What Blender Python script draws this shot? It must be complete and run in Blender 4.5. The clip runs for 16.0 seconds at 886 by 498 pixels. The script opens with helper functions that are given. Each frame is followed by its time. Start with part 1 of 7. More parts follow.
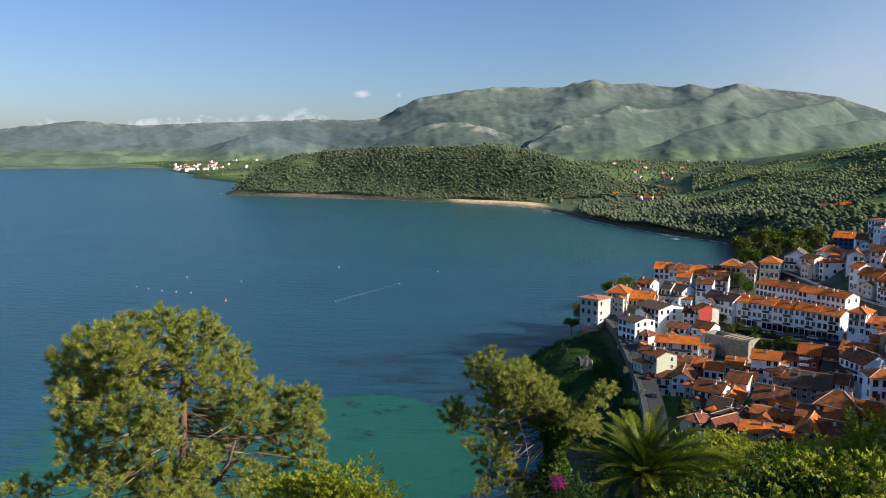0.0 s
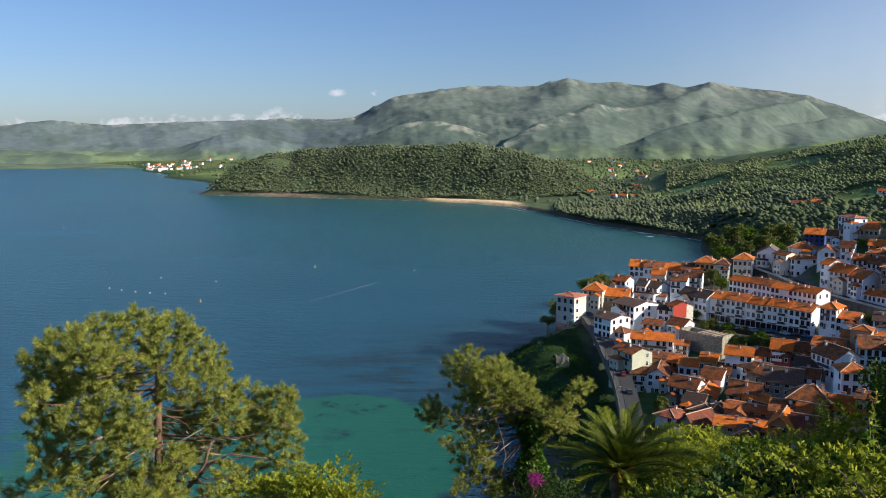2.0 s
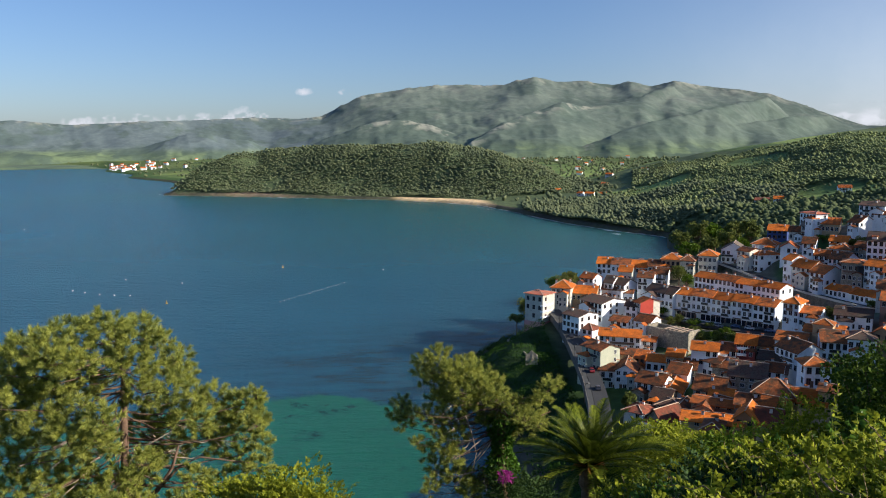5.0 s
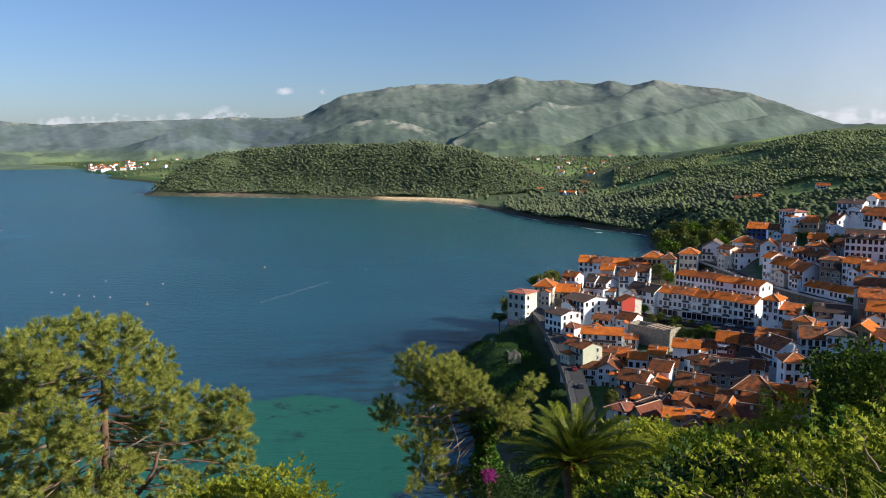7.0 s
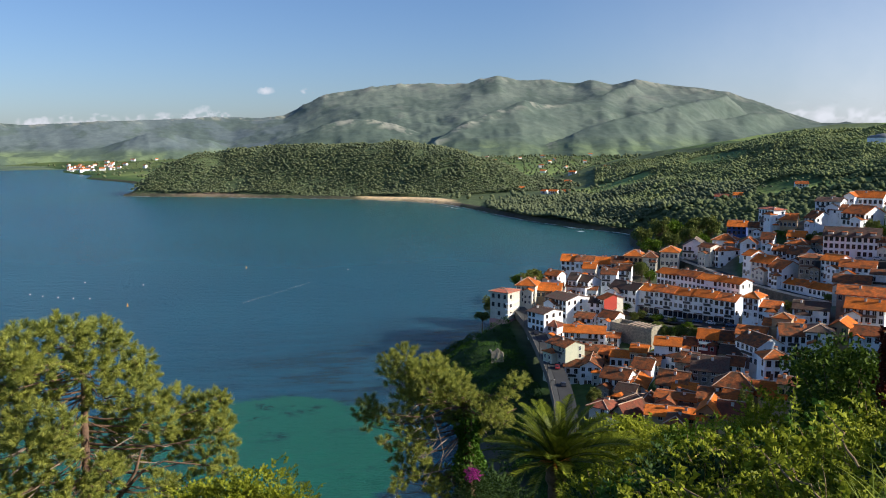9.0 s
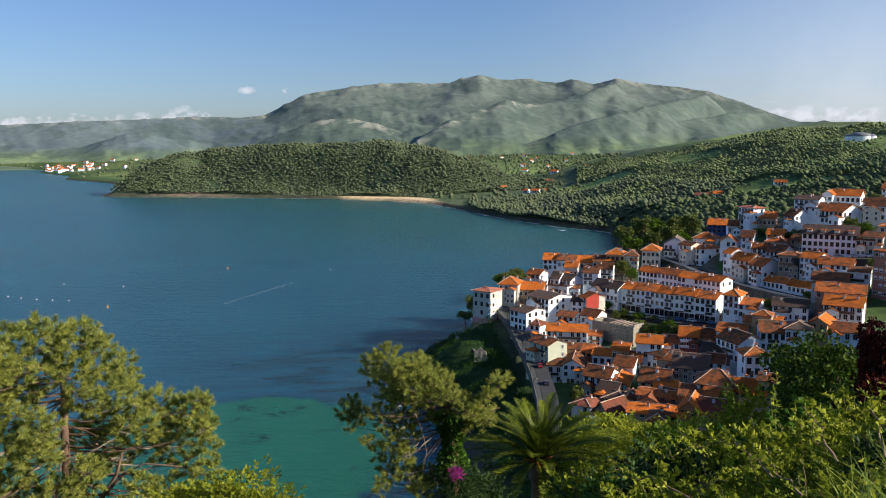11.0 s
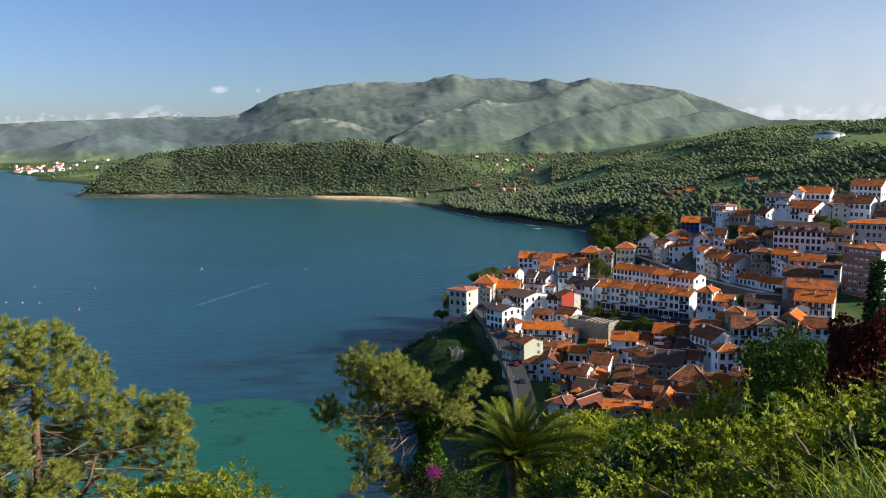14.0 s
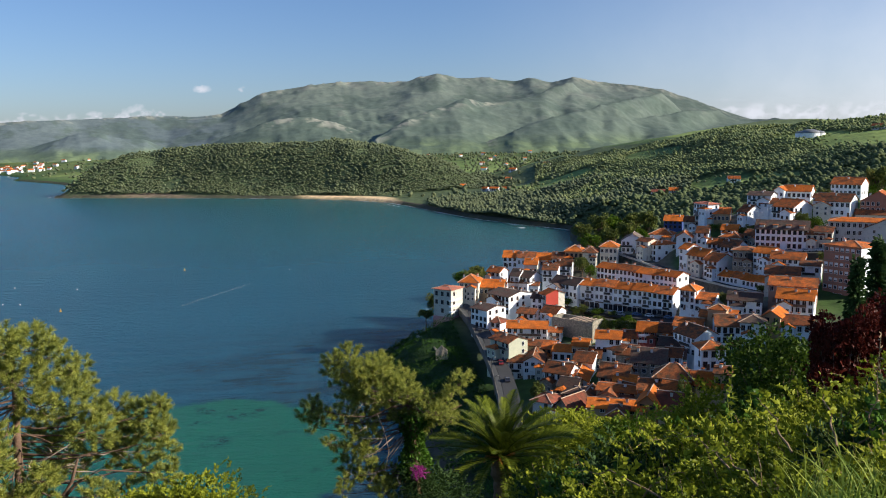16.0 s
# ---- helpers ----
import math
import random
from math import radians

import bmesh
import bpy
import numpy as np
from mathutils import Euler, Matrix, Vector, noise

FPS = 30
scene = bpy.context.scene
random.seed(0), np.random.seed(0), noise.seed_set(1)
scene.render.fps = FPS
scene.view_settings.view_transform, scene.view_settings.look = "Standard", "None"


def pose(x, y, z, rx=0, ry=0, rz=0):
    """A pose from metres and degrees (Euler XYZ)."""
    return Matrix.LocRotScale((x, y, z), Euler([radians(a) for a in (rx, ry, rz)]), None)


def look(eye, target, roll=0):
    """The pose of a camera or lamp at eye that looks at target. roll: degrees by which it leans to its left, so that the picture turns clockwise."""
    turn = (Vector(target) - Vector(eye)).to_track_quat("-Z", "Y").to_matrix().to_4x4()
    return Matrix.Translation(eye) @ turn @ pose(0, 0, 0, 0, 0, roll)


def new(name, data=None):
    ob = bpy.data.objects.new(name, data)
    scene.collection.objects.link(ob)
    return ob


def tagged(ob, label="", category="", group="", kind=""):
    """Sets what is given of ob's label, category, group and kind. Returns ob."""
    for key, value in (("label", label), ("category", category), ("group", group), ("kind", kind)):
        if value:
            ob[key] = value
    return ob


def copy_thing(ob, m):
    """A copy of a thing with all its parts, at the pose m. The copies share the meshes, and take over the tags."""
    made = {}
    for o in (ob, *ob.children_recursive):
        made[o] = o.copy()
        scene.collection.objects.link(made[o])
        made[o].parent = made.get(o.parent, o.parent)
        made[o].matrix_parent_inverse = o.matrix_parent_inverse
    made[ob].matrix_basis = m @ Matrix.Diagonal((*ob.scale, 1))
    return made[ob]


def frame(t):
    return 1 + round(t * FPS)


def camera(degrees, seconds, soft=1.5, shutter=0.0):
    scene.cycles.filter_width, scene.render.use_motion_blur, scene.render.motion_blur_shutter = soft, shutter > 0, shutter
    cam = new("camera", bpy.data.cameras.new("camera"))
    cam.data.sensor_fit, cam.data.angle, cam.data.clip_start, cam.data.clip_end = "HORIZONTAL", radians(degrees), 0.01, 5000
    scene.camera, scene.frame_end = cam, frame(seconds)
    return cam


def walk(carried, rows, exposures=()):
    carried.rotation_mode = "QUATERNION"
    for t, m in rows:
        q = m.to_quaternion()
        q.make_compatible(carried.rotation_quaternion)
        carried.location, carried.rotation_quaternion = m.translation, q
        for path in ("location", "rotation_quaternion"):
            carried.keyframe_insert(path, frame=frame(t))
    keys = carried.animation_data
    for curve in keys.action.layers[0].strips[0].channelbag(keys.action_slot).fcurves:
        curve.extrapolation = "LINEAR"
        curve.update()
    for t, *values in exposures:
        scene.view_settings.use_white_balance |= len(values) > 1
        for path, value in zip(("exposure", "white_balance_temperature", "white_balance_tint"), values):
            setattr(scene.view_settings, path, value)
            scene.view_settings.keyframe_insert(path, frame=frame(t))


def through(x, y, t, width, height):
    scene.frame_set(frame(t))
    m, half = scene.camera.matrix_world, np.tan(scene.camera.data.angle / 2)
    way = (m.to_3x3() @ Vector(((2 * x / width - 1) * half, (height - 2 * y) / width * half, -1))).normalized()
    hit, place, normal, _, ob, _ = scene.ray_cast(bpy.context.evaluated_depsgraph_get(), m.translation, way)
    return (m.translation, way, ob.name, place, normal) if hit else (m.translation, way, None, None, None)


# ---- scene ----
cam = camera(57.23, 16.0, soft=1.0)
PATH = [
    (0, pose(0, 0, 100, 82.700, -0.298, 0.039)),
    (0.5, pose(0, 0, 100, 82.665, -0.273, -0.319)),
    (1, pose(0, 0, 100, 82.649, -0.248, -0.732)),
    (1.5, pose(0, 0, 100, 82.639, -0.206, -1.186)),
    (2, pose(0, 0, 100, 82.625, -0.139, -1.667)),
    (2.5, pose(0, 0, 100, 82.607, -0.082, -2.090)),
    (3, pose(0, 0, 100, 82.593, -0.051, -2.472)),
    (3.5, pose(0, 0, 100, 82.587, -0.025, -2.855)),
    (4, pose(0, 0, 100, 82.573, 0.004, -3.236)),
    (6.5, pose(0, 0, 100, 82.521, 0.168, -4.860)),
    (7, pose(0, 0, 100, 82.503, 0.194, -5.182)),
    (7.5, pose(0, 0, 100, 82.491, 0.221, -5.492)),
    (8, pose(0, 0, 100, 82.481, 0.257, -5.804)),
    (8.5, pose(0, 0, 100, 82.471, 0.289, -6.118)),
    (9, pose(0, 0, 100, 82.457, 0.316, -6.444)),
    (11.5, pose(0, 0, 100, 82.398, 0.455, -8.006)),
    (12, pose(0, 0, 100, 82.384, 0.479, -8.299)),
    (12.5, pose(0, 0, 100, 82.367, 0.502, -8.582)),
    (13, pose(0, 0, 100, 82.350, 0.535, -8.866)),
    (13.5, pose(0, 0, 100, 82.339, 0.562, -9.153)),
    (14, pose(0, 0, 100, 82.332, 0.585, -9.452)),
    (14.5, pose(0, 0, 100, 82.319, 0.615, -9.738)),
    (15, pose(0, 0, 100, 82.306, 0.638, -10.010)),
    (15.5, pose(0, 0, 100, 82.293, 0.669, -10.285)),
    (16, pose(0, 0, 100, 82.280, 0.679, -10.581)),
]
walk(cam, PATH, exposures=((0, 0.62, 5720, 11), (16, 0.62, 5720, 11)))

# ---- world and sun: late afternoon, sun low on the inland side ----
SUN_AZ, SUN_EL = 111.0, 25.0
world = bpy.data.worlds.new("world")
scene.world = world
world.use_nodes = True
wt = world.node_tree
sky = wt.nodes.new("ShaderNodeTexSky")
sky.sky_type = 'NISHITA'
sky.sun_disc = False
sky.sun_elevation = radians(SUN_EL)
sky.sun_rotation = radians(SUN_AZ)
sky.altitude = 100
sky.air_density, sky.dust_density, sky.ozone_density = 1.0, 0.8, 3.4
clear_air = wt.nodes.new("ShaderNodeMix")
clear_air.data_type, clear_air.blend_type = 'RGBA', 'MULTIPLY'
clear_air.inputs[0].default_value, clear_air.inputs[7].default_value = 1.0, (0.97, 0.97, 1.06, 1)
wt.links.new(sky.outputs["Color"], clear_air.inputs[6])
wt.links.new(clear_air.outputs[2], wt.nodes["Background"].inputs["Color"])
wt.nodes["Background"].inputs["Strength"].default_value = 0.070
sun = new("sun", bpy.data.lights.new("sun", "SUN"))
sun.data.energy, sun.data.angle, sun.data.color = 5.0, radians(0.6), (1.0, 0.85, 0.62)
_s = Vector((math.sin(radians(SUN_AZ)) * math.cos(radians(SUN_EL)), math.cos(radians(SUN_AZ)) * math.cos(radians(SUN_EL)), math.sin(radians(SUN_EL))))
sun.matrix_world = look(_s * 300, (0, 0, 0))

# ---- materials ----
def nodes_of(name):
    m = bpy.data.materials.new(name)
    m.use_nodes = True
    return m, m.node_tree, m.node_tree.nodes["Principled BSDF"]


def noise_node(nt, scale, detail=4.0, rough=0.6, vector=None):
    n = nt.nodes.new("ShaderNodeTexNoise")
    n.inputs["Scale"].default_value, n.inputs["Detail"].default_value, n.inputs["Roughness"].default_value = scale, detail, rough
    if vector:
        nt.links.new(vector, n.inputs["Vector"])
    return n


def ramp(nt, fac, stops):
    r = nt.nodes.new("ShaderNodeValToRGB")
    e = r.color_ramp.elements
    while len(e) < len(stops):
        e.new(0.5)
    for el, (p, c) in zip(e, stops):
        el.position, el.color = p, (c if len(c) == 4 else (*c, 1))
    nt.links.new(fac, r.inputs["Fac"])
    return r


def mix(nt, fac, a, b, mode='MIX'):
    n = nt.nodes.new("ShaderNodeMix")
    n.data_type, n.blend_type = 'RGBA', mode
    for sock, v in ((n.inputs[0], fac), (n.inputs[6], a), (n.inputs[7], b)):
        if isinstance(v, (int, float)):
            sock.default_value = v
        elif isinstance(v, tuple):
            sock.default_value = (*v, 1) if len(v) == 3 else v
        else:
            nt.links.new(v, sock)
    return n.outputs[2]


def bump(nt, bsdf, height, strength, dist):
    b = nt.nodes.new("ShaderNodeBump")
    b.inputs["Strength"].default_value, b.inputs["Distance"].default_value = strength, dist
    nt.links.new(height, b.inputs["Height"])
    nt.links.new(b.outputs["Normal"], bsdf.inputs["Normal"])


def position(nt):
    return nt.nodes.new("ShaderNodeNewGeometry").outputs["Position"]


def surface(name, lo, hi, coarse, fine, rough=0.8, relief=0.3, depth=0.02, vary=0.0, island=False, stain=None, metal=0.0):
    """A rough surface: two colours mixed by coarse and fine noise, with relief; vary: brightness by object or island."""
    m, nt, b = nodes_of(name)
    pos = position(nt)
    n1, n2 = noise_node(nt, coarse, 3.0, 0.6, pos), noise_node(nt, fine, 5.0, 0.65, pos)
    add = nt.nodes.new("ShaderNodeMath")
    add.operation = 'ADD'
    nt.links.new(n1.outputs["Fac"], add.inputs[0])
    nt.links.new(n2.outputs["Fac"], add.inputs[1])
    col = ramp(nt, add.outputs[0], [(0.0, lo), (0.0, lo), (1.0, hi)])
    col.color_ramp.elements[1].position = 0.0
    half = nt.nodes.new("ShaderNodeMapRange")
    half.inputs["From Min"].default_value, half.inputs["From Max"].default_value = 0.65, 1.35
    nt.links.new(add.outputs[0], half.inputs["Value"])
    nt.links.new(half.outputs[0], col.inputs["Fac"])
    out = col.outputs["Color"]
    if stain:
        n3 = noise_node(nt, coarse * 2.3, 4.0, 0.7, pos)
        k = ramp(nt, n3.outputs["Fac"], [(0.55, (0, 0, 0)), (0.68, (1, 1, 1))])
        out = mix(nt, k.outputs["Color"], out, stain)
    if vary:
        info = nt.nodes.new("ShaderNodeNewGeometry").outputs["Random Per Island"] if island else nt.nodes.new("ShaderNodeObjectInfo").outputs["Random"]
        v = nt.nodes.new("ShaderNodeMapRange")
        v.inputs["To Min"].default_value, v.inputs["To Max"].default_value = 1 - vary, 1 + vary
        nt.links.new(info, v.inputs["Value"])
        hsv = nt.nodes.new("ShaderNodeHueSaturation")
        nt.links.new(v.outputs[0], hsv.inputs["Value"])
        nt.links.new(out, hsv.inputs["Color"])
        out = hsv.outputs["Color"]
    nt.links.new(out, b.inputs["Base Color"])
    b.inputs["Roughness"].default_value, b.inputs["Metallic"].default_value = rough, metal
    if relief:
        bump(nt, b, n2.outputs["Fac"], relief, depth)
    return m


def leafy(name, lo, hi, scale, through=0.25, rough=0.55, vary=0.3, broad=0.0):
    """Foliage: colour by island and noise, some light passes through."""
    m, nt, b = nodes_of(name)
    pos = position(nt)
    n = noise_node(nt, scale, 3.0, 0.6, pos)
    isl = nt.nodes.new("ShaderNodeNewGeometry").outputs["Random Per Island"]
    k = nt.nodes.new("ShaderNodeMath")
    k.operation = 'MULTIPLY_ADD'
    nt.links.new(isl, k.inputs[0])
    k.inputs[1].default_value = vary * 2
    nt.links.new(n.outputs["Fac"], k.inputs[2])
    if broad:
        patches = mix(nt, 0.65, n.outputs["Fac"], noise_node(nt, broad, 3.0, 0.55, pos).outputs["Fac"])
        nt.links.new(patches, k.inputs[2])
    c = ramp(nt, k.outputs[0], [(0.35, lo), (0.75 + vary, hi)])
    nt.links.new(c.outputs["Color"], b.inputs["Base Color"])
    b.inputs["Roughness"].default_value = rough
    b.inputs["Specular IOR Level"].default_value = 0.07
    if through:
        tr = nt.nodes.new("ShaderNodeBsdfTranslucent")
        nt.links.new(c.outputs["Color"], tr.inputs["Color"])
        mx = nt.nodes.new("ShaderNodeMixShader")
        mx.inputs[0].default_value = through
        nt.links.new(b.outputs[0], mx.inputs[1])
        nt.links.new(tr.outputs[0], mx.inputs[2])
        nt.links.new(mx.outputs[0], nt.nodes["Material Output"].inputs["Surface"])
    return m


def cover_material(name, fine, coarse, rough=0.9, relief=0.6, depth=0.5, vary=1.0):
    """Ground whose colour comes with the mesh (attribute 'cover'), broken up by noise at two scales."""
    m, nt, b = nodes_of(name)
    a = nt.nodes.new("ShaderNodeVertexColor")
    a.layer_name = "cover"
    pos = position(nt)
    n1, n2 = noise_node(nt, fine, 5.0, 0.65, pos), noise_node(nt, coarse, 4.0, 0.6, pos)
    c = ramp(nt, n1.outputs["Fac"], [(0.3, (1 - 0.38 * vary,) * 3), (0.7, (1 + 0.35 * vary, 1 + 0.35 * vary, 1 + 0.3 * vary))])
    d = ramp(nt, n2.outputs["Fac"], [(0.3, (1 - 0.25 * vary, 1 - 0.22 * vary, 1 - 0.2 * vary)), (0.7, (1 + 0.22 * vary, 1 + 0.2 * vary, 1 + 0.1 * vary))])
    out = mix(nt, 1.0, mix(nt, 1.0, a.outputs["Color"], c.outputs["Color"], 'MULTIPLY'), d.outputs["Color"], 'MULTIPLY')
    nt.links.new(out, b.inputs["Base Color"])
    b.inputs["Roughness"].default_value = rough
    b.inputs["Specular IOR Level"].default_value = 0.2
    bump(nt, b, n1.outputs["Fac"], relief, depth)
    return m


GROUND = cover_material("ground_cover", 0.12, 0.012, relief=0.5, depth=1.5)
ROCKY = cover_material("mountain_cover", 0.03, 0.006, relief=0.35, depth=4.0, vary=0.45)

WALLS = {
    "white": surface("whitewash", (0.83, 0.85, 0.86), (0.92, 0.93, 0.93), 0.25, 2.5, 0.85, 0.2, 0.02, 0.04, stain=(0.70, 0.70, 0.69)),
    "greywhite": surface("grey_plaster", (0.52, 0.54, 0.57), (0.66, 0.67, 0.69), 0.3, 2.5, 0.85, 0.2, 0.02, 0.05),
    "cream": surface("cream_plaster", (0.55, 0.52, 0.44), (0.72, 0.68, 0.58), 0.3, 2.5, 0.85, 0.2, 0.02, 0.12, stain=(0.36, 0.33, 0.28)),
    "greencream": surface("green_cream_plaster", (0.40, 0.43, 0.33), (0.58, 0.58, 0.44), 0.4, 3.0, 0.85, 0.2, 0.02),
    "ochre": surface("ochre_plaster", (0.40, 0.27, 0.15), (0.55, 0.40, 0.24), 0.3, 2.5, 0.85, 0.2, 0.02, 0.15, stain=(0.3, 0.23, 0.16)),
    "terracotta": surface("terracotta_plaster", (0.40, 0.17, 0.09), (0.52, 0.25, 0.14), 0.3, 2.5, 0.85, 0.2, 0.02),
    "stone": surface("rubble_stone", (0.13, 0.115, 0.09), (0.50, 0.44, 0.34), 1.1, 3.2, 0.9, 0.7, 0.10, 0.12, stain=(0.10, 0.11, 0.06)),
    "brick": surface("brown_brick", (0.27, 0.125, 0.085), (0.40, 0.20, 0.14), 0.4, 6.0, 0.85, 0.3, 0.02),
    "pinkbrick": surface("pink_brown_render", (0.20, 0.12, 0.09), (0.30, 0.19, 0.15), 0.4, 4.0, 0.85, 0.2, 0.02),
    "grey": surface("grey_render", (0.42, 0.43, 0.44), (0.57, 0.57, 0.56), 0.2, 2.0, 0.85, 0.2, 0.02, stain=(0.3, 0.3, 0.29)),
    "blue": surface("blue_paint", (0.025, 0.05, 0.19), (0.05, 0.085, 0.27), 0.4, 3.0, 0.6, 0.1, 0.02),
    "pink": surface("pink_plaster", (0.50, 0.22, 0.22), (0.62, 0.32, 0.30), 0.4, 3.0, 0.85, 0.2, 0.02),
    "red": surface("red_paint", (0.36, 0.03, 0.015), (0.46, 0.05, 0.025), 0.4, 3.0, 0.7, 0.1, 0.02),
    "darkred": surface("dark_red_paint", (0.20, 0.04, 0.04), (0.28, 0.07, 0.06), 0.4, 3.0, 0.7, 0.1, 0.02),
}


def tile_material(name, lo, hi, lichen, worn=0.95):
    """Clay tiles: rows of barrels as relief along the slope, each patch of tiles a little different."""
    m, nt, b = nodes_of(name)
    tc = nt.nodes.new("ShaderNodeTexCoord")
    pos = tc.outputs["Object"]
    n1, n2 = noise_node(nt, 0.42, 5.0, 0.72, pos), noise_node(nt, 1.7, 5.0, 0.75, pos)
    c = ramp(nt, n2.outputs["Fac"], [(0.38, lo), (0.60, hi)])
    k = ramp(nt, n1.outputs["Fac"], [(0.46, (0, 0, 0)), (0.58, (worn, worn, worn))])
    out = mix(nt, k.outputs["Color"], c.outputs["Color"], lichen)
    info = nt.nodes.new("ShaderNodeObjectInfo").outputs["Random"]
    v = nt.nodes.new("ShaderNodeMapRange")
    v.inputs["To Min"].default_value, v.inputs["To Max"].default_value = 0.62, 1.2
    nt.links.new(info, v.inputs["Value"])
    hsv = nt.nodes.new("ShaderNodeHueSaturation")
    nt.links.new(v.outputs[0], hsv.inputs["Value"])
    nt.links.new(out, hsv.inputs["Color"])
    nt.links.new(hsv.outputs["Color"], b.inputs["Base Color"])
    b.inputs["Roughness"].default_value = 0.85
    b.inputs["Specular IOR Level"].default_value = 0.15
    w = nt.nodes.new("ShaderNodeTexWave")
    w.bands_direction = 'X'
    w.inputs["Scale"].default_value, w.inputs["Distortion"].default_value = 1.3, 0.4
    nt.links.new(pos, w.inputs["Vector"])
    bump(nt, b, w.outputs["Fac"], 0.5, 0.08)
    return m


TILES = {
    "orange": tile_material("orange_clay_tiles", (0.48, 0.110, 0.014), (0.78, 0.215, 0.025), (0.28, 0.095, 0.030), 0.55),
    "brownorange": tile_material("weathered_orange_tiles", (0.36, 0.090, 0.022), (0.66, 0.185, 0.035), (0.15, 0.072, 0.036), 0.8),
    "brown": tile_material("brown_clay_tiles", (0.15, 0.052, 0.022), (0.40, 0.125, 0.038), (0.085, 0.055, 0.034)),
    "redbrown": tile_material("red_brown_tiles", (0.20, 0.06, 0.035), (0.34, 0.105, 0.06), (0.13, 0.07, 0.045)),
    "red": tile_material("red_clay_tiles", (0.40, 0.11, 0.06), (0.55, 0.18, 0.10), (0.3, 0.14, 0.1)),
    "dark": tile_material("dark_brown_tiles", (0.075, 0.045, 0.036), (0.15, 0.085, 0.062), (0.10, 0.08, 0.06)),
    "greybrown": tile_material("grey_brown_tiles", (0.17, 0.13, 0.11), (0.28, 0.22, 0.18), (0.15, 0.13, 0.1)),
}
RIDGE = surface("ridge_mortar", (0.42, 0.28, 0.19), (0.62, 0.46, 0.34), 0.5, 4.0, 0.9)
CHIMNEY = surface("chimney_render", (0.5, 0.45, 0.4), (0.75, 0.72, 0.68), 0.6, 4.0, 0.9, vary=0.2)
FRAME_WHITE = surface("window_paint", (0.6, 0.6, 0.6), (0.78, 0.78, 0.76), 1.0, 6.0, 0.5, 0.0, vary=0.2)
FRAME_BROWN = surface("brown_woodwork", (0.10, 0.06, 0.04), (0.2, 0.12, 0.08), 1.0, 6.0, 0.6, 0.0, vary=0.2)
STONE = WALLS["stone"]
DARKSTONE = surface("dark_rubble_stone", (0.06, 0.056, 0.048), (0.19, 0.172, 0.145), 0.4, 1.6, 0.95, 0.6, 0.08)
CONCRETE = surface("pale_concrete", (0.36, 0.35, 0.33), (0.52, 0.5, 0.47), 0.3, 2.0, 0.9, 0.3, 0.03, stain=(0.25, 0.24, 0.21))
# asphalt toned darker to stand for the houses' shadow on the street
ASPHALT = surface("asphalt", (0.024, 0.025, 0.027), (0.048, 0.047, 0.047), 0.15, 3.0, 0.9, 0.2, 0.02)
IRON = surface("dark_iron", (0.03, 0.03, 0.03), (0.06, 0.06, 0.06), 2.0, 10.0, 0.5, 0.0, metal=0.6)
BARK = surface("pine_bark", (0.07, 0.045, 0.032), (0.25, 0.15, 0.095), 1.5, 9.0, 0.95, 0.8, 0.05)
DEADWOOD = surface("bare_wood", (0.24, 0.18, 0.13), (0.46, 0.36, 0.28), 1.5, 9.0, 0.9, 0.5, 0.02)
PANE, _nt, _b = nodes_of("window_glass")
_b.inputs["Base Color"].default_value = (0.018, 0.022, 0.03, 1)
_b.inputs["Roughness"].default_value = 0.12

# ---- tools for meshes ----
def part(name, bm, material, parent=None, label="", smooth=False):
    """Links a bmesh as one mesh object, under a thing or a part."""
    me = bpy.data.meshes.new(name)
    bm.to_mesh(me)
    bm.free()
    return link_mesh(name, me, material, parent, label, smooth)


def link_mesh(name, me, material=None, parent=None, label="", smooth=False):
    if material and not me.materials:
        me.materials.append(material)
    if smooth:
        me.polygons.foreach_set("use_smooth", [True] * len(me.polygons))
    ob = new(name, me)
    if parent:
        ob.parent = parent
    if label:
        tagged(ob, label)
    return ob


def mesh_np(name, verts, faces):
    """A mesh from arrays of vertices and of triangles or quads."""
    me = bpy.data.meshes.new(name)
    verts, faces = np.asarray(verts, np.float32), np.asarray(faces, np.int32)
    k = faces.shape[1]
    me.vertices.add(len(verts))
    me.vertices.foreach_set("co", verts.ravel())
    me.loops.add(faces.size)
    me.loops.foreach_set("vertex_index", faces.ravel())
    me.polygons.add(len(faces))
    me.polygons.foreach_set("loop_start", np.arange(0, faces.size, k, dtype=np.int32))
    me.update(calc_edges=True)
    return me


def colour_layer(me, name, rgb):
    a = me.color_attributes.new(name, 'FLOAT_COLOR', 'POINT')
    a.data.foreach_set("color", np.c_[rgb, np.ones(len(rgb))].astype(np.float32).ravel())


def lattice(ix, iy, seed):
    n = (ix.astype(np.int64) * 374761393 + iy.astype(np.int64) * 668265263 + seed * 974711) & 0x7fffffff
    n = ((n ^ (n >> 13)) * 1274126177) & 0x7fffffff
    return ((n ^ (n >> 16)) & 0xffff) / 65535.0


def vnoise(x, y, size, seed=0):
    """Smooth noise from 0 to 1 with patches of that size."""
    u, v = x / size, y / size
    i, j = np.floor(u), np.floor(v)
    f, g = u - i, v - j
    f, g = f * f * (3 - 2 * f), g * g * (3 - 2 * g)
    i, j = i.astype(np.int64), j.astype(np.int64)
    a, b, c, d = lattice(i, j, seed), lattice(i + 1, j, seed), lattice(i, j + 1, seed), lattice(i + 1, j + 1, seed)
    return (a * (1 - f) + b * f) * (1 - g) + (c * (1 - f) + d * f) * g


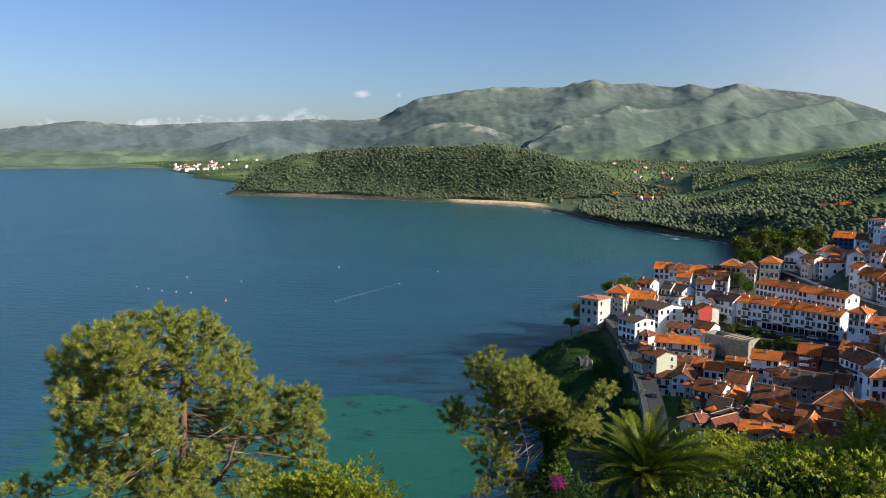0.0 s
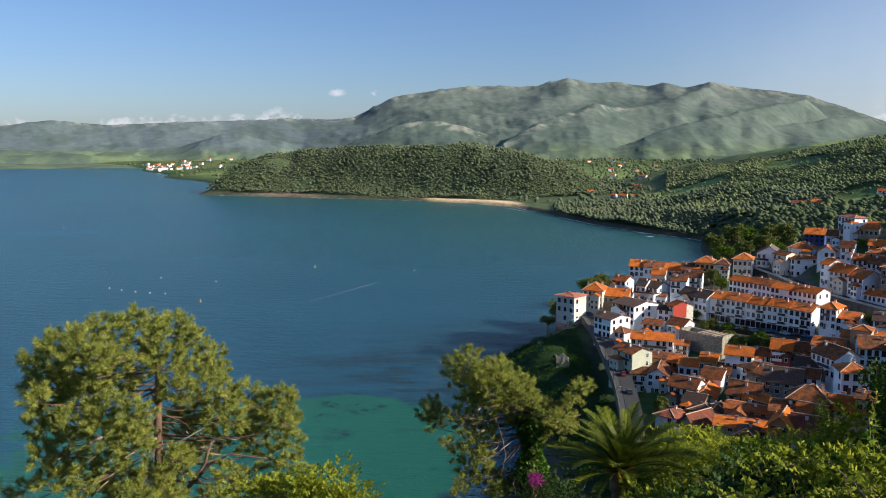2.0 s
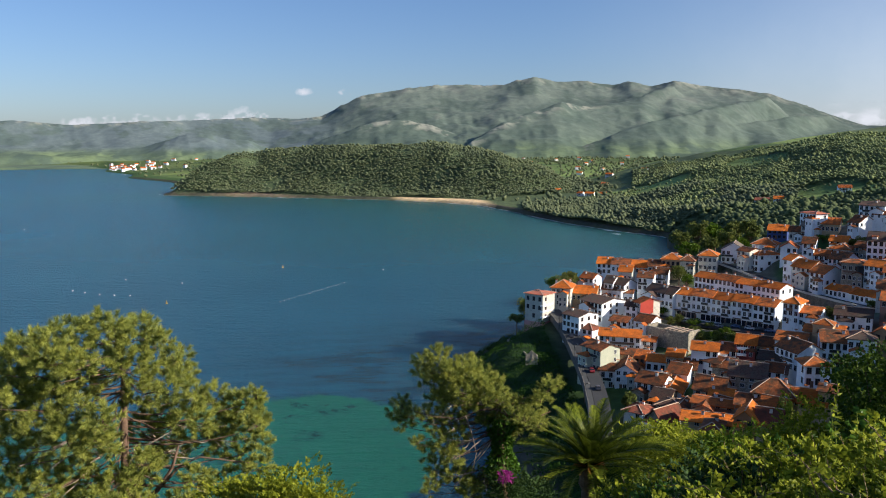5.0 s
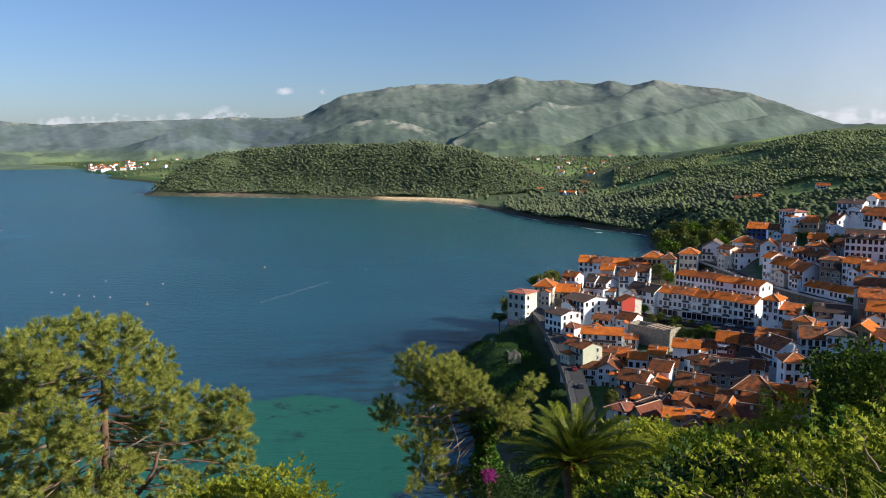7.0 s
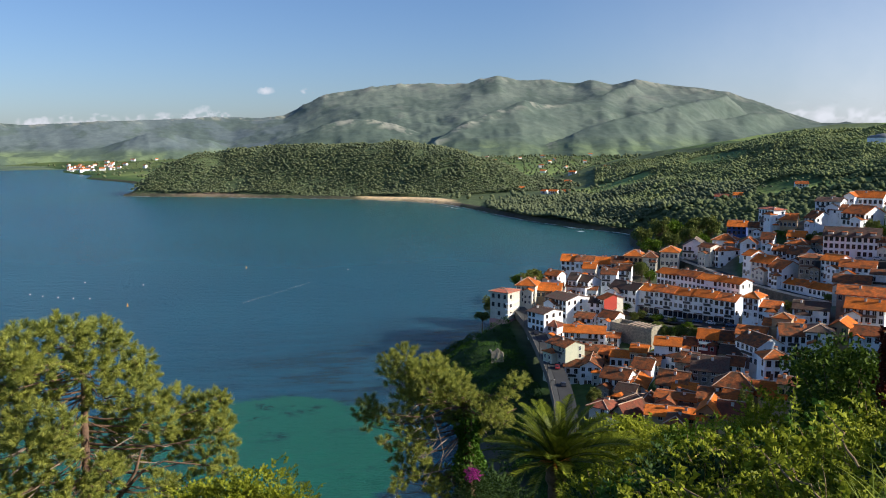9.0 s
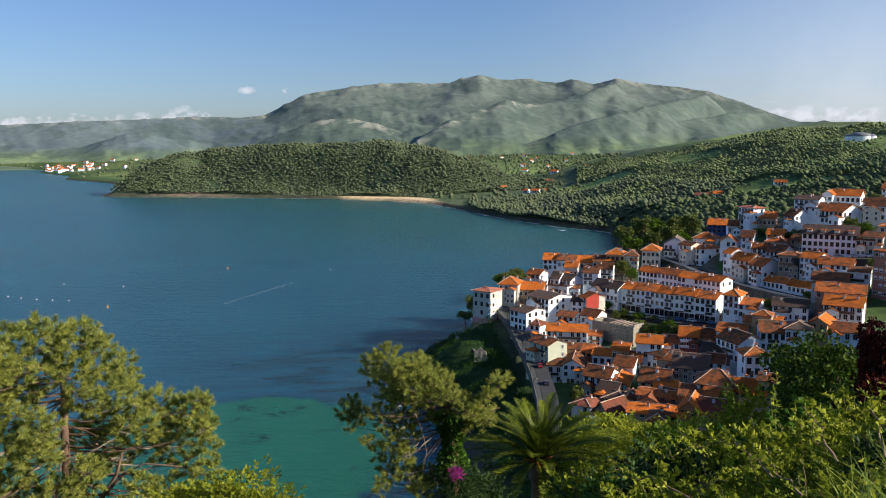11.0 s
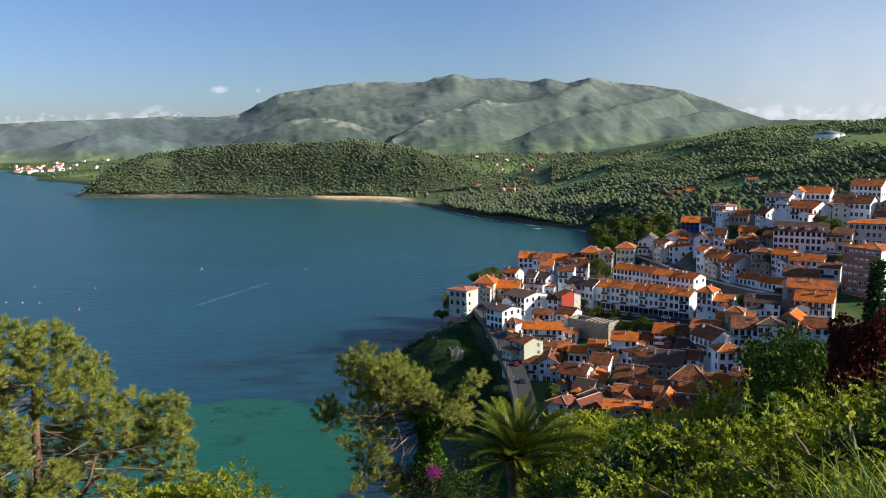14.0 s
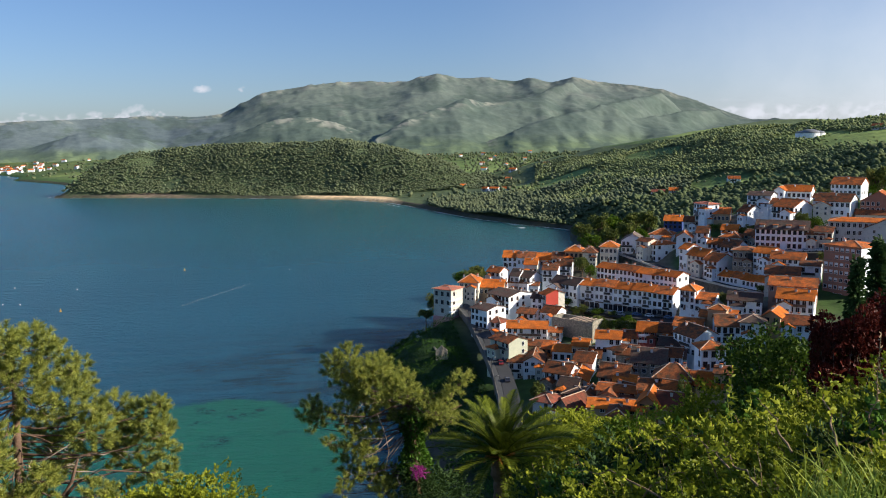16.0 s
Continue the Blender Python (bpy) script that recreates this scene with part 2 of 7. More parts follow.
def fbm(x, y, size, seed=0, octaves=5, gain=0.5):
    s, a, t = 0.0, 1.0, 0.0
    for o in range(octaves):
        s, t = s + a * vnoise(x + 31.7 * o, y - 17.3 * o, size / 2 ** o, seed + o), t + a
        a *= gain
    return s / t


def ridged(x, y, size, seed=0, octaves=5):
    s, a, t = 0.0, 1.0, 0.0
    for o in range(octaves):
        s, t = s + a * (1 - np.abs(2 * vnoise(x + 11.3 * o, y + 7.9 * o, size / 2 ** o, seed + o) - 1)), t + a
        a *= 0.5
    return s / t


def step(a, b, x):
    t = np.clip((x - a) / (b - a), 0, 1)
    return t * t * (3 - 2 * t)


# ---- the lie of the land ----
# the coast, from behind the viewpoint round the bay to the far shore; land lies to its right
COAST = [(-420, -2500), (-150, -500), (-120, -80), (-70, 70), (-15, 140), (26, 168), (44, 205), (40, 255), (32, 300), (25, 325), (29, 350),
         (50, 388), (92, 414), (135, 446), (185, 510), (240, 640), (272, 765), (299, 844), (264, 906), (222, 1010), (204, 1080),
         (180, 1200), (153, 1289), (95, 1368), (15, 1433), (-120, 1493), (-264, 1551), (-350, 1578), (-430, 1608), (-428, 1660),
         (-405, 1780), (-430, 1920), (-520, 2080), (-610, 2230), (-742, 2404), (-800, 2650), (-1004, 2990), (-1090, 3300), (-1241, 3481),
         (-1583, 3600), (-2017, 3712), (-3400, 3950)]


def inland(x, y):
    """Signed distance from the coast, positive on land."""
    best = np.full(x.shape, 1e9)
    inside = np.zeros(x.shape, bool)
    ring = COAST + [(-3400, 9000), (9000, 9000), (9000, -2500)]
    for k, (p, q) in enumerate(zip(ring, ring[1:] + ring[:1])):
        (ax, ay), (bx, by) = p, q
        if k < len(COAST) - 1:
            dx, dy = bx - ax, by - ay
            t = np.clip(((x - ax) * dx + (y - ay) * dy) / (dx * dx + dy * dy), 0, 1)
            best = np.minimum(best, np.hypot(x - ax - t * dx, y - ay - t * dy))
        if ay != by:
            hit = ((ay > y) != (by > y)) & (x < (bx - ax) * (y - ay) / (by - ay) + ax)
            inside ^= hit
    return np.where(inside, best, -best)


def town_height(x, y):
    u, v = (np.clip(x, 55, 300) - 150) / 100, (np.clip(y, 195, 430) - 320) / 100
    return 29.07 + 24.88 * u + 2.36 * v + 3.64 * u * u + 3.13 * u * v + 3.06 * v * v - 6.5 * u ** 3 + 16.2 * u * u * v - 11.83 * u * v * v + 0.71 * v ** 3


def height(x, y):
    """The ground everywhere but on the far mountains."""
    x, y = np.asarray(x, float), np.asarray(y, float)
    d = inland(x, y) + 5 * (fbm(x, y, 60, 3) - 0.5)
    r, az = np.hypot(x, y), np.degrees(np.arctan2(x, y))
    # plain and valley
    z = 4 + 10 * step(20, 250, d) + 26 * step(1700, 3400, r) * step(20, 900, d) + 14 * (fbm(x, y, 420, 5) - 0.4) * step(60, 400, d)
    # wooded headland
    crest = np.interp(x, [-455, -436, -418, -390, -270, -100, 100, 212, 285, 335, 390], [0, 8, 50, 66, 76, 84, 88, 75, 50, 22, 0])
    crest = crest + 24 * (fbm(x, y, 120, 13, 4) - 0.5) * step(10, 50, crest)
    head = crest * step(np.interp(x, [-140, 60], [1, 20]), np.interp(x, [-420, -260], [55, 165]), d) * (1 - step(1850, 2250, y)) * step(1380, 1530, y)
    z = np.maximum(z, head + 4 * step(0, 15, d))
    # long hill behind the town
    top = np.interp(az, [8, 11, 13.5, 15, 16.6, 18.7, 21.4, 24.7, 30, 35, 40, 60], [3, 9, 21, 33, 47, 65, 83, 97, 117, 121, 121, 130])
    rise = step(5, 60, d) * 0.28 + 0.72 * step(60, 520, d) ** 0.8
    hill = top * rise * step(430, 620, r) * (1 - 0.75 * step(1650, 2500, r)) + 34 * (fbm(x, y, 240, 9, 4) - 0.5) * step(60, 300, d)
    hill = hill * step(7, 12, az) * (1 - step(120, 150, az))
    z = np.maximum(z, hill)
    # the town's slope
    t = town_height(x, y) - 1.6
    w = step(185, 205, y) * (1 - step(395, 520, y + 0.25 * x - 60)) * (1 - step(265, 420, x)) * step(2, 30, d)
    z = z * (1 - w) + t * w
    # the upper street's shelf, and the ground cut away below its wall
    xs = np.interp(y, [285, 291.8, 310, 323, 338.6, 357, 372, 390.5, 402.7], [197, 196.3, 194.6, 190.4, 185.3, 180.5, 177.4, 175.2, 170.4])
    zs = np.interp(y, [285, 291.8, 310, 323, 338.6, 357, 372, 390.5, 402.7], [34.2, 34, 33.5, 33.6, 34.2, 35.1, 36, 37, 38.6])
    e = (x - xs) * 0.96
    shelf = zs - 0.25 - 7.5 * step(3.2, 4.0, -e) + 1.1 * np.maximum(0, e - 9.5) + 1.2 * np.maximum(0, -e - 14)
    z = np.where((y > 298) & (y < 398) & (e > -30) & (e < 30), np.minimum(z, shelf), z)
    # the street before the long terrace and the garden below it
    e, a = (x - 142.6) * -0.747 + (y - 333.7) * -0.665, (x - 142.6) * 0.665 + (y - 333.7) * -0.747
    flat = 22.2 - 0.10 * np.maximum(e - 8, 0) + 1.6 * np.maximum(-3 - e, 0) + 1.6 * np.maximum(e - 32, 0) + 1.4 * np.maximum(np.abs(a - 2) - 28, 0)
    z = np.where((x > 105) & (x < 185) & (y > 285) & (y < 385), np.minimum(z, flat), z)
    # green slope between the road and the sea
    edge = 2 + 15.5 * step(0, np.where(y < 290, 22, 38), d) + 4.5 * step(300, 350, y) * step(15, 45, d)
    z = np.where((y < 420) & (x < 140) & (y > 100), np.minimum(z, edge), z)
    # the viewpoint's own hill, falling towards the sea and the town
    near = 98.2 - 0.60 * np.maximum(0, y * 0.98 - 0.1 * x - 1.2) - 0.14 * np.maximum(0, -x) + 1.5 * (fbm(x, y, 12, 21) - 0.5) * step(4, 12, r)
    near = np.minimum(near, 98.2 + 0.05 * r)
    near = np.maximum(near, 98.2 + 0.1 * np.minimum(y, 0) - 1.2 * np.maximum(y, 0))
    z = np.where(r < 700, np.maximum(z, np.where(d > -40, near, -20)), z)
    # unseen wooded spur, added inland to shade the foot of the town
    p, q = 0.927 * x - 0.375 * y, 0.375 * x + 0.927 * y
    spur = (82 + 22 * (vnoise(q, q * 0, 16, 33) - 0.5)) * np.exp(-((p - 150) / 34) ** 2) * step(170, 205, q) * (1 - step(288, 304, q))
    z = np.maximum(z, np.where((spur > 6) & (az > 41), spur, -20))
    return np.where(d > 0, np.maximum(z, 0.4 + 0.2 * np.minimum(d, 20)), np.maximum(-8.0, np.where(near > 2, -8, d * 0.4)))


def polar(az, r, cx=0.0, cy=0.0):
    a, rr = np.meshgrid(np.radians(az), r)
    n, m = len(az), len(r)
    i = np.arange(n * m).reshape(m, n)
    faces = np.c_[i[:-1, :-1].ravel(), i[:-1, 1:].ravel(), i[1:, 1:].ravel(), i[1:, :-1].ravel()][:, ::-1]
    return (cx + rr * np.sin(a)).ravel(), (cy + rr * np.cos(a)).ravel(), faces


def tint(n, lo, hi):
    return np.asarray(lo)[None, :] * (1 - n[:, None]) + np.asarray(hi)[None, :] * n[:, None]


def blend(a, b, w):
    return a * (1 - w[:, None]) + np.asarray(b) * w[:, None]


# clearings on the long hill: centre and half-widths
MEADOWS = [(536, 1160, 36, 85), (478, 815, 38, 110), (650, 900, 36, 100), (420, 1130, 14, 28), (412, 862, 16, 24), (335, 1335, 18, 26)]


def forest_mask(x, y):
    """Where the hills are wooded, 0 to 1."""
    n = fbm(x, y, 40, 41)
    open_ground = step(0.59, 0.64, fbm(x, y * 0.7, 170, 43)) * step(120, 200, inland(x, y))
    for cx, cy, rx, ry in MEADOWS:
        open_ground = np.maximum(open_ground, 1 - step(0.75, 1.15, np.hypot((x - cx) / rx, (y - cy) / ry) + 0.7 * (n - 0.5)))
    return 1 - open_ground


gx, gy, gf = polar(np.concatenate([np.arange(-180, -36, 6.0), np.arange(-36, 42, 0.27), np.arange(42, 72, 0.8), np.arange(72, 181, 6.0)]),
                   np.concatenate([[0.01], np.geomspace(1.5, 700, 230), np.arange(712, 2000, 11.0), np.arange(2000, 4300, 17.0), np.geomspace(4330, 4950, 6)]), 0.4, -0.9)
gz = height(gx, gy)
keep = (gz[gf] > -7.5).any(axis=1)
ground = link_mesh("ground", mesh_np("ground", np.c_[gx, gy, gz], gf[keep]), GROUND, smooth=True)
gd = inland(gx, gy)
gr = np.hypot(gx, gy)
n1, n2 = fbm(gx, gy, 90, 51), fbm(gx, gy, 14, 52)
cover = tint(n2, (0.035, 0.075, 0.018), (0.075, 0.13, 0.032))
cell = lattice(np.floor(gx / 95 + 0.3 * n1), np.floor((gy + 0.4 * gx) / 130 + 0.3 * n1), 77)
fields = tint(cell, (0.09, 0.15, 0.045), (0.24, 0.31, 0.09))
fields = fields * (1 - 0.4 * step(2200, 2900, gr))[:, None]
cover = blend(cover, fields, step(560, 700, gr) * step(40, 90, gd))
wooded = forest_mask(gx, gy) * step(480, 560, gr) * (1 - step(1750, 2000, gr))
# wood floor, also on the headland, kept pale to lift gaps like haze
cover = blend(cover, (0.085, 0.115, 0.055), wooded * 0.9)
head_zone = ((gx < 330) & (gx > -520) & (gy > 1250) & (gy < 2100)) * 1.0
cover = blend(cover, (0.085, 0.115, 0.055), head_zone)
sand = step(-5, 2, gd) * (1 - step(0, 8, gd - np.interp(gx, [0, 30, 150], [8, 16, 42]))) * step(0, 30, gx) * (1 - step(150, 175, gx)) * (gy > 1250)
rock = (gr < 2500) * step(-5, 1, gd) * (1 - step(5, 12, gd + 8 * (n2 - 0.5) - 12 * np.exp(-((gx + 255) / 55.0) ** 2) * (gy > 1400)))
pale = np.exp(-((gx + 255) / 75.0) ** 2) * (gy > 1400)
cover = blend(cover, tint(n2, (0.045, 0.045, 0.034), (0.12, 0.10, 0.075)), rock)
cover = blend(cover, tint(n2, (0.16, 0.12, 0.085), (0.36, 0.27, 0.19)), rock * pale)
cover = blend(cover, (0.78, 0.57, 0.34), sand)
town_zone = step(190, 205, gy) * (1 - step(400, 430, gy)) * step(64, 84, gx) * (1 - step(250, 300, gx))
cover = blend(cover, tint(n2, (0.09, 0.085, 0.07), (0.22, 0.20, 0.17)), town_zone * step(0.38, 0.5, fbm(gx, gy, 30, 58)) * (1 - np.exp(-((gx - 128) ** 2 + (gy - 312) ** 2) / 330) ) * (1 - np.exp(-((gx - 143) ** 2 + (gy - 310) ** 2) / 220)) * (1 - np.exp(-((gx - 160) ** 2 + (gy - 378) ** 2) / 250)))
# ground of the seaward slope painted darker to stand in for its shade
slope_shade = step(185, 200, gy) * (1 - step(360, 380, gy)) * (1 - step(66, 74, gx)) * step(2, 6, gd)
cover = blend(cover, tint(n2, (0.010, 0.028, 0.006), (0.030, 0.062, 0.012)), slope_shade)
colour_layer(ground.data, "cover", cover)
tagged(ground, "green coastal land with fields, woods, rock and sand", "ground", kind="structure")

# ---- the mountain range ----
SUMMIT_AZ = [-36, -28.4, -26.5, -23.8, -20.6, -16.7, -11.9, -7.6, -6.1, -4.5, -3.2, -1.7, 0.2, 2.9, 5.6, 7.8, 10.35, 11.8, 13.6, 15.5, 16.75, 18, 19.5, 21.1, 23.8, 25.5, 28, 29.4, 31.2, 34, 46]
SUMMIT_EL = [0.8, 0.85, 1.09, 1.45, 1.17, 1.37, 1.58, 1.74, 1.67, 1.85, 2.45, 3.29, 3.57, 3.96, 4.08, 3.92, 4.51, 4.19, 4.21, 3.96, 4.13, 3.78, 4.11, 3.8, 3.46, 3.1, 2.2, 1.67, 1.05, 1.0, 0.6]
mx, my, mf = polar(np.arange(-37, 47, 0.13), np.concatenate([np.linspace(2900, 4640, 150), np.linspace(4655, 4900, 12)]))
mr, maz = np.hypot(mx, my), np.degrees(np.arctan2(mx, my))
wob = maz + 0.5 * (fbm(mx, my, 700, 61) - 0.5)
crest_r = 4600 - 120 * (fbm(mx * 0 + maz * 60, mx * 0, 300, 62) - 0.5)
foot = np.interp(maz, [-37, -8, -2, 8, 30, 46], [4050, 3800, 3250, 3000, 2950, 3000])
s = np.clip((mr - foot) / (crest_r - foot), 0, 1)
# sharp summits on the crest, broad swells below it
fine_az = np.arange(-44, 54, 0.25)
fine_el = np.interp(fine_az, SUMMIT_AZ, SUMMIT_EL)
broad_el = np.convolve(fine_el, np.ones(25) / 25, mode="same")
wander = maz + 0.35 * (fbm(mx, my, 260, 60) - 0.5)
sharp, broad = np.interp(wander, fine_az, fine_el), np.interp(wander, fine_az, broad_el)
peak = 100 + 4550 * np.tan(np.radians(broad + (sharp - broad) * step(0.72, 1.0, s)))
carve = ridged(mx + 0.5 * my + 160 * fbm(mx, my, 420, 64), my * 0.8 - 0.3 * mx, 620, 65, 5)
carve2 = ridged(mx, my, 210, 66, 4)
gully = ridged(maz * 80 + 0.10 * mr + 120 * fbm(mx, my, 500, 68), mr * 0.22, 330, 69, 4)
shape = s ** 1.35 * (0.55 + 0.45 * s) + 0.34 * s * (1 - s) * (carve - 0.62) * 2.0 + 0.07 * s * (1 - s) * (carve2 - 0.6) * 2
shape = shape + np.interp(maz, [-9, 0], [0.7, 0.55]) * s * (1 - s) * (gully - 0.62)
base = -10 + (36 + 12 * fbm(mx, my, 300, 67)) * step(0, 0.18, s)
shape = shape + np.interp(maz, [-8, -3], [0.22, 0.0]) * s * (1 - s) * (ridged(mx, my, 150, 94, 4) - 0.62)
mz = base + (peak - base) * shape + 34 * s ** 8 * (ridged(mx, my, 170, 63, 4) - 0.64)
# spurs that stand before the main crest: azimuths, elevations of their crests and distances
SPURS = [([5.0, 5.9, 7.0, 8.2, 9.4, 10.9, 12.0, 13.2, 14.7, 16.5, 18.4, 19.5], [-1.0, 0.2, 0.75, 1.5, 1.9, 2.25, 2.8, 2.45, 2.5, 2.9, 3.5, 3.8], [3450, 3480, 3540, 3620, 3700, 3790, 3860, 3930, 4020, 4150, 4320, 4420]),
         ([-7.0, -5.0, -3.4, -2.0, -0.1, 1.5, 3.1, 4.6, 6.0], [-0.8, -0.1, 0.6, 1.15, 1.62, 1.55, 1.28, 0.6, -0.6], [3900, 3910, 3920, 3940, 3960, 3920, 3860, 3800, 3750]),
         ([-17.5, -15.4, -14.5, -13.4, -12.6, -11.6, -9.5, -7.5], [-0.6, 0.1, 0.35, 0.78, 0.7, 0.4, 0.2, -0.8], [4120, 4120, 4120, 4120, 4120, 4120, 4120, 4120]),
         ([13.0, 15.5, 18.0, 20.5, 22.5, 25.5], [-0.6, 0.5, 1.3, 1.9, 2.3, 2.9], [3350, 3400, 3520, 3700, 3900, 4300]),
         ([17.5, 20.5, 23.5, 26.5, 29.0], [-0.6, 0.5, 1.1, 1.6, 1.75], [3450, 3560, 3760, 4050, 4350])]
crags = np.zeros(len(mx))
for azs, els, rs in SPURS:
    d = mr - np.interp(maz, azs, rs)
    ends, tops = [azs[0] - 3] + azs + [azs[-1] + 4], [-4] + els + [-1]
    wander = maz + 0.5 * (fbm(mx, my, 170, 91) - 0.5)
    smooth_e = sum(np.interp(wander + q, ends, tops) for q in (-2.2, -1.5, -0.8, 0, 0.8, 1.5, 2.2)) / 7
    e = smooth_e + (np.interp(wander, ends, tops) - smooth_e) * np.exp(-(d / 110) ** 2)
    top = 100 + (mr - d) * np.tan(np.radians(e)) + 26 * (ridged(mx, my, 190, 92, 4) - 0.62)
    fall = np.where(d < 0, 0.34 * np.abs(d) * (0.88 + 0.22 * ridged(maz * 70, mr * 0.2, 210, 93, 3)), 0.55 * np.abs(d))
    front = top - fall
    crags = np.where(front > mz - 6, np.maximum(crags, np.exp(-(np.minimum(d + 25, 60) / 55.0) ** 2)), crags)
    k = np.clip((front - mz) / 40 + 0.5, 0, 1)
    mz = mz * (1 - k) + front * k + 20 * k * (1 - k)
mz = mz + 6 * s * (1 - s) * (ridged(mx, my, 95, 75, 3) - 0.5) * 2
mz = np.where(mr > crest_r, base + (peak - base) * (1 - 0.9 * step(0, 260, mr - crest_r)), mz)
mz = np.where(s <= 0, -12 + (mr - 2900) * 0.02, mz)
mountains = link_mesh("mountain_range", mesh_np("mountain_range", np.c_[mx, my, mz], mf), ROCKY, smooth=True)
mh = step(90, 380, mz)
n1, n2 = fbm(mx, my, 160, 71), fbm(mx, my, 40, 72)
# pale greyed tones, paler with height, put distance haze into the colour
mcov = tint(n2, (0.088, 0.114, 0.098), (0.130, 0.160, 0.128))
pasture = tint(lattice(np.floor(mx / 80 + n1), np.floor(my / 110 + n1), 78), (0.07, 0.098, 0.070), (0.17, 0.215, 0.11))
mcov = blend(mcov, pasture, (1 - step(60, 130, mz)) * 0.9)
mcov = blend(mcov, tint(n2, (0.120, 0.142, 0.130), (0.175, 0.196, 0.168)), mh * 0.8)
# left range tinted bluer, as haze would turn it
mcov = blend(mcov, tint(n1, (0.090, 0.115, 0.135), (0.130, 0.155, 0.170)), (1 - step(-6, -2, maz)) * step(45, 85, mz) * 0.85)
scrub = step(0.47, 0.58, fbm(mx, my, 150, 81, 6, 0.68))
mcov = blend(mcov, tint(n2, (0.060, 0.086, 0.076), (0.088, 0.115, 0.095)), scrub * 0.6)
bare = step(0.66, 0.78, fbm(mx, my, 120, 73) * 0.5 + 0.5 * carve2) * step(120, 260, mz)
mcov = blend(mcov, (0.25, 0.24, 0.21), bare * 0.3)
crag = step(0.52, 0.64, fbm(mx, my, 45, 82, 4, 0.65)) * np.maximum(crags * step(-3, 0, maz) * (1 - step(13, 16, maz)), step(0.93, 1.0, s) * 0.7)
mcov = blend(mcov, (0.40, 0.37, 0.31), np.clip(crag, 0, 1) * 0.6)
# all tones brightened and cooled once more in place of haze
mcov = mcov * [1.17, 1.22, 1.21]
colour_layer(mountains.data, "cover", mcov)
tagged(mountains, "rocky limestone mountains, greyed as by haze, with pastures at their foot", "mountains", kind="structure")

# ---- the sea ----
SEA, nt, b = nodes_of("sea_water")
pos = position(nt)
att = nt.nodes.new("ShaderNodeVertexColor")
att.layer_name = "bed"
sep = nt.nodes.new("ShaderNodeSeparateColor")
nt.links.new(att.outputs["Color"], sep.inputs["Color"])
edge_n = noise_node(nt, 0.06, 5.0, 0.62, pos)
madd = nt.nodes.new("ShaderNodeMath")
madd.operation = 'MULTIPLY_ADD'
nt.links.new(edge_n.outputs["Fac"], madd.inputs[0])
madd.inputs[1].default_value = 0.55
nt.links.new(sep.outputs["Red"], madd.inputs[2])
shoal = ramp(nt, madd.outputs[0], [(0.72, (0, 0, 0)), (0.80, (1, 1, 1))])
weed_n = noise_node(nt, 0.045, 5.0, 0.7, pos)
weed = ramp(nt, weed_n.outputs["Fac"], [(0.56, (0, 0, 0)), (0.66, (0.75, 0.75, 0.75))])
deep_n = noise_node(nt, 0.004, 3.0, 0.5, pos)
deep = ramp(nt, deep_n.outputs["Fac"], [(0.3, (0.016, 0.092, 0.160)), (0.7, (0.022, 0.118, 0.195))])
sandy = mix(nt, weed.outputs["Color"], (0.018, 0.128, 0.086), (0.010, 0.066, 0.056))
col = mix(nt, sep.outputs["Green"], deep.outputs["Color"], (0.028, 0.115, 0.118))
reef_map = nt.nodes.new("ShaderNodeMapping")
reef_map.inputs["Rotation"].default_value, reef_map.inputs["Scale"].default_value = (0, 0, radians(-20)), (0.6, 1.5, 1)
nt.links.new(pos, reef_map.inputs["Vector"])
reef_n = noise_node(nt, 0.035, 6.0, 0.68, reef_map.outputs["Vector"])
reef_k = ramp(nt, reef_n.outputs["Fac"], [(0.36, (0.15, 0.15, 0.15)), (0.62, (1, 1, 1))])
reef = mix(nt, mix(nt, 1.0, sep.outputs["Blue"], reef_k.outputs["Color"], 'MULTIPLY'), col, (0.010, 0.040, 0.066))
col = mix(nt, shoal.outputs["Color"], reef, sandy)
fo = nt.nodes.new("ShaderNodeVertexColor")
fo.layer_name = "foam"
fsep = nt.nodes.new("ShaderNodeSeparateColor")
nt.links.new(fo.outputs["Color"], fsep.inputs["Color"])
fn = noise_node(nt, 0.09, 6.0, 0.7, pos)
fadd = nt.nodes.new("ShaderNodeMath")
fadd.operation = 'MULTIPLY_ADD'
nt.links.new(fn.outputs["Fac"], fadd.inputs[0])
fadd.inputs[1].default_value = 1.0
nt.links.new(fsep.outputs["Red"], fadd.inputs[2])
froth = ramp(nt, fadd.outputs[0], [(0.0, (0, 0, 0)), (1.0, (1, 1, 1))])
froth.color_ramp.elements[0].position = 0.86
froth.color_ramp.elements[1].position = 1.0
col = mix(nt, froth.outputs["Color"], col, (0.75, 0.77, 0.78))
nt.links.new(col, b.inputs["Base Color"])
b.inputs["Roughness"].default_value = 0.24
b.inputs["IOR"].default_value = 1.33
b.subsurface_method = 'BURLEY'
b.inputs["Subsurface Weight"].default_value, b.inputs["Subsurface Scale"].default_value = 0.65, 80.0
b.inputs["Subsurface Radius"].default_value = (0.6, 1.0, 1.0)
mapn = nt.nodes.new("ShaderNodeMapping")
mapn.inputs["Rotation"].default_value = (0, 0, radians(25))
mapn.inputs["Scale"].default_value = (0.045, 0.15, 1)
nt.links.new(pos, mapn.inputs["Vector"])
wv = noise_node(nt, 1.0, 6.0, 0.70, mapn.outputs["Vector"])
bump(nt, b, wv.outputs["Fac"], 1.0, 7.0)
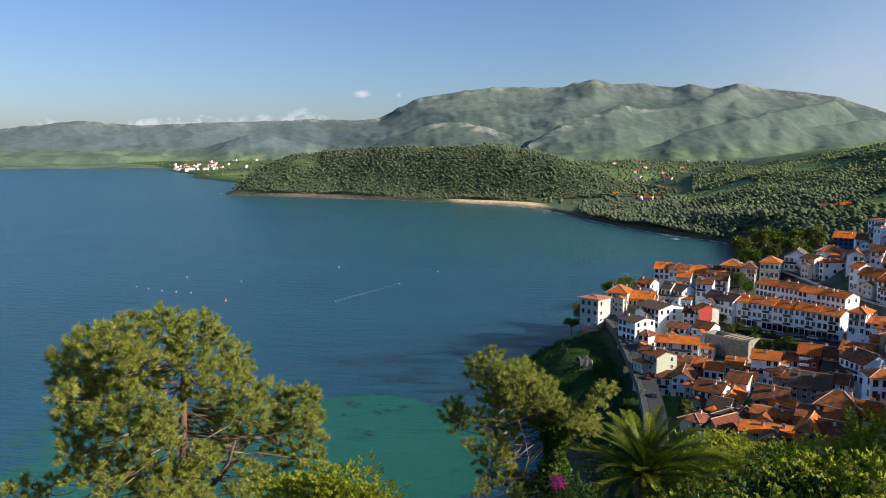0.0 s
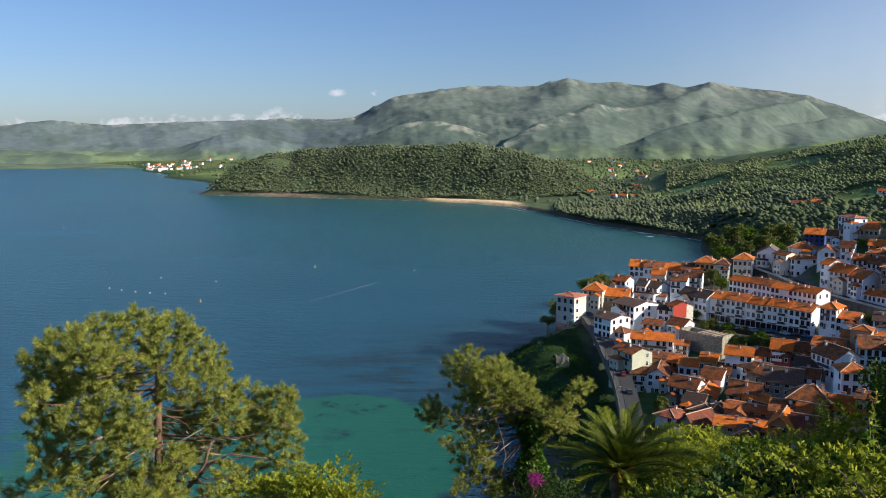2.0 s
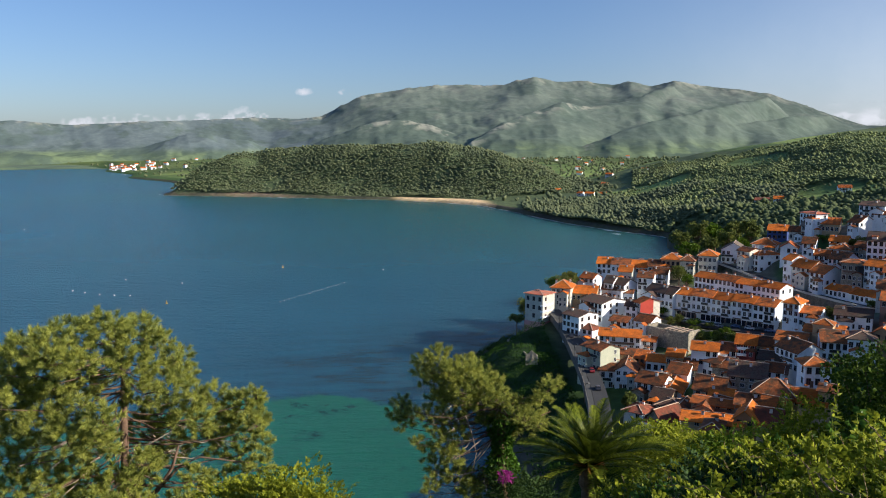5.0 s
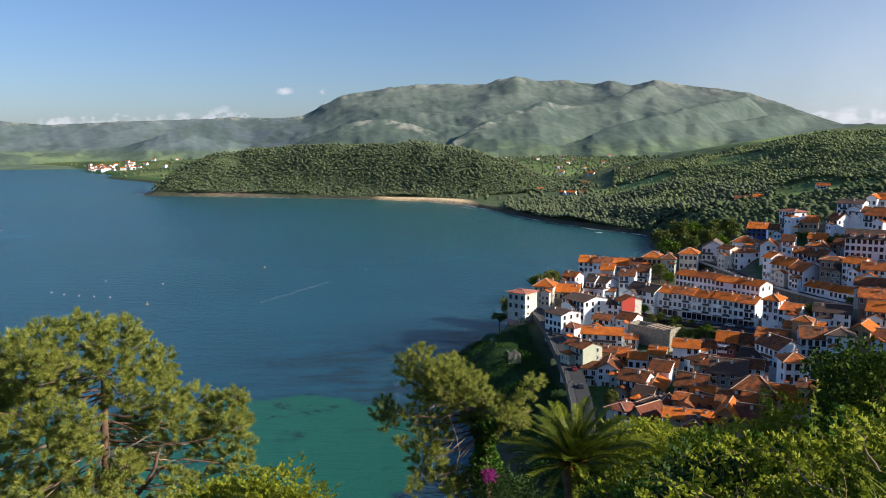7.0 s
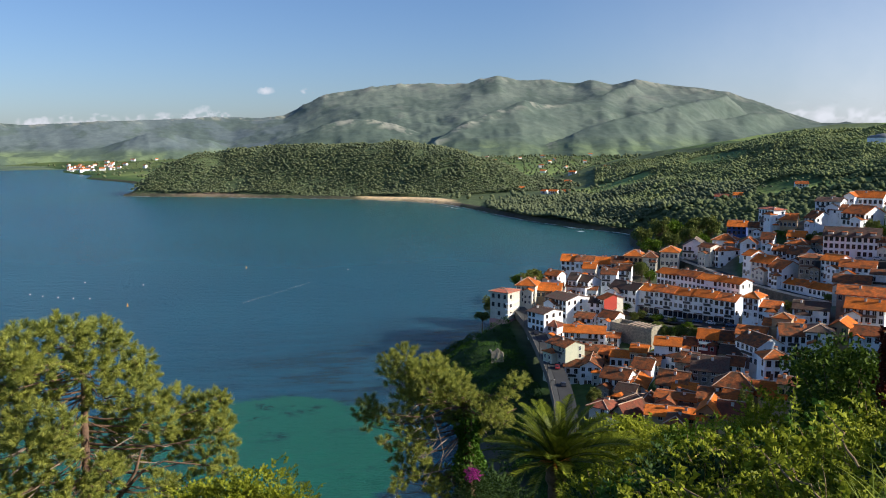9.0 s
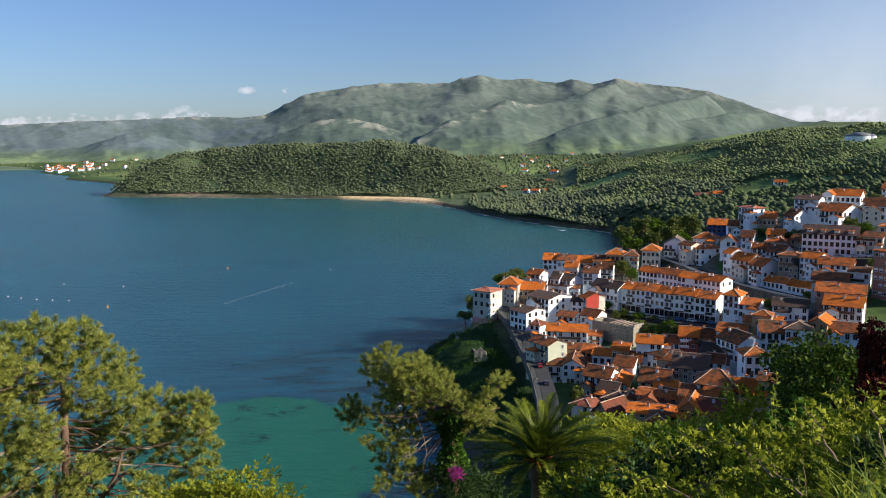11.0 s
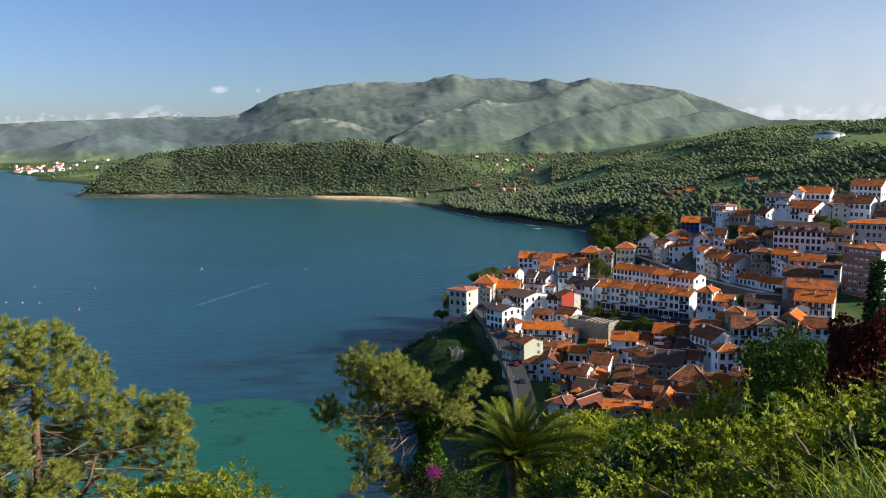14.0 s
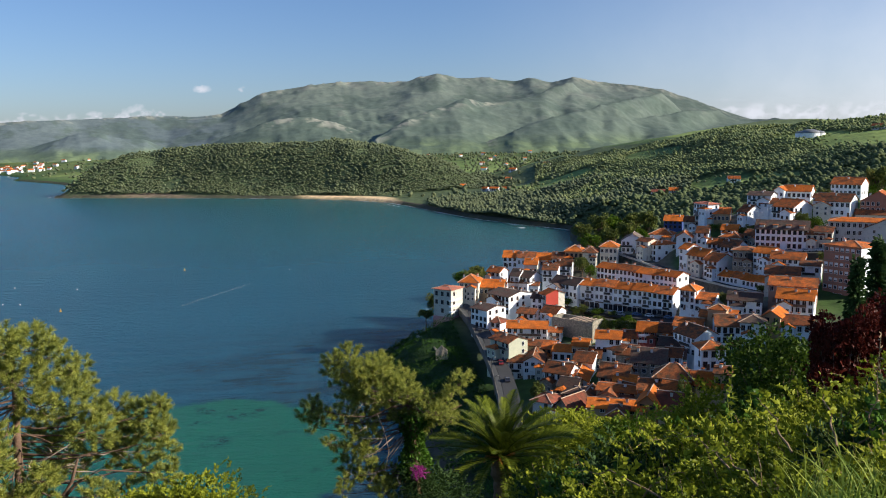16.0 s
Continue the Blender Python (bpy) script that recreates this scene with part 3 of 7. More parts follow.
calm = nt.nodes.new("ShaderNodeMapRange")
calm.inputs["To Min"].default_value, calm.inputs["To Max"].default_value = 1.0, 0.6
nt.links.new(shoal.outputs["Color"], calm.inputs["Value"])
nt.links.new(calm.outputs[0], nt.nodes["Bump"].inputs["Strength"])
sx, sy, sf = polar(np.concatenate([np.arange(-180, -36, 6.0), np.arange(-36, 46, 0.35), np.arange(46, 181, 6.0)]), np.concatenate([[0.01], np.geomspace(60, 800, 150), np.arange(806, 1750, 9.0), np.geomspace(1770, 4960, 70)]))
sd = -inland(sx, sy)
sea = link_mesh("water", mesh_np("water", np.c_[sx, sy, sx * 0], sf), SEA, smooth=True)
# sandy shoal close in, greener water near the beach, dark weed along its edge
far_edge = np.interp(sx, [-400, -148, -46, -28, -10, 3, 14, 24], [235, 294, 315, 316, 310, 300, 288, 276])
right_edge = np.interp(sy, [150, 215, 228, 241, 265, 287], [-16, -2, 2, 6, 10, 13])
shoal_f = 0.49 - 0.022 * np.maximum(sy - far_edge, -12) - 0.024 * np.maximum(0, sx + 5 - right_edge) - 0.004 * np.maximum(0, -65 - sx)
green = np.clip(0.9 * np.exp(-np.maximum(sd, 0) / 260.0) * step(550, 900, sy) + 0.42 * step(-500, 100, sx) * step(300, 900, sy), 0, 1)
dark = step(-120, 10, sx) * (1 - step(350, 520, sy + 40 * vnoise(sx, sy, 60, 5)))
colour_layer(sea.data, "bed", np.c_[np.clip(shoal_f, 0, 1), green, dark])
foam = 0.70 * np.exp(-(sd / 6.0) ** 2) + 0.55 * np.exp(-((sd - 16 - 8 * vnoise(sx, sy, 60, 9)) / 3.5) ** 2) * step(0.45, 0.7, vnoise(sx, sy, 90, 8))
for fx, fy in ((254, 940), (255, 915), (252, 876), (247, 962), (236, 985)):
    foam = foam + 0.7 * np.exp(-(np.hypot(sx - fx, (sy - fy) * 0.6) / 6.0) ** 2)
foam = foam * step(850, 900, np.hypot(sx, sy)) * (np.hypot(sx, sy) < 1800)
colour_layer(sea.data, "foam", np.c_[foam, foam, foam])
tagged(sea, "calm blue-green sea with a turquoise sandy shoal", "sea", kind="structure")

# ---- houses ----
rng = random.Random(7)


def box(bm, x0, x1, y0, y1, z0, z1):
    v = [bm.verts.new(p) for p in ((x0, y0, z0), (x1, y0, z0), (x1, y1, z0), (x0, y1, z0), (x0, y0, z1), (x1, y0, z1), (x1, y1, z1), (x0, y1, z1))]
    for f in ((0, 3, 2, 1), (4, 5, 6, 7), (0, 1, 5, 4), (1, 2, 6, 5), (2, 3, 7, 6), (3, 0, 4, 7)):
        bm.faces.new([v[i] for i in f])


def prism(bm, ring, lift):
    """A slab: the ring of points and the same ring lifted."""
    lo = [bm.verts.new(p) for p in ring]
    hi = [bm.verts.new((p[0], p[1], p[2] + lift)) for p in ring]
    n = len(ring)
    bm.faces.new(hi)
    bm.faces.new(lo[::-1])
    for i in range(n):
        bm.faces.new((lo[i], lo[(i + 1) % n], hi[(i + 1) % n], hi[i]))


def beam(bm, p, q, half):
    p, q = Vector(p), Vector(q)
    m = (q - p).to_track_quat("Z", "Y").to_matrix().to_4x4()
    r = bmesh.ops.create_cube(bm, size=1)
    bmesh.ops.transform(bm, verts=r["verts"], matrix=Matrix.Translation((p + q) / 2) @ m @ Matrix.Diagonal((half * 2, half * 2, (q - p).length, 1)))


_windows = {}


def window_meshes(w, h, style):
    """Frame with sill and lintel, and the pane set back in it; shared by alike windows."""
    key = (round(w, 1), round(h, 1), style)
    if key not in _windows:
        w, h = key[0], key[1]
        bm = bmesh.new()
        t = 0.10
        box(bm, -w / 2 - t, -w / 2, -0.10, 0.02, 0, h)
        box(bm, w / 2, w / 2 + t, -0.10, 0.02, 0, h)
        box(bm, -w / 2 - t, w / 2 + t, -0.10, 0.02, h, h + t)
        box(bm, -w / 2 - t - 0.05, w / 2 + t + 0.05, -0.16, 0.02, -t, 0)
        box(bm, -0.03, 0.03, -0.06, 0.0, 0, h)
        f = bpy.data.meshes.new("window")
        bm.to_mesh(f)
        bm.free()
        f.materials.append(FRAME_BROWN if style == "brown" else FRAME_WHITE)
        bm = bmesh.new()
        box(bm, -w / 2, w / 2, -0.045, 0.01, 0, h)
        p = bpy.data.meshes.new("pane")
        bm.to_mesh(p)
        bm.free()
        p.materials.append(PANE)
        _windows[key] = (f, p)
    return _windows[key]


def window(parent, m, w, h, style="white", shut=False):
    f, p = window_meshes(w, h, style)
    ob = new("window", f)
    ob.parent, ob.matrix_local = parent, m
    pn = new("pane", p)
    pn.parent = ob
    if shut:
        boxed("blind", ob, pose(0, -0.05, h * 0.35), (w, 0.1, h * 0.6), FRAME_WHITE)
    return ob


_simple = {}


def boxed(name, parent, m, size, material, lift=0.0):
    """A small boxy part, bevelled, sharing its mesh with alike ones."""
    key = (name, tuple(round(s, 1) for s in size), material.name)
    if key not in _simple:
        sx, sy, sz = key[1]
        bm = bmesh.new()
        box(bm, -sx / 2, sx / 2, -sy / 2, sy / 2, lift, lift + sz)
        bmesh.ops.bevel(bm, geom=bm.edges[:], offset=min(sx, sy, sz) * 0.12, segments=1, affect='EDGES')
        me = bpy.data.meshes.new(name)
        bm.to_mesh(me)
        bm.free()
        me.materials.append(material)
        _simple[key] = me
    ob = new(name, _simple[key])
    ob.parent, ob.matrix_local = parent, m
    return ob


def wall_mesh(w, d, h, roof, rise, deep=8.0):
    bm = bmesh.new()
    if roof == 'g':
        ring = [(0, -deep), (d, -deep), (d, h), (d / 2, h + rise), (0, h)]
        a = [bm.verts.new((-w / 2, y, z)) for y, z in ring]
        b = [bm.verts.new((w / 2, y, z)) for y, z in ring]
    elif roof == 'f':
        ring = [(-w / 2, -deep), (w / 2, -deep), (w / 2, h), (0, h + rise), (-w / 2, h)]
        b = [bm.verts.new((x, 0, z)) for x, z in ring]
        a = [bm.verts.new((x, d, z)) for x, z in ring]
    else:
        box(bm, -w / 2, w / 2, 0, d, -deep, h)
        return bm
    n = len(ring)
    bm.faces.new(b)
    bm.faces.new(a[::-1])
    for i in range(n):
        bm.faces.new((a[i], a[(i + 1) % n], b[(i + 1) % n], b[i]))
    bmesh.ops.recalc_face_normals(bm, faces=bm.faces[:])
    return bm


def roof_mesh(w, d, h, roof, rise, over=0.75, thick=0.22):
    """The tiled roof, and the beams of its ridges."""
    bm, caps = bmesh.new(), []
    o = over
    if roof in 'gf':
        half, length = (d / 2, w + o * 1.2) if roof == 'g' else (w / 2, d + 2 * o)
        k = rise / half
        ring = [(-half - o, h - k * o), (0, h + rise), (half + o, h - k * o), (half + o, h - k * o + thick), (0, h + rise + thick), (-half - o, h - k * o + thick)]
        ends = []
        for e in (-length / 2, length / 2):
            ends.append([bm.verts.new((e, u + d / 2, v) if roof == 'g' else (u, e + d / 2, v)) for u, v in ring])
        p, q = ends
        for i in range(6):
            bm.faces.new((p[i], p[(i + 1) % 6], q[(i + 1) % 6], q[i]))
        for f in (p, q):
            bm.faces.new((f[0], f[1], f[4], f[5]))
            bm.faces.new((f[1], f[2], f[3], f[4]))
        z = h + rise + thick
        caps.append(((-length / 2, d / 2, z), (length / 2, d / 2, z)) if roof == 'g' else ((0, -o, z), (0, d + o, z)))
    else:
        a, b = w / 2 + o, d / 2 + o
        run = min(a, b) * (0.98 if roof == 'h' else 0.75)
        xr, yr = max(a - run, 0.01), max(b - run, 0.01)
        cy = d / 2
        lo = [(-a, cy - b), (a, cy - b), (a, cy + b), (-a, cy + b)]
        hi = [(-xr, cy - yr), (xr, cy - yr), (xr, cy + yr), (-xr, cy + yr)]
        z0, z1 = h + 0.02, h + thick
        vb = [bm.verts.new((x, y, z0)) for x, y in lo]
        vm = [bm.verts.new((x, y, z1)) for x, y in lo]
        vt = [bm.verts.new((x, y, z1 + rise)) for x, y in hi]
        bm.faces.new(vb[::-1])
        bm.faces.new(vt)
        for i in range(4):
            j = (i + 1) % 4
            bm.faces.new((vb[i], vb[j], vm[j], vm[i]))
            bm.faces.new((vm[i], vm[j], vt[j], vt[i]))
            caps.append(((*lo[i], z1 + 0.03), (*hi[i], z1 + rise + 0.03)))
        if roof == 'h' and xr > 0.3:
            caps.append(((-xr, cy, z1 + rise + 0.03), (xr, cy, z1 + rise + 0.03)))
    bmesh.ops.recalc_face_normals(bm, faces=bm.faces[:])
    return bm, caps


WALL_WORDS = {"white": "whitewashed", "greywhite": "grey plastered", "cream": "cream plastered", "greencream": "greenish cream", "ochre": "ochre plastered", "terracotta": "terracotta-coloured",
              "stone": "rubble stone", "brick": "brown brick", "pinkbrick": "pinkish brown", "grey": "grey rendered", "blue": "bright blue", "redwhite": "dark red and white", "redgable": "cream, red-gabled"}
TILE_WORDS = {"orange": "bright orange tiled", "brownorange": "weathered orange tiled", "brown": "brown tiled", "redbrown": "reddish brown tiled", "red": "red tiled", "dark": "dark brown tiled", "greybrown": "grey-brown tiled"}
STOREYS = {1: "one-storey", 2: "two-storey", 3: "three-storey", 4: "four-storey", 7: "seven-storey"}


def house(x, y, z, yaw, w, d, h, storeys, cols, roof, rise, wall, tile, special=""):
    """A house; (x, y, z) is the foot of its front's middle, its front faces local -y."""
    d, rise = (d + 1.0, rise * 1.12) if storeys < 5 else (d, rise)
    ob = new("house" if storeys < 5 else "apartment_block")
    ob.matrix_world = pose(x, y, z, 0, 0, yaw)
    tagged(ob, f"{STOREYS[storeys]} {WALL_WORDS[wall]} house with a {TILE_WORDS[tile]} roof", "house", group="houses of the hillside town")
    wm = WALLS.get(wall, WALLS["darkred" if wall == "redwhite" else "cream"])
    wl = part("wall", wall_mesh(w, d, h, roof, rise), wm, ob)
    rf, caps = roof_mesh(w, d, h, roof, rise)
    rp = part("roof", rf, TILES[tile], ob)
    for p, q in caps:
        bm = bmesh.new()
        beam(bm, p, q, 0.12)
        part("ridge_cap", bm, RIDGE, rp)
    if special == "point":
        bm = bmesh.new()
        box(bm, -w / 2 - 0.25, w / 2 + 0.25, -0.25, d + 0.25, -8, 3.2)
        part("base_storey", bm, WALLS["pink"], ob, "pink plastered base storey")
        for k in range(1, 4):
            bm = bmesh.new()
            box(bm, w / 2 - 1.0, w / 2 + 0.5, -0.5, d * 0.8, 3.2 + 2.6 * k - 0.6, 3.2 + 2.6 * k + 0.1)
            part("balcony", bm, WALLS["white"], ob)
    if special == "whiteside":
        bm = bmesh.new()
        box(bm, w / 2, w / 2 + 0.12, 0.0, d, -5, h)
        part("side_wall", bm, WALLS["white"], ob, "plain white side wall")
        for s in range(storeys):
            boxed("floor_band", ob, pose(0, -0.06, s * h / storeys), (w, 0.14, 0.3), WALLS["pinkbrick"])
    if wall == "redgable":
        bm = bmesh.new()
        v = [bm.verts.new(p) for p in ((w / 2 + 0.03, 0.05, 0), (w / 2 + 0.03, d * 0.66, 0), (w / 2 + 0.03, d * 0.66, h + rise * 0.66), (w / 2 + 0.03, d / 2, h + rise - 0.05), (w / 2 + 0.03, 0.05, h))]
        f = bm.faces.new(v)
        bmesh.ops.extrude_face_region(bm, geom=[f])
        bmesh.ops.translate(bm, verts=v, vec=(0.05, 0, 0))
        part("gable_facing", bm, WALLS["red"], ob, "bright red painted gable")
    # window bays
    sh = h / storeys
    style = "brown" if rng.random() < 0.35 else "white"
    ww, wh = min(1.2, w / cols * 0.55), min(1.8, sh * 0.6)
    if wh > 0.6:
        for s in range(storeys):
            zz = s * sh + sh * 0.28
            for c in range(cols):
                if rng.random() < 0.08:
                    continue
                xx = (c + 0.5) / cols * w - w / 2
                if special == "balcony" and s == 0:
                    window(ob, pose(xx, 0, 0.15), min(1.9, w / cols * 0.8), 2.3, "brown")
                    continue
                window(ob, pose(xx, 0, zz), ww, wh * (0.72 if special == "whiteside" else 1), style, special == "whiteside" and rng.random() < 0.75)
            n = int(d / 3.4)
            for side in (-1, 1):
                if (wall == "redgable" or special in ("blank", "whiteside")) and side > 0:
                    continue
                for c in range(n):
                    if rng.random() < 0.4:
                        continue
                    yy = (c + 0.5) / n * d
                    window(ob, pose(side * w / 2, yy, zz, 0, 0, 90 * side), ww * 0.9, wh * 0.9, style)
    if storeys > 1 and h > 4:
        xx = (rng.randrange(cols) + 0.5) / cols * w - w / 2 + 0.9
        boxed("door", ob, pose(min(xx, w / 2 - 0.7), -0.02, 0), (1.0, 0.12, 2.0), FRAME_BROWN)
    if wall == "redwhite":
        for s in range(storeys):
            boxed("balcony", ob, pose(0, -0.4, s * sh + 0.1), (w * 0.8, 0.8, 0.9), WALLS["white"])
    if special == "balcony":
        for s in range(1, storeys):
            bal = boxed("balcony", ob, pose(w * 0.22, -0.55, s * sh - 0.12), (w * 0.34, 1.1, 0.16), CONCRETE)
            boxed("railing", bal, pose(0, -0.5, 0.16), (w * 0.34, 0.1, 0.9), IRON)
        boxed("awning", ob, pose(-w * 0.2, -0.7, sh - 0.5), (w * 0.4, 1.4, 0.2), FRAME_BROWN)
    pick = random.Random(int(x * 13 + y * 7))
    if special == "" and 2 <= storeys < 5 and w > 5.5 and pick.random() < 0.45:
        bw = w * pick.uniform(0.35, 0.7)
        bal = boxed("balcony", ob, pose(pick.uniform(-0.5, 0.5) * (w - bw), -0.5, sh * (storeys - 1) - 0.1), (bw, 1.0, 0.15), CONCRETE)
        boxed("railing", bal, pose(0, -0.45, 0.15), (bw, 0.1, 0.9), IRON if pick.random() < 0.5 else FRAME_BROWN)
    if special == "" and storeys < 4 and w > 5.4 and h > 2.4 and y < 430 and pick.random() < 0.6:
        # a lower wing built out from the front
        bw, bd, bh = w * pick.uniform(0.36, 0.52), pick.uniform(2.0, 3.4), max(2.2, h * pick.uniform(0.5, 0.8))
        bx = pick.choice((-0.5, 0.5)) * (w - bw) * pick.uniform(0.6, 1.0)
        shape = pick.choice("fhf")
        wing = part("wing", wall_mesh(bw, bd + 2, bh, shape, bw * 0.24), wm if pick.random() < 0.7 else WALLS[pick.choice(("white", "cream", "stone"))], ob)
        wing.matrix_local = pose(bx, -bd, 0)
        rf, _ = roof_mesh(bw, bd + 2, bh, shape, bw * 0.24, 0.45)
        part("roof", rf, TILES[pick.choice(("orange", "brownorange", "brown", tile))], wing)
        for k in range(int(bh / 2.3)):
            for q in (-0.25, 0.25) if bw > 3 else (0,):
                window(ob, pose(bx + q * bw, -bd, 0.75 + 2.5 * k), 0.9, 1.3, style)
    if special == "school":
        for k in range(4):
            dx = (k + 0.5) / 4 * w - w / 2
            dm = boxed("dormer", ob, pose(dx, d * 0.16, h + 0.1), (2.2, 2.4, 1.5), WALLS["cream"])
            boxed("dormer_roof", dm, pose(0, 0, 1.5), (2.6, 2.8, 0.3), TILES["brownorange"])
    for k in range(1 if w < 9 else 2):
        cx, cy = rng.uniform(-0.38, 0.38) * w, d * rng.choice((0.35, 0.65))
        top = h + rise * (0.7 if roof in 'gh' else 0.5)
        if roof == 'l':
            top = h + 0.1
        ch = boxed("chimney", ob, pose(cx, cy, top - 0.3), (0.8, 0.6, 1.5), CHIMNEY)
        boxed("chimney_cap", ch, pose(0, 0, 1.5), (1.0, 0.8, 0.2), TILES["brownorange"])
    return ob

# ---- the town, house by house ----
house(65.7, 358.0, 16.4, -45, 9.6, 8.6, 15.6, 4, 3, 'l', 0.8, 'cream', 'red', 'point')
house(81.9, 376.1, 22.7, -24, 9.2, 10.0, 8.6, 3, 4, 'h', 2.8, 'cream', 'orange')
house(98.4, 392.8, 27.3, -49, 7.7, 6.5, 6.1, 2, 3, 'g', 1.8, 'white', 'brownorange')
house(93.2, 376.9, 24.2, -24, 11.7, 9.0, 4.5, 1, 5, 'g', 2.5, 'ochre', 'orange')
house(90.0, 350.6, 21.0, -59, 13.4, 14.0, 8.7, 3, 6, 'g', 1.5, 'white', 'dark')
house(76.6, 331.3, 16.9, -58, 9.6, 10.6, 11.0, 4, 4, 'g', 1.2, 'white', 'dark')
house(81.7, 327.6, 15.0, -49, 7.6, 5.5, 7.7, 3, 3, 'h', 1.5, 'white', 'redbrown')
house(91.2, 308.8, 17.9, -20, 16.3, 9.0, 6.1, 2, 7, 'g', 1.7, 'white', 'orange')
house(103.2, 310.1, 16.6, -26, 5.6, 8.0, 4.8, 2, 2, 'g', 0.9, 'white', 'brownorange')
house(73.9, 286.0, 17.0, -64, 10.5, 8.3, 8.5, 3, 5, 'g', 1.5, 'greencream', 'brown')
house(76.4, 284.5, 15.1, -65, 4.5, 6.6, 5.7, 2, 2, 'g', 1.2, 'ochre', 'brownorange')
house(78.1, 279.0, 11.8, -21, 5.6, 9.0, 7.1, 2, 2, 'g', 1.2, 'white', 'brown')
house(83.7, 275.5, 12.5, -22, 7.0, 11.0, 7.1, 3, 3, 'f', 1.9, 'white', 'brown')
house(92.5, 290.1, 15.2, -38, 6.0, 8.9, 5.2, 2, 3, 'g', 1.7, 'terracotta', 'brownorange')
house(85.3, 254.1, 15.2, -41, 9.1, 8.2, 6.4, 2, 4, 'g', 2.2, 'white', 'brown')
house(97.0, 282.1, 16.6, -27, 7.3, 8.0, 4.4, 1, 3, 'g', 1.3, 'white', 'orange')
house(91.5, 250.9, 14.6, -28, 6.7, 12.0, 4.8, 1, 3, 'f', 1.7, 'white', 'orange')
house(115.7, 208.1, 26.8, -37, 7.2, 9.0, 2.0, 1, 3, 'g', 2.4, 'ochre', 'orange')
house(126.6, 225.4, 27.8, -11, 7.6, 6.2, 6.6, 2, 3, 'h', 1.7, 'white', 'brownorange')
house(133.3, 257.4, 23.9, -79, 11.6, 9.0, 7.4, 2, 5, 'g', 2.5, 'white', 'brown')
house(121.6, 242.6, 24.7, -32, 5.4, 8.0, 3.3, 1, 2, 'g', 1.6, 'white', 'brown')
house(109.8, 266.2, 19.5, -58, 9.2, 5.5, 5.7, 2, 4, 'g', 1.5, 'white', 'brown')
house(109.1, 267.5, 22.8, -26, 8.9, 8.0, 5.9, 2, 4, 'g', 1.7, 'white', 'orange')
house(125.9, 272.4, 24.9, -30, 6.9, 8.0, 4.5, 2, 3, 'g', 2.2, 'redwhite', 'orange')
house(131.6, 269.6, 25.1, -31, 6.0, 9.0, 4.3, 2, 3, 'g', 1.9, 'stone', 'brown')
house(136.9, 262.5, 27.8, -36, 9.8, 10.0, 5.0, 1, 4, 'g', 1.7, 'white', 'brownorange')
house(152.5, 293.3, 31.5, -45, 5.9, 7.3, 7.8, 3, 3, 'h', 1.8, 'white', 'orange')
house(157.8, 289.8, 30.8, -41, 7.7, 9.0, 5.5, 2, 3, 'g', 1.6, 'white', 'brownorange')
house(168.7, 279.0, 31.9, -34, 12.4, 9.0, 5.5, 2, 5, 'g', 1.9, 'white', 'dark')
house(146.8, 252.2, 27.7, -22, 8.3, 9.0, 7.1, 2, 4, 'g', 2.5, 'white', 'brown')
house(153.7, 248.3, 28.7, -29, 8.4, 9.0, 7.4, 2, 4, 'h', 1.7, 'white', 'dark')
house(150.1, 249.2, 25.7, -31, 8.2, 6.0, 2.6, 1, 4, 'g', 1.4, 'cream', 'brown')
house(162.9, 251.9, 30.5, -45, 5.7, 9.0, 6.9, 2, 2, 'f', 1.6, 'ochre', 'orange')
house(179.1, 262.9, 35.0, -40, 12.7, 9.0, 5.7, 2, 6, 'g', 2.5, 'white', 'orange')
house(184.9, 273.3, 36.6, -38, 16.8, 9.0, 6.8, 2, 7, 'g', 2.2, 'pinkbrick', 'brownorange')
house(169.6, 247.6, 31.6, -39, 9.4, 8.0, 3.6, 1, 4, 'g', 1.9, 'white', 'brown')
house(210.2, 279.9, 35.7, -68, 15.1, 14.0, 21.0, 7, 7, 'h', 1.6, 'brick', 'brownorange', 'whiteside')
house(251.2, 317.7, 50.9, -41, 32.2, 11.0, 10.1, 3, 14, 'l', 1.2, 'grey', 'orange')
house(194.0, 293.9, 38.9, -37, 13.1, 9.0, 5.4, 1, 6, 'g', 2.0, 'cream', 'brown')
house(206.9, 294.6, 39.3, -40, 7.7, 9.0, 7.7, 2, 3, 'g', 1.0, 'white', 'brown')
house(208.0, 311.9, 41.9, -40, 13.4, 8.0, 5.4, 2, 6, 'g', 2.1, 'white', 'brownorange')
house(203.3, 323.6, 40.4, -62, 8.4, 7.8, 8.2, 3, 4, 'g', 1.9, 'white', 'orange')
house(199.0, 331.2, 36.2, -36, 9.5, 8.0, 12.4, 3, 4, 'l', 1.0, 'stone', 'brown')
house(197.7, 355.0, 43.2, -37, 6.3, 9.0, 5.5, 2, 3, 'g', 1.8, 'white', 'brownorange')
house(201.1, 348.0, 41.9, -60, 8.3, 9.6, 6.2, 2, 4, 'g', 2.5, 'white', 'brown')
house(187.6, 339.6, 35.2, -69, 7.8, 10.9, 8.2, 3, 3, 'g', 2.5, 'white', 'brownorange')
house(185.4, 349.4, 35.9, -68, 10.1, 9.0, 8.6, 3, 4, 'g', 2.5, 'cream', 'orange')
house(183.3, 357.8, 36.8, -69, 4.7, 8.1, 9.9, 3, 2, 'g', 1.8, 'white', 'orange')
house(197.1, 389.4, 43.2, -87, 5.9, 9.2, 5.3, 1, 3, 'g', 1.5, 'white', 'brown')
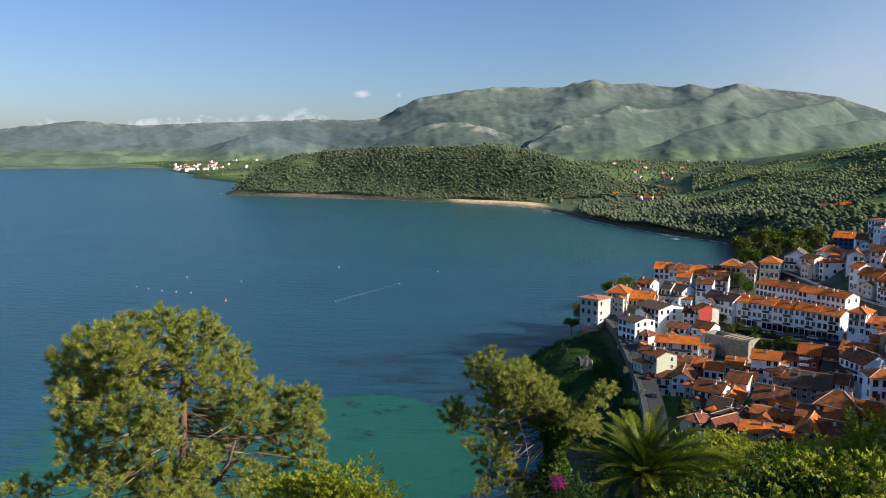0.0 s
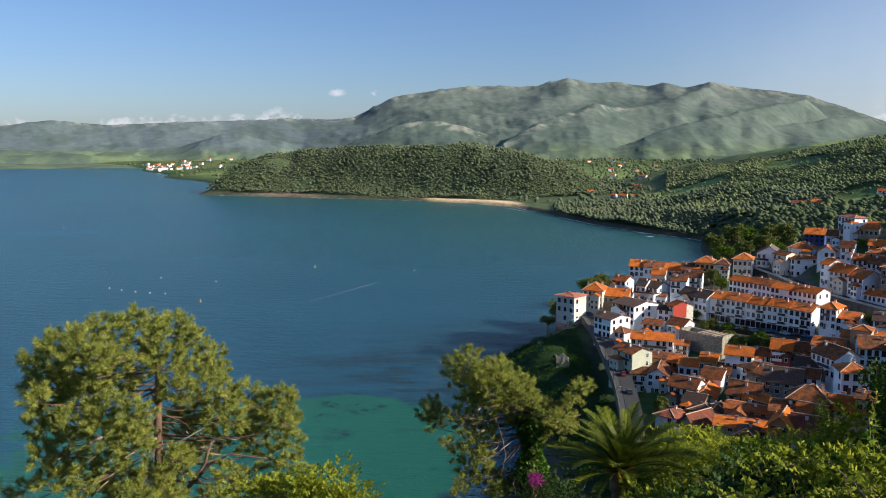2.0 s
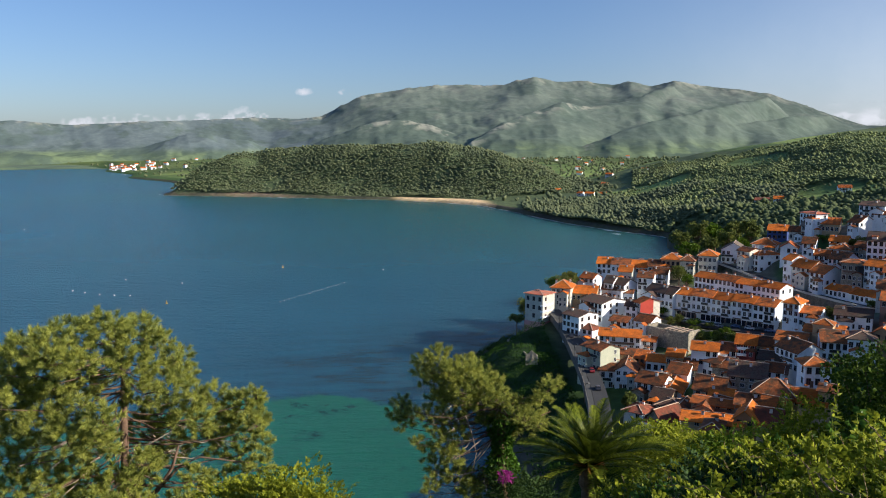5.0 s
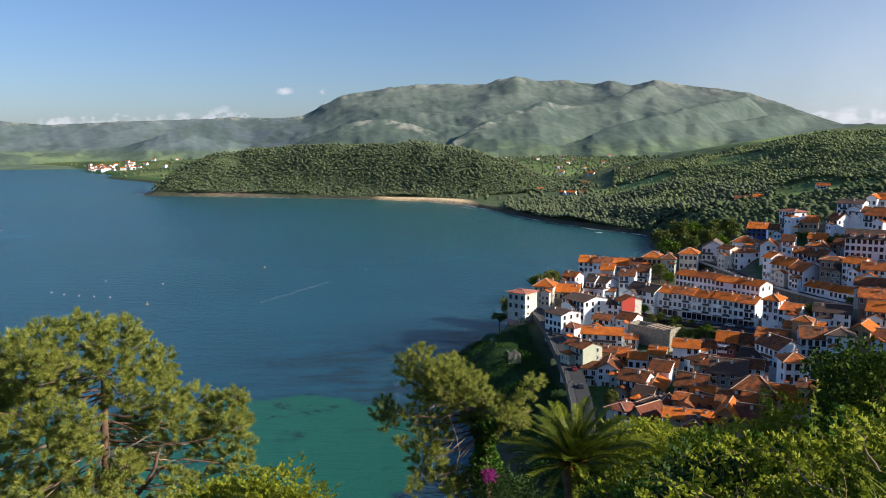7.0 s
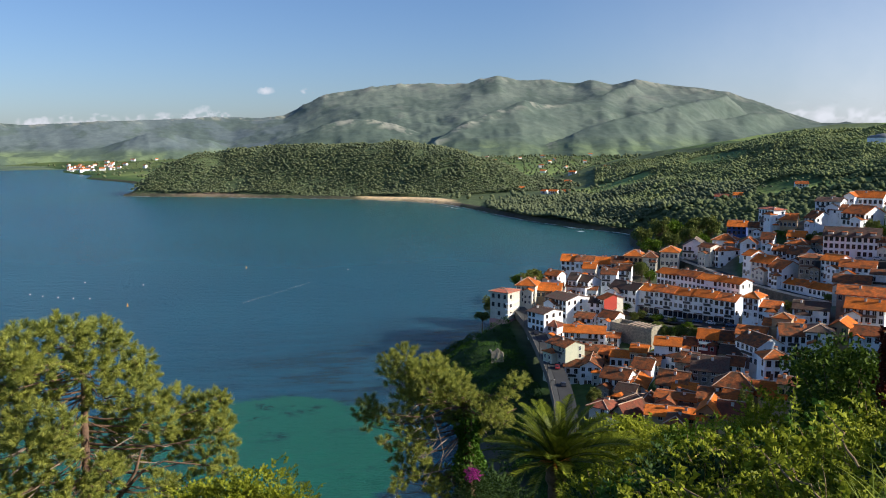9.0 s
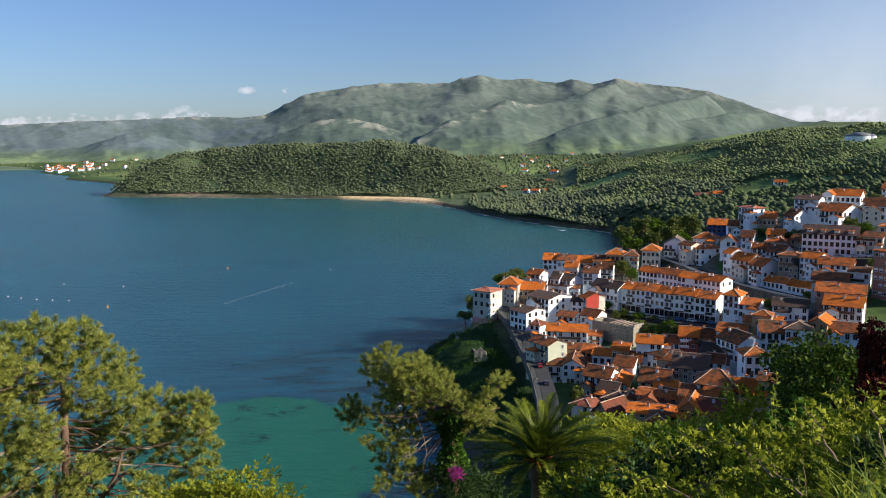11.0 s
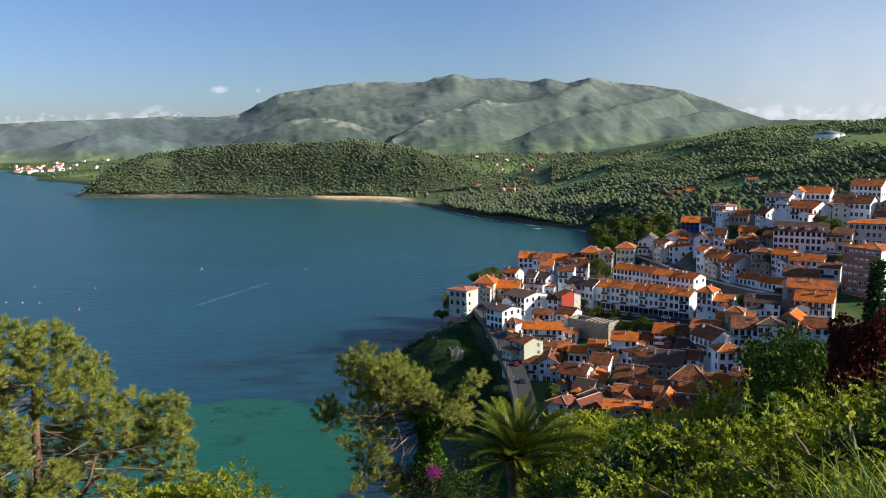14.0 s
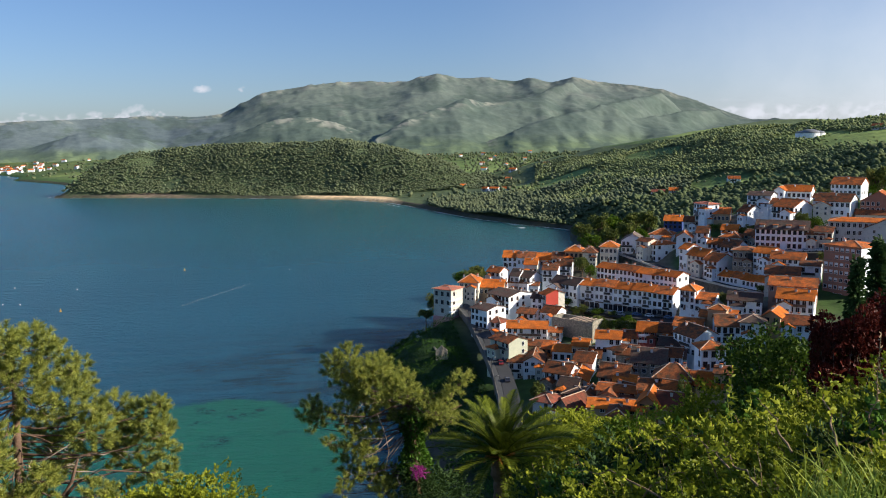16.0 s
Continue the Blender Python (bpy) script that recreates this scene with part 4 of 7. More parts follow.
house(201.6, 374.1, 45.6, -36, 5.7, 9.0, 6.3, 2, 2, 'g', 2.3, 'white', 'brown')
house(192.4, 401.2, 43.1, -36, 11.6, 9.0, 4.9, 1, 5, 'h', 2.5, 'white', 'brownorange')
house(181.1, 387.9, 36.3, -80, 7.6, 11.8, 8.6, 3, 3, 'h', 1.3, 'white', 'brownorange')
house(177.1, 402.5, 38.3, -29, 11.8, 10.0, 7.0, 2, 5, 'f', 3.2, 'white', 'greybrown')
house(160.7, 395.1, 35.5, -27, 8.9, 9.0, 7.7, 2, 4, 'h', 2.5, 'cream', 'orange')
house(150.1, 394.4, 33.7, -26, 6.8, 9.0, 7.1, 2, 3, 'h', 2.3, 'cream', 'brown')
house(143.5, 400.0, 33.1, -25, 9.2, 9.0, 7.8, 2, 4, 'h', 2.5, 'ochre', 'orange')
house(113.6, 416.7, 31.1, -25, 7.7, 9.0, 5.8, 2, 3, 'g', 2.5, 'white', 'orange')
house(120.7, 411.1, 32.3, -26, 9.5, 9.0, 4.9, 1, 4, 'g', 2.0, 'white', 'brown')
house(129.7, 407.8, 32.1, -23, 9.3, 9.0, 4.2, 1, 4, 'g', 2.5, 'white', 'orange')
house(135.4, 400.7, 30.3, -24, 6.8, 9.0, 7.2, 2, 3, 'g', 2.5, 'cream', 'brown')
house(105.8, 379.9, 25.0, -36, 4.5, 9.0, 8.2, 2, 2, 'g', 2.3, 'greywhite', 'dark')
house(110.6, 379.0, 23.3, -51, 6.8, 8.7, 9.1, 3, 3, 'g', 2.0, 'white', 'dark')
house(114.4, 375.5, 23.5, -25, 4.5, 8.0, 5.1, 1, 2, 'g', 0.9, 'white', 'brown')
house(122.8, 376.5, 29.1, -26, 7.3, 9.0, 6.8, 2, 3, 'g', 1.7, 'white', 'brown')
house(108.2, 341.6, 24.3, -73, 4.8, 9.2, 6.7, 2, 2, 'g', 1.6, 'redgable', 'brownorange')
house(106.5, 328.2, 21.4, -48, 7.6, 7.8, 4.2, 1, 3, 'g', 1.9, 'white', 'brown')
house(122.4, 354.6, 26.5, -57, 15.0, 8.5, 6.4, 2, 7, 'g', 2.3, 'white', 'dark')
house(219.4, 334.4, 47.9, -38, 22.6, 11.0, 9.4, 3, 10, 'g', 3.0, 'white', 'dark', 'school')
house(229.9, 324.9, 48.8, -40, 7.4, 8.0, 6.9, 2, 3, 'g', 1.5, 'cream', 'brown')
house(237.4, 361.3, 58.6, -68, 11.6, 14.0, 6.4, 2, 5, 'g', 3.0, 'white', 'brownorange')
house(237.2, 382.4, 63.0, -47, 11.8, 10.0, 6.2, 2, 5, 'g', 1.4, 'white', 'dark')
house(254.3, 391.5, 66.4, -48, 5.0, 9.0, 4.8, 1, 2, 'f', 1.4, 'white', 'orange')
house(263.0, 389.1, 66.0, -46, 14.1, 9.0, 4.5, 1, 6, 'g', 2.5, 'white', 'orange')
house(256.8, 351.2, 60.6, -50, 16.1, 14.0, 7.4, 2, 7, 'g', 2.9, 'white', 'brown')
house(291.1, 387.7, 67.2, -55, 15.3, 10.8, 6.4, 2, 7, 'g', 3.0, 'white', 'brownorange')
house(275.5, 343.0, 62.2, -45, 15.5, 12.0, 5.7, 2, 7, 'f', 4.3, 'brick', 'brownorange')
house(216.9, 404.8, 57.2, -78, 11.4, 6.4, 6.4, 2, 5, 'l', 0.7, 'white', 'red')
house(217.6, 402.0, 51.3, -38, 9.9, 9.0, 6.1, 2, 4, 'g', 2.0, 'cream', 'greybrown')
house(208.9, 420.9, 48.4, -34, 9.9, 9.0, 4.8, 2, 4, 'g', 2.4, 'blue', 'orange')
house(226.8, 380.0, 56.2, -71, 6.4, 9.9, 5.2, 2, 3, 'g', 2.7, 'white', 'brown')
house(224.8, 397.4, 54.0, -37, 8.5, 9.0, 4.9, 1, 4, 'g', 2.5, 'ochre', 'brownorange')
house(266.2, 370.8, 64.6, -46, 10.2, 8.0, 3.5, 1, 4, 'g', 1.4, 'white', 'brown')

# ---- vegetation ----
PINE_NEEDLES = leafy("pine_needles", (0.065, 0.110, 0.024), (0.54, 0.55, 0.115), 2.4, 0.34, 0.5, 0.16)
LEAF_GREEN = leafy("green_leaves", (0.022, 0.058, 0.004), (0.13, 0.20, 0.014), 1.2, 0.25, 0.45, 0.3)
LEAF_BRAMBLE = leafy("bramble_leaves", (0.018, 0.045, 0.004), (0.27, 0.30, 0.018), 1.5, 0.26, 0.45, 0.30)
LEAF_YELLOW = leafy("yellow_green_leaves", (0.06, 0.10, 0.006), (0.34, 0.36, 0.025), 1.0, 0.3, 0.5, 0.3)
# conifer green, and the shrubs' painted stand-in for shade
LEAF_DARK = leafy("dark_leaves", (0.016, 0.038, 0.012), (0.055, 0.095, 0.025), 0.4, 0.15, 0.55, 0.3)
# scrub leaves kept dark in place of shade on the slope
LEAF_SLOPE = leafy("shaded_slope_herbage", (0.012, 0.038, 0.006), (0.055, 0.115, 0.016), 0.12, 0.15, 0.6, 0.2)
LEAF_TOWN = leafy("town_tree_leaves", (0.035, 0.062, 0.016), (0.20, 0.22, 0.05), 0.25, 0.25, 0.55, 0.25)
LEAF_MID = leafy("mid_green_leaves", (0.014, 0.038, 0.005), (0.080, 0.125, 0.013), 1.2, 0.22, 0.45, 0.3)
LEAF_RED = leafy("dark_red_leaves", (0.028, 0.007, 0.006), (0.105, 0.020, 0.012), 1.2, 0.25, 0.45, 0.3)
LEAF_IVY = leafy("ivy_leaves", (0.020, 0.055, 0.006), (0.10, 0.19, 0.022), 1.5, 0.2, 0.35, 0.3)
FLOWER = leafy("magenta_blossom", (0.22, 0.02, 0.16), (0.45, 0.05, 0.32), 2.0, 0.3, 0.5, 0.3)
PALM_LEAF = leafy("palm_leaflets", (0.012, 0.030, 0.004), (0.20, 0.235, 0.020), 0.8, 0.25, 0.35, 0.3)
HILL_WOOD = leafy("hill_woodland", (0.095, 0.135, 0.062), (0.275, 0.31, 0.125), 0.05, 0.12, 0.85, 0.08, broad=0.011)
# next two foliage colours raised in tone, with haze painted in
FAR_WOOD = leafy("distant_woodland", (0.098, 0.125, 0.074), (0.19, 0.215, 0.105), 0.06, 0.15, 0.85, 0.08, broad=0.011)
NEAR_WOOD = leafy("hillside_foliage", (0.070, 0.096, 0.050), (0.15, 0.18, 0.074), 0.06, 0.2, 0.8, 0.12, broad=0.02)
CANE = surface("bramble_cane", (0.14, 0.09, 0.04), (0.30, 0.20, 0.09), 2.0, 12.0, 0.7)
FRUIT = surface("palm_fruit_stalk", (0.40, 0.13, 0.02), (0.60, 0.24, 0.05), 3.0, 12.0, 0.7)
GRASS = leafy("grass_blades", (0.08, 0.14, 0.015), (0.36, 0.42, 0.07), 1.5, 0.3, 0.5, 0.3)
vr = np.random.RandomState(11)


def unit(v):
    return v / (np.linalg.norm(v, axis=-1, keepdims=True) + 1e-9)


def leaf_arrays(P, axis, length, width, fold=0.25, face=None):
    """Pointed leaves, each folded along its midrib: two triangles a leaf; face: where their upper sides look."""
    n = len(P)
    axis = unit(axis)
    side = unit(np.cross(axis, unit(vr.normal(size=(n, 3)) if face is None else face)))
    up = np.cross(side, axis)
    L, W = np.broadcast_to(length, n)[:, None], np.broadcast_to(width, n)[:, None]
    mid = P + axis * L * 0.45 + up * W * fold
    V = np.stack([P, mid + side * W / 2, P + axis * L, mid - side * W / 2], 1).reshape(-1, 3)
    i = np.arange(n)[:, None] * 4
    return V, np.concatenate([i + [0, 1, 2], i + [0, 2, 3]], 1).reshape(-1, 3)


def needle_template(n, length, width, axis_len):
    """A brush of needles round a shoot that points up."""
    t = vr.rand(n)
    a = vr.rand(n) * 2 * np.pi
    out = np.c_[np.cos(a), np.sin(a), -0.1 + 1.5 * t]
    d = unit(out + vr.normal(size=(n, 3)) * 0.2)
    b = np.c_[np.zeros(n), np.zeros(n), t * axis_len]
    side = unit(np.cross(d, vr.normal(size=(n, 3))))
    L = length * (0.75 + 0.5 * vr.rand(n))[:, None]
    return np.stack([b - side * width / 2, b + side * width / 2, b + d * L], 1).reshape(-1, 3)


def turn_to(axis):
    """Rotation matrices whose z is the axis."""
    z = unit(axis)
    x = unit(np.cross(z, vr.normal(size=z.shape)))
    return np.stack([x, np.cross(z, x), z], 2)


def tube(bm, pts, radii, sides=6):
    rings = []
    pts = [Vector(p) for p in pts]
    for k, (p, r) in enumerate(zip(pts, radii)):
        d = (pts[min(k + 1, len(pts) - 1)] - pts[max(k - 1, 0)]).normalized()
        x = d.orthogonal().normalized()
        y = d.cross(x)
        rings.append([bm.verts.new(p + r * (math.cos(a) * x + math.sin(a) * y)) for a in (2 * math.pi * i / sides for i in range(sides))])
    for q, s in zip(rings, rings[1:]):
        x0 = min(range(sides), key=lambda k: (s[k].co - q[0].co).length)
        for i in range(sides):
            bm.faces.new((q[i], q[(i + 1) % sides], s[(i + 1 + x0) % sides], s[(i + x0) % sides]))
    bm.faces.new(rings[-1])
    bm.faces.new(rings[0][::-1])


def bent(p, q, sag, n=6, wobble=0.0, rnd=rng):
    """Points of a limb from p to q, bowed and a little crooked."""
    p, q = Vector(p), Vector(q)
    out = []
    for k in range(n + 1):
        t = k / n
        w = wobble * math.sin(math.pi * t)
        out.append(p.lerp(q, t) + Vector((rnd.uniform(-w, w), rnd.uniform(-w, w), sag * math.sin(math.pi * t) + rnd.uniform(-w, w))))
    return out


# pines: a thing with its trunk, its limbs and the needles of its crown
PINE_A, PINE_B = [], []


def lobe(tree, right, away, up, r):
    tree.append((right, away - (0.9 if abs(right) < 2 else 0.3), up * (0.965 if tree is PINE_A else 1.0), r * 1.0))


def pine(place, azimuth, lobes, trunk, trunk_r, limbs, label, density=25, seed=5):
    rnd = random.Random(seed)
    ob = tagged(new("pine_tree"), label, "tree")
    ob.matrix_world = pose(*place, 0, 0, -azimuth)
    bm = bmesh.new()
    tube(bm, trunk, trunk_r, 10)
    part("trunk", bm, BARK, ob, smooth=True)
    for pts, r in limbs:
        bm = bmesh.new()
        tube(bm, pts, [r * (1 - 0.75 * k / (len(pts) - 1)) for k in range(len(pts))], 6)
        part("limb", bm, DEADWOOD if r < 0.05 else BARK, ob, smooth=True)
    shoots, axes, scales = [], [], []
    top = trunk[-1]
    bm = bmesh.new()
    for (x, y, z, r) in lobes:
        # a limb from the trunk to the lobe
        k = min(max((z - 1.2 - 0.35 * math.hypot(x, y) - trunk[0][2]) / (top[2] - trunk[0][2]), 0.25), 0.97)
        f = k * (len(trunk) - 1)
        i = min(int(f), len(trunk) - 2)
        root = Vector(trunk[i]).lerp(Vector(trunk[i + 1]), f - i)
        pts = bent(root, (x, y, z - 0.3 * r), -0.08 * (Vector((x, y, z)) - root).length, 6, 0.12, rnd)
        tube(bm, pts, [max(0.010, 0.013 * (Vector((x, y, z)) - root).length ** 0.6 * (1.6 - 1.3 * q / 6)) for q in range(7)], 5)
        n = max(6, int(density * (r / 0.55) ** 2))
        i = np.arange(n) + 0.5
        up, turn = 1 - 1.72 * i / n, i * 2.39996 + rnd.uniform(0, 6.28)
        d = unit(np.c_[np.cos(turn) * np.sqrt(1 - up * up), np.sin(turn) * np.sqrt(1 - up * up), up] + vr.normal(size=(n, 3)) * 0.16)
        lump = np.where(vr.rand(n) < 0.2, 0.55, 0.82 + 0.26 * vr.rand(n))
        P = np.array([x, y, z]) + d * (r * lump)[:, None] * [1, 1, 0.85]
        shoots.append(P)
        axes.append(d + [0, 0, 0.45] + vr.normal(size=(n, 3)) * 0.2)
        scales.append(0.8 + 0.5 * vr.rand(n))
        for q in range(4):
            tube(bm, bent((x, y, z - 0.3 * r), P[rnd.randrange(n)], 0, 3, 0.05, rnd), [0.018, 0.014, 0.010, 0.006], 4)
    tagged(part("branchwork", bm, BARK, ob, "thin forking brown branches", smooth=True), kind="stuff")
    bm = bmesh.new()
    low = sorted(lobes, key=lambda v: v[2])[:len(lobes) // 2]
    for k in range(26):
        x, y, z, r = low[rnd.randrange(len(low))]
        root = Vector((x * 0.45 + rnd.uniform(-0.4, 0.4), y * 0.45 - 0.3, z + rnd.uniform(0.0, 0.8)))
        tip = Vector((x, y, z)) + Vector((rnd.uniform(-0.7, 0.7), -r * rnd.uniform(0.2, 1.0), rnd.uniform(-0.6, 0.5)))
        pts = bent(root, tip, -0.1, 5, 0.14, rnd)
        tube(bm, pts, [0.028, 0.024, 0.019, 0.014, 0.010, 0.006], 4)
        for q in (2, 3, 4):
            tube(bm, bent(pts[q], pts[q] + Vector((rnd.uniform(-0.5, 0.5), rnd.uniform(-0.4, 0.1), rnd.uniform(-0.4, 0.4))), 0, 3, 0.05, rnd), [0.012, 0.010, 0.007, 0.004], 4)
    tagged(part("deadwood", bm, DEADWOOD, ob, "bare pale forking dead twigs", smooth=True), kind="stuff")
    P, A, S = np.concatenate(shoots), np.concatenate(axes), np.concatenate(scales)
    R = turn_to(A)
    verts = []
    temps = [needle_template(140, 0.19, 0.020, 0.22) for _ in range(4)]
    pick = vr.randint(0, 4, len(P))
    for k in range(4):
        m = pick == k
        verts.append((np.einsum('nij,vj->nvi', R[m], temps[k]) * S[m][:, None, None] + P[m][:, None, :]).reshape(-1, 3))
    V = np.concatenate(verts)
    me = mesh_np("crown", V, np.arange(len(V)).reshape(-1, 3))
    link_mesh("crown", me, PINE_NEEDLES, ob, "olive green needles in dense tufts")
    return ob


lobe(PINE_A, -1.90, -1.36, 7.56, 0.42)
lobe(PINE_A, -1.34, 0.20, 7.14, 0.63)
lobe(PINE_A, -0.33, -0.68, 7.44, 0.68)
lobe(PINE_A, 0.69, 0.52, 6.95, 0.77)
lobe(PINE_A, 1.38, 0.59, 6.51, 0.51)
lobe(PINE_A, -2.88, -2.07, 7.16, 0.59)
lobe(PINE_A, -2.26, -2.42, 6.98, 0.58)
lobe(PINE_A, -3.65, 1.20, 5.99, 0.79)
lobe(PINE_A, -3.91, -1.13, 6.35, 0.31)
lobe(PINE_A, -1.52, -1.39, 6.46, 0.72)
lobe(PINE_A, -0.65, 2.57, 5.30, 0.82)
lobe(PINE_A, 0.41, -0.16, 5.89, 0.75)
lobe(PINE_A, 1.51, 1.61, 5.24, 0.53)
lobe(PINE_A, 2.14, -0.18, 5.89, 0.44)
lobe(PINE_A, 2.29, 0.55, 5.07, 0.51)
lobe(PINE_A, 1.79, -1.69, 5.34, 0.54)
lobe(PINE_A, -3.81, 0.31, 5.27, 0.64)
lobe(PINE_A, -3.18, 1.51, 4.89, 0.73)
lobe(PINE_A, -2.17, 0.04, 5.32, 0.70)
lobe(PINE_A, -1.35, 1.21, 4.81, 0.79)
lobe(PINE_A, 0.73, 0.86, 4.48, 0.65)
lobe(PINE_A, -3.77, -1.89, 5.26, 0.42)
lobe(PINE_A, -3.49, 0.93, 4.22, 0.78)
lobe(PINE_A, -2.56, 0.34, 4.43, 0.77)
lobe(PINE_A, -1.62, -1.05, 4.52, 0.61)
lobe(PINE_A, -0.63, -2.44, 4.73, 0.47)
lobe(PINE_A, 1.47, 1.75, 3.37, 0.67)
lobe(PINE_A, 2.57, -0.22, 4.24, 0.44)
lobe(PINE_A, 3.37, 0.66, 3.78, 0.52)
lobe(PINE_A, 4.61, 0.56, 3.44, 0.65)
lobe(PINE_A, 5.01, -0.14, 3.93, 0.32)
lobe(PINE_A, 4.38, 0.85, 2.57, 0.59)
lobe(PINE_A, 4.94, -0.51, 2.95, 0.50)
lobe(PINE_A, 3.62, 0.88, 2.51, 0.59)
lobe(PINE_A, 2.53, -0.34, 3.28, 0.63)
lobe(PINE_A, 1.70, 2.04, 2.32, 0.60)
lobe(PINE_A, 0.71, 1.91, 2.60, 0.60)
lobe(PINE_A, -0.87, -2.10, 3.96, 0.59)
lobe(PINE_A, -1.71, -1.89, 3.98, 0.59)
lobe(PINE_A, -2.66, -1.44, 4.16, 0.60)
lobe(PINE_A, -4.24, 1.50, 3.50, 0.40)
lobe(PINE_A, -3.61, -0.47, 3.35, 0.50)
lobe(PINE_A, -2.86, 0.47, 2.83, 0.51)
lobe(PINE_A, -3.78, -1.02, 2.86, 0.43)
lobe(PINE_A, -3.17, -0.12, 2.10, 0.57)
lobe(PINE_A, -3.56, -0.69, 1.76, 0.50)
lobe(PINE_A, -2.59, -0.82, 1.81, 0.49)
lobe(PINE_A, -1.77, 0.38, 2.11, 0.57)
lobe(PINE_A, -1.24, 0.41, 1.29, 0.57)
lobe(PINE_A, -0.10, 2.09, 0.22, 0.54)
lobe(PINE_A, 0.88, 0.90, 1.49, 0.58)
lobe(PINE_A, 1.67, 2.01, 1.39, 0.54)
lobe(PINE_A, 3.02, 1.32, 1.75, 0.53)
lobe(PINE_A, 3.92, 1.40, 1.49, 0.46)
lobe(PINE_A, 4.97, -0.19, 1.93, 0.44)
lobe(PINE_A, 4.99, -0.79, 1.24, 0.44)
lobe(PINE_A, 4.33, 0.69, 0.89, 0.52)
lobe(PINE_A, -5.76, 0.03, 1.10, 0.45)
lobe(PINE_A, -5.25, 0.60, 0.48, 0.39)
lobe(PINE_A, -4.48, -0.07, 1.40, 0.25)
lobe(PINE_A, -0.12, 1.11, -0.04, 0.52)
lobe(PINE_A, -0.98, -1.51, 1.29, 0.48)
lobe(PINE_A, 0.64, 1.68, 0.56, 0.40)
lobe(PINE_A, 3.35, 0.10, 0.18, 0.57)
lobe(PINE_A, -2.82, -1.14, 0.90, 0.31)
lobe(PINE_B, -2.82, -0.86, 7.18, 0.42)
lobe(PINE_B, -3.50, -1.15, 6.86, 0.41)
lobe(PINE_B, -3.68, -0.43, 6.04, 0.42)
lobe(PINE_B, -2.91, -1.09, 6.51, 0.59)
lobe(PINE_B, -2.19, -1.39, 6.39, 0.58)
lobe(PINE_B, -1.42, -0.34, 6.25, 0.60)
lobe(PINE_B, -1.74, 1.29, 6.28, 0.38)
lobe(PINE_B, -0.85, 0.95, 5.65, 0.50)
lobe(PINE_B, -0.23, 0.82, 5.47, 0.43)
lobe(PINE_B, -3.04, -0.89, 5.78, 0.36)
lobe(PINE_B, -2.50, 0.03, 5.35, 0.61)
lobe(PINE_B, -1.62, -0.74, 5.50, 0.65)
lobe(PINE_B, -0.79, -1.05, 5.51, 0.59)
lobe(PINE_B, -0.09, -1.22, 5.48, 0.47)
lobe(PINE_B, -2.91, -0.92, 5.00, 0.47)
lobe(PINE_B, -2.32, 1.24, 4.08, 0.63)
lobe(PINE_B, -1.31, 1.03, 3.95, 0.56)
lobe(PINE_B, -0.45, 0.96, 4.01, 0.56)
lobe(PINE_B, 0.16, 0.91, 4.32, 0.37)
lobe(PINE_B, -2.67, -0.99, 5.16, 0.35)
lobe(PINE_B, -4.62, -0.54, 4.54, 0.42)
lobe(PINE_B, -5.03, -0.24, 3.92, 0.36)
lobe(PINE_B, -4.34, 0.18, 3.82, 0.43)
lobe(PINE_B, -3.65, 0.71, 3.67, 0.31)
lobe(PINE_B, -4.60, 0.31, 3.25, 0.31)
lobe(PINE_B, -3.94, -1.08, 2.90, 0.30)
lobe(PINE_B, -3.10, 0.17, 3.25, 0.37)
lobe(PINE_B, -2.38, 0.45, 3.45, 0.49)
lobe(PINE_B, -2.10, -0.04, 3.00, 0.48)
lobe(PINE_B, -2.63, -1.03, 2.84, 0.47)
lobe(PINE_B, -3.42, -0.22, 2.11, 0.36)
lobe(PINE_B, -2.25, -1.31, 2.35, 0.47)
lobe(PINE_B, -3.02, 1.11, 0.83, 0.50)
lobe(PINE_B, -1.89, 1.10, 0.90, 0.37)
lobe(PINE_B, -3.29, -0.02, 0.49, 0.30)
lobe(PINE_B, -3.36, -0.66, 0.32, 0.26)
lobe(PINE_B, -2.88, 1.06, 0.32, 0.37)
lobe(PINE_B, -2.20, 0.16, 0.62, 0.43)
lobe(PINE_B, -1.13, 1.21, 0.51, 0.56)
lobe(PINE_B, -0.75, 1.10, 0.18, 0.50)
lobe(PINE_B, -1.33, 0.00, 0.23, 0.48)
lobe(PINE_B, 0.86, -0.25, 4.73, 0.36)
lobe(PINE_B, 1.47, 0.21, 4.36, 0.43)
lobe(PINE_B, 1.91, -0.18, 5.01, 0.42)
lobe(PINE_B, 2.34, -0.53, 5.56, 0.36)
lobe(PINE_B, 2.70, -0.24, 5.55, 0.18)
lobe(PINE_B, 1.74, 0.65, 3.73, 0.37)
lobe(PINE_B, 1.20, -1.19, 4.45, 0.35)
lobe(PINE_B, 0.73, -1.28, 4.58, 0.29)
lobe(PINE_B, 1.02, 0.33, 3.42, 0.43)
lobe(PINE_B, 1.81, -0.51, 3.89, 0.30)


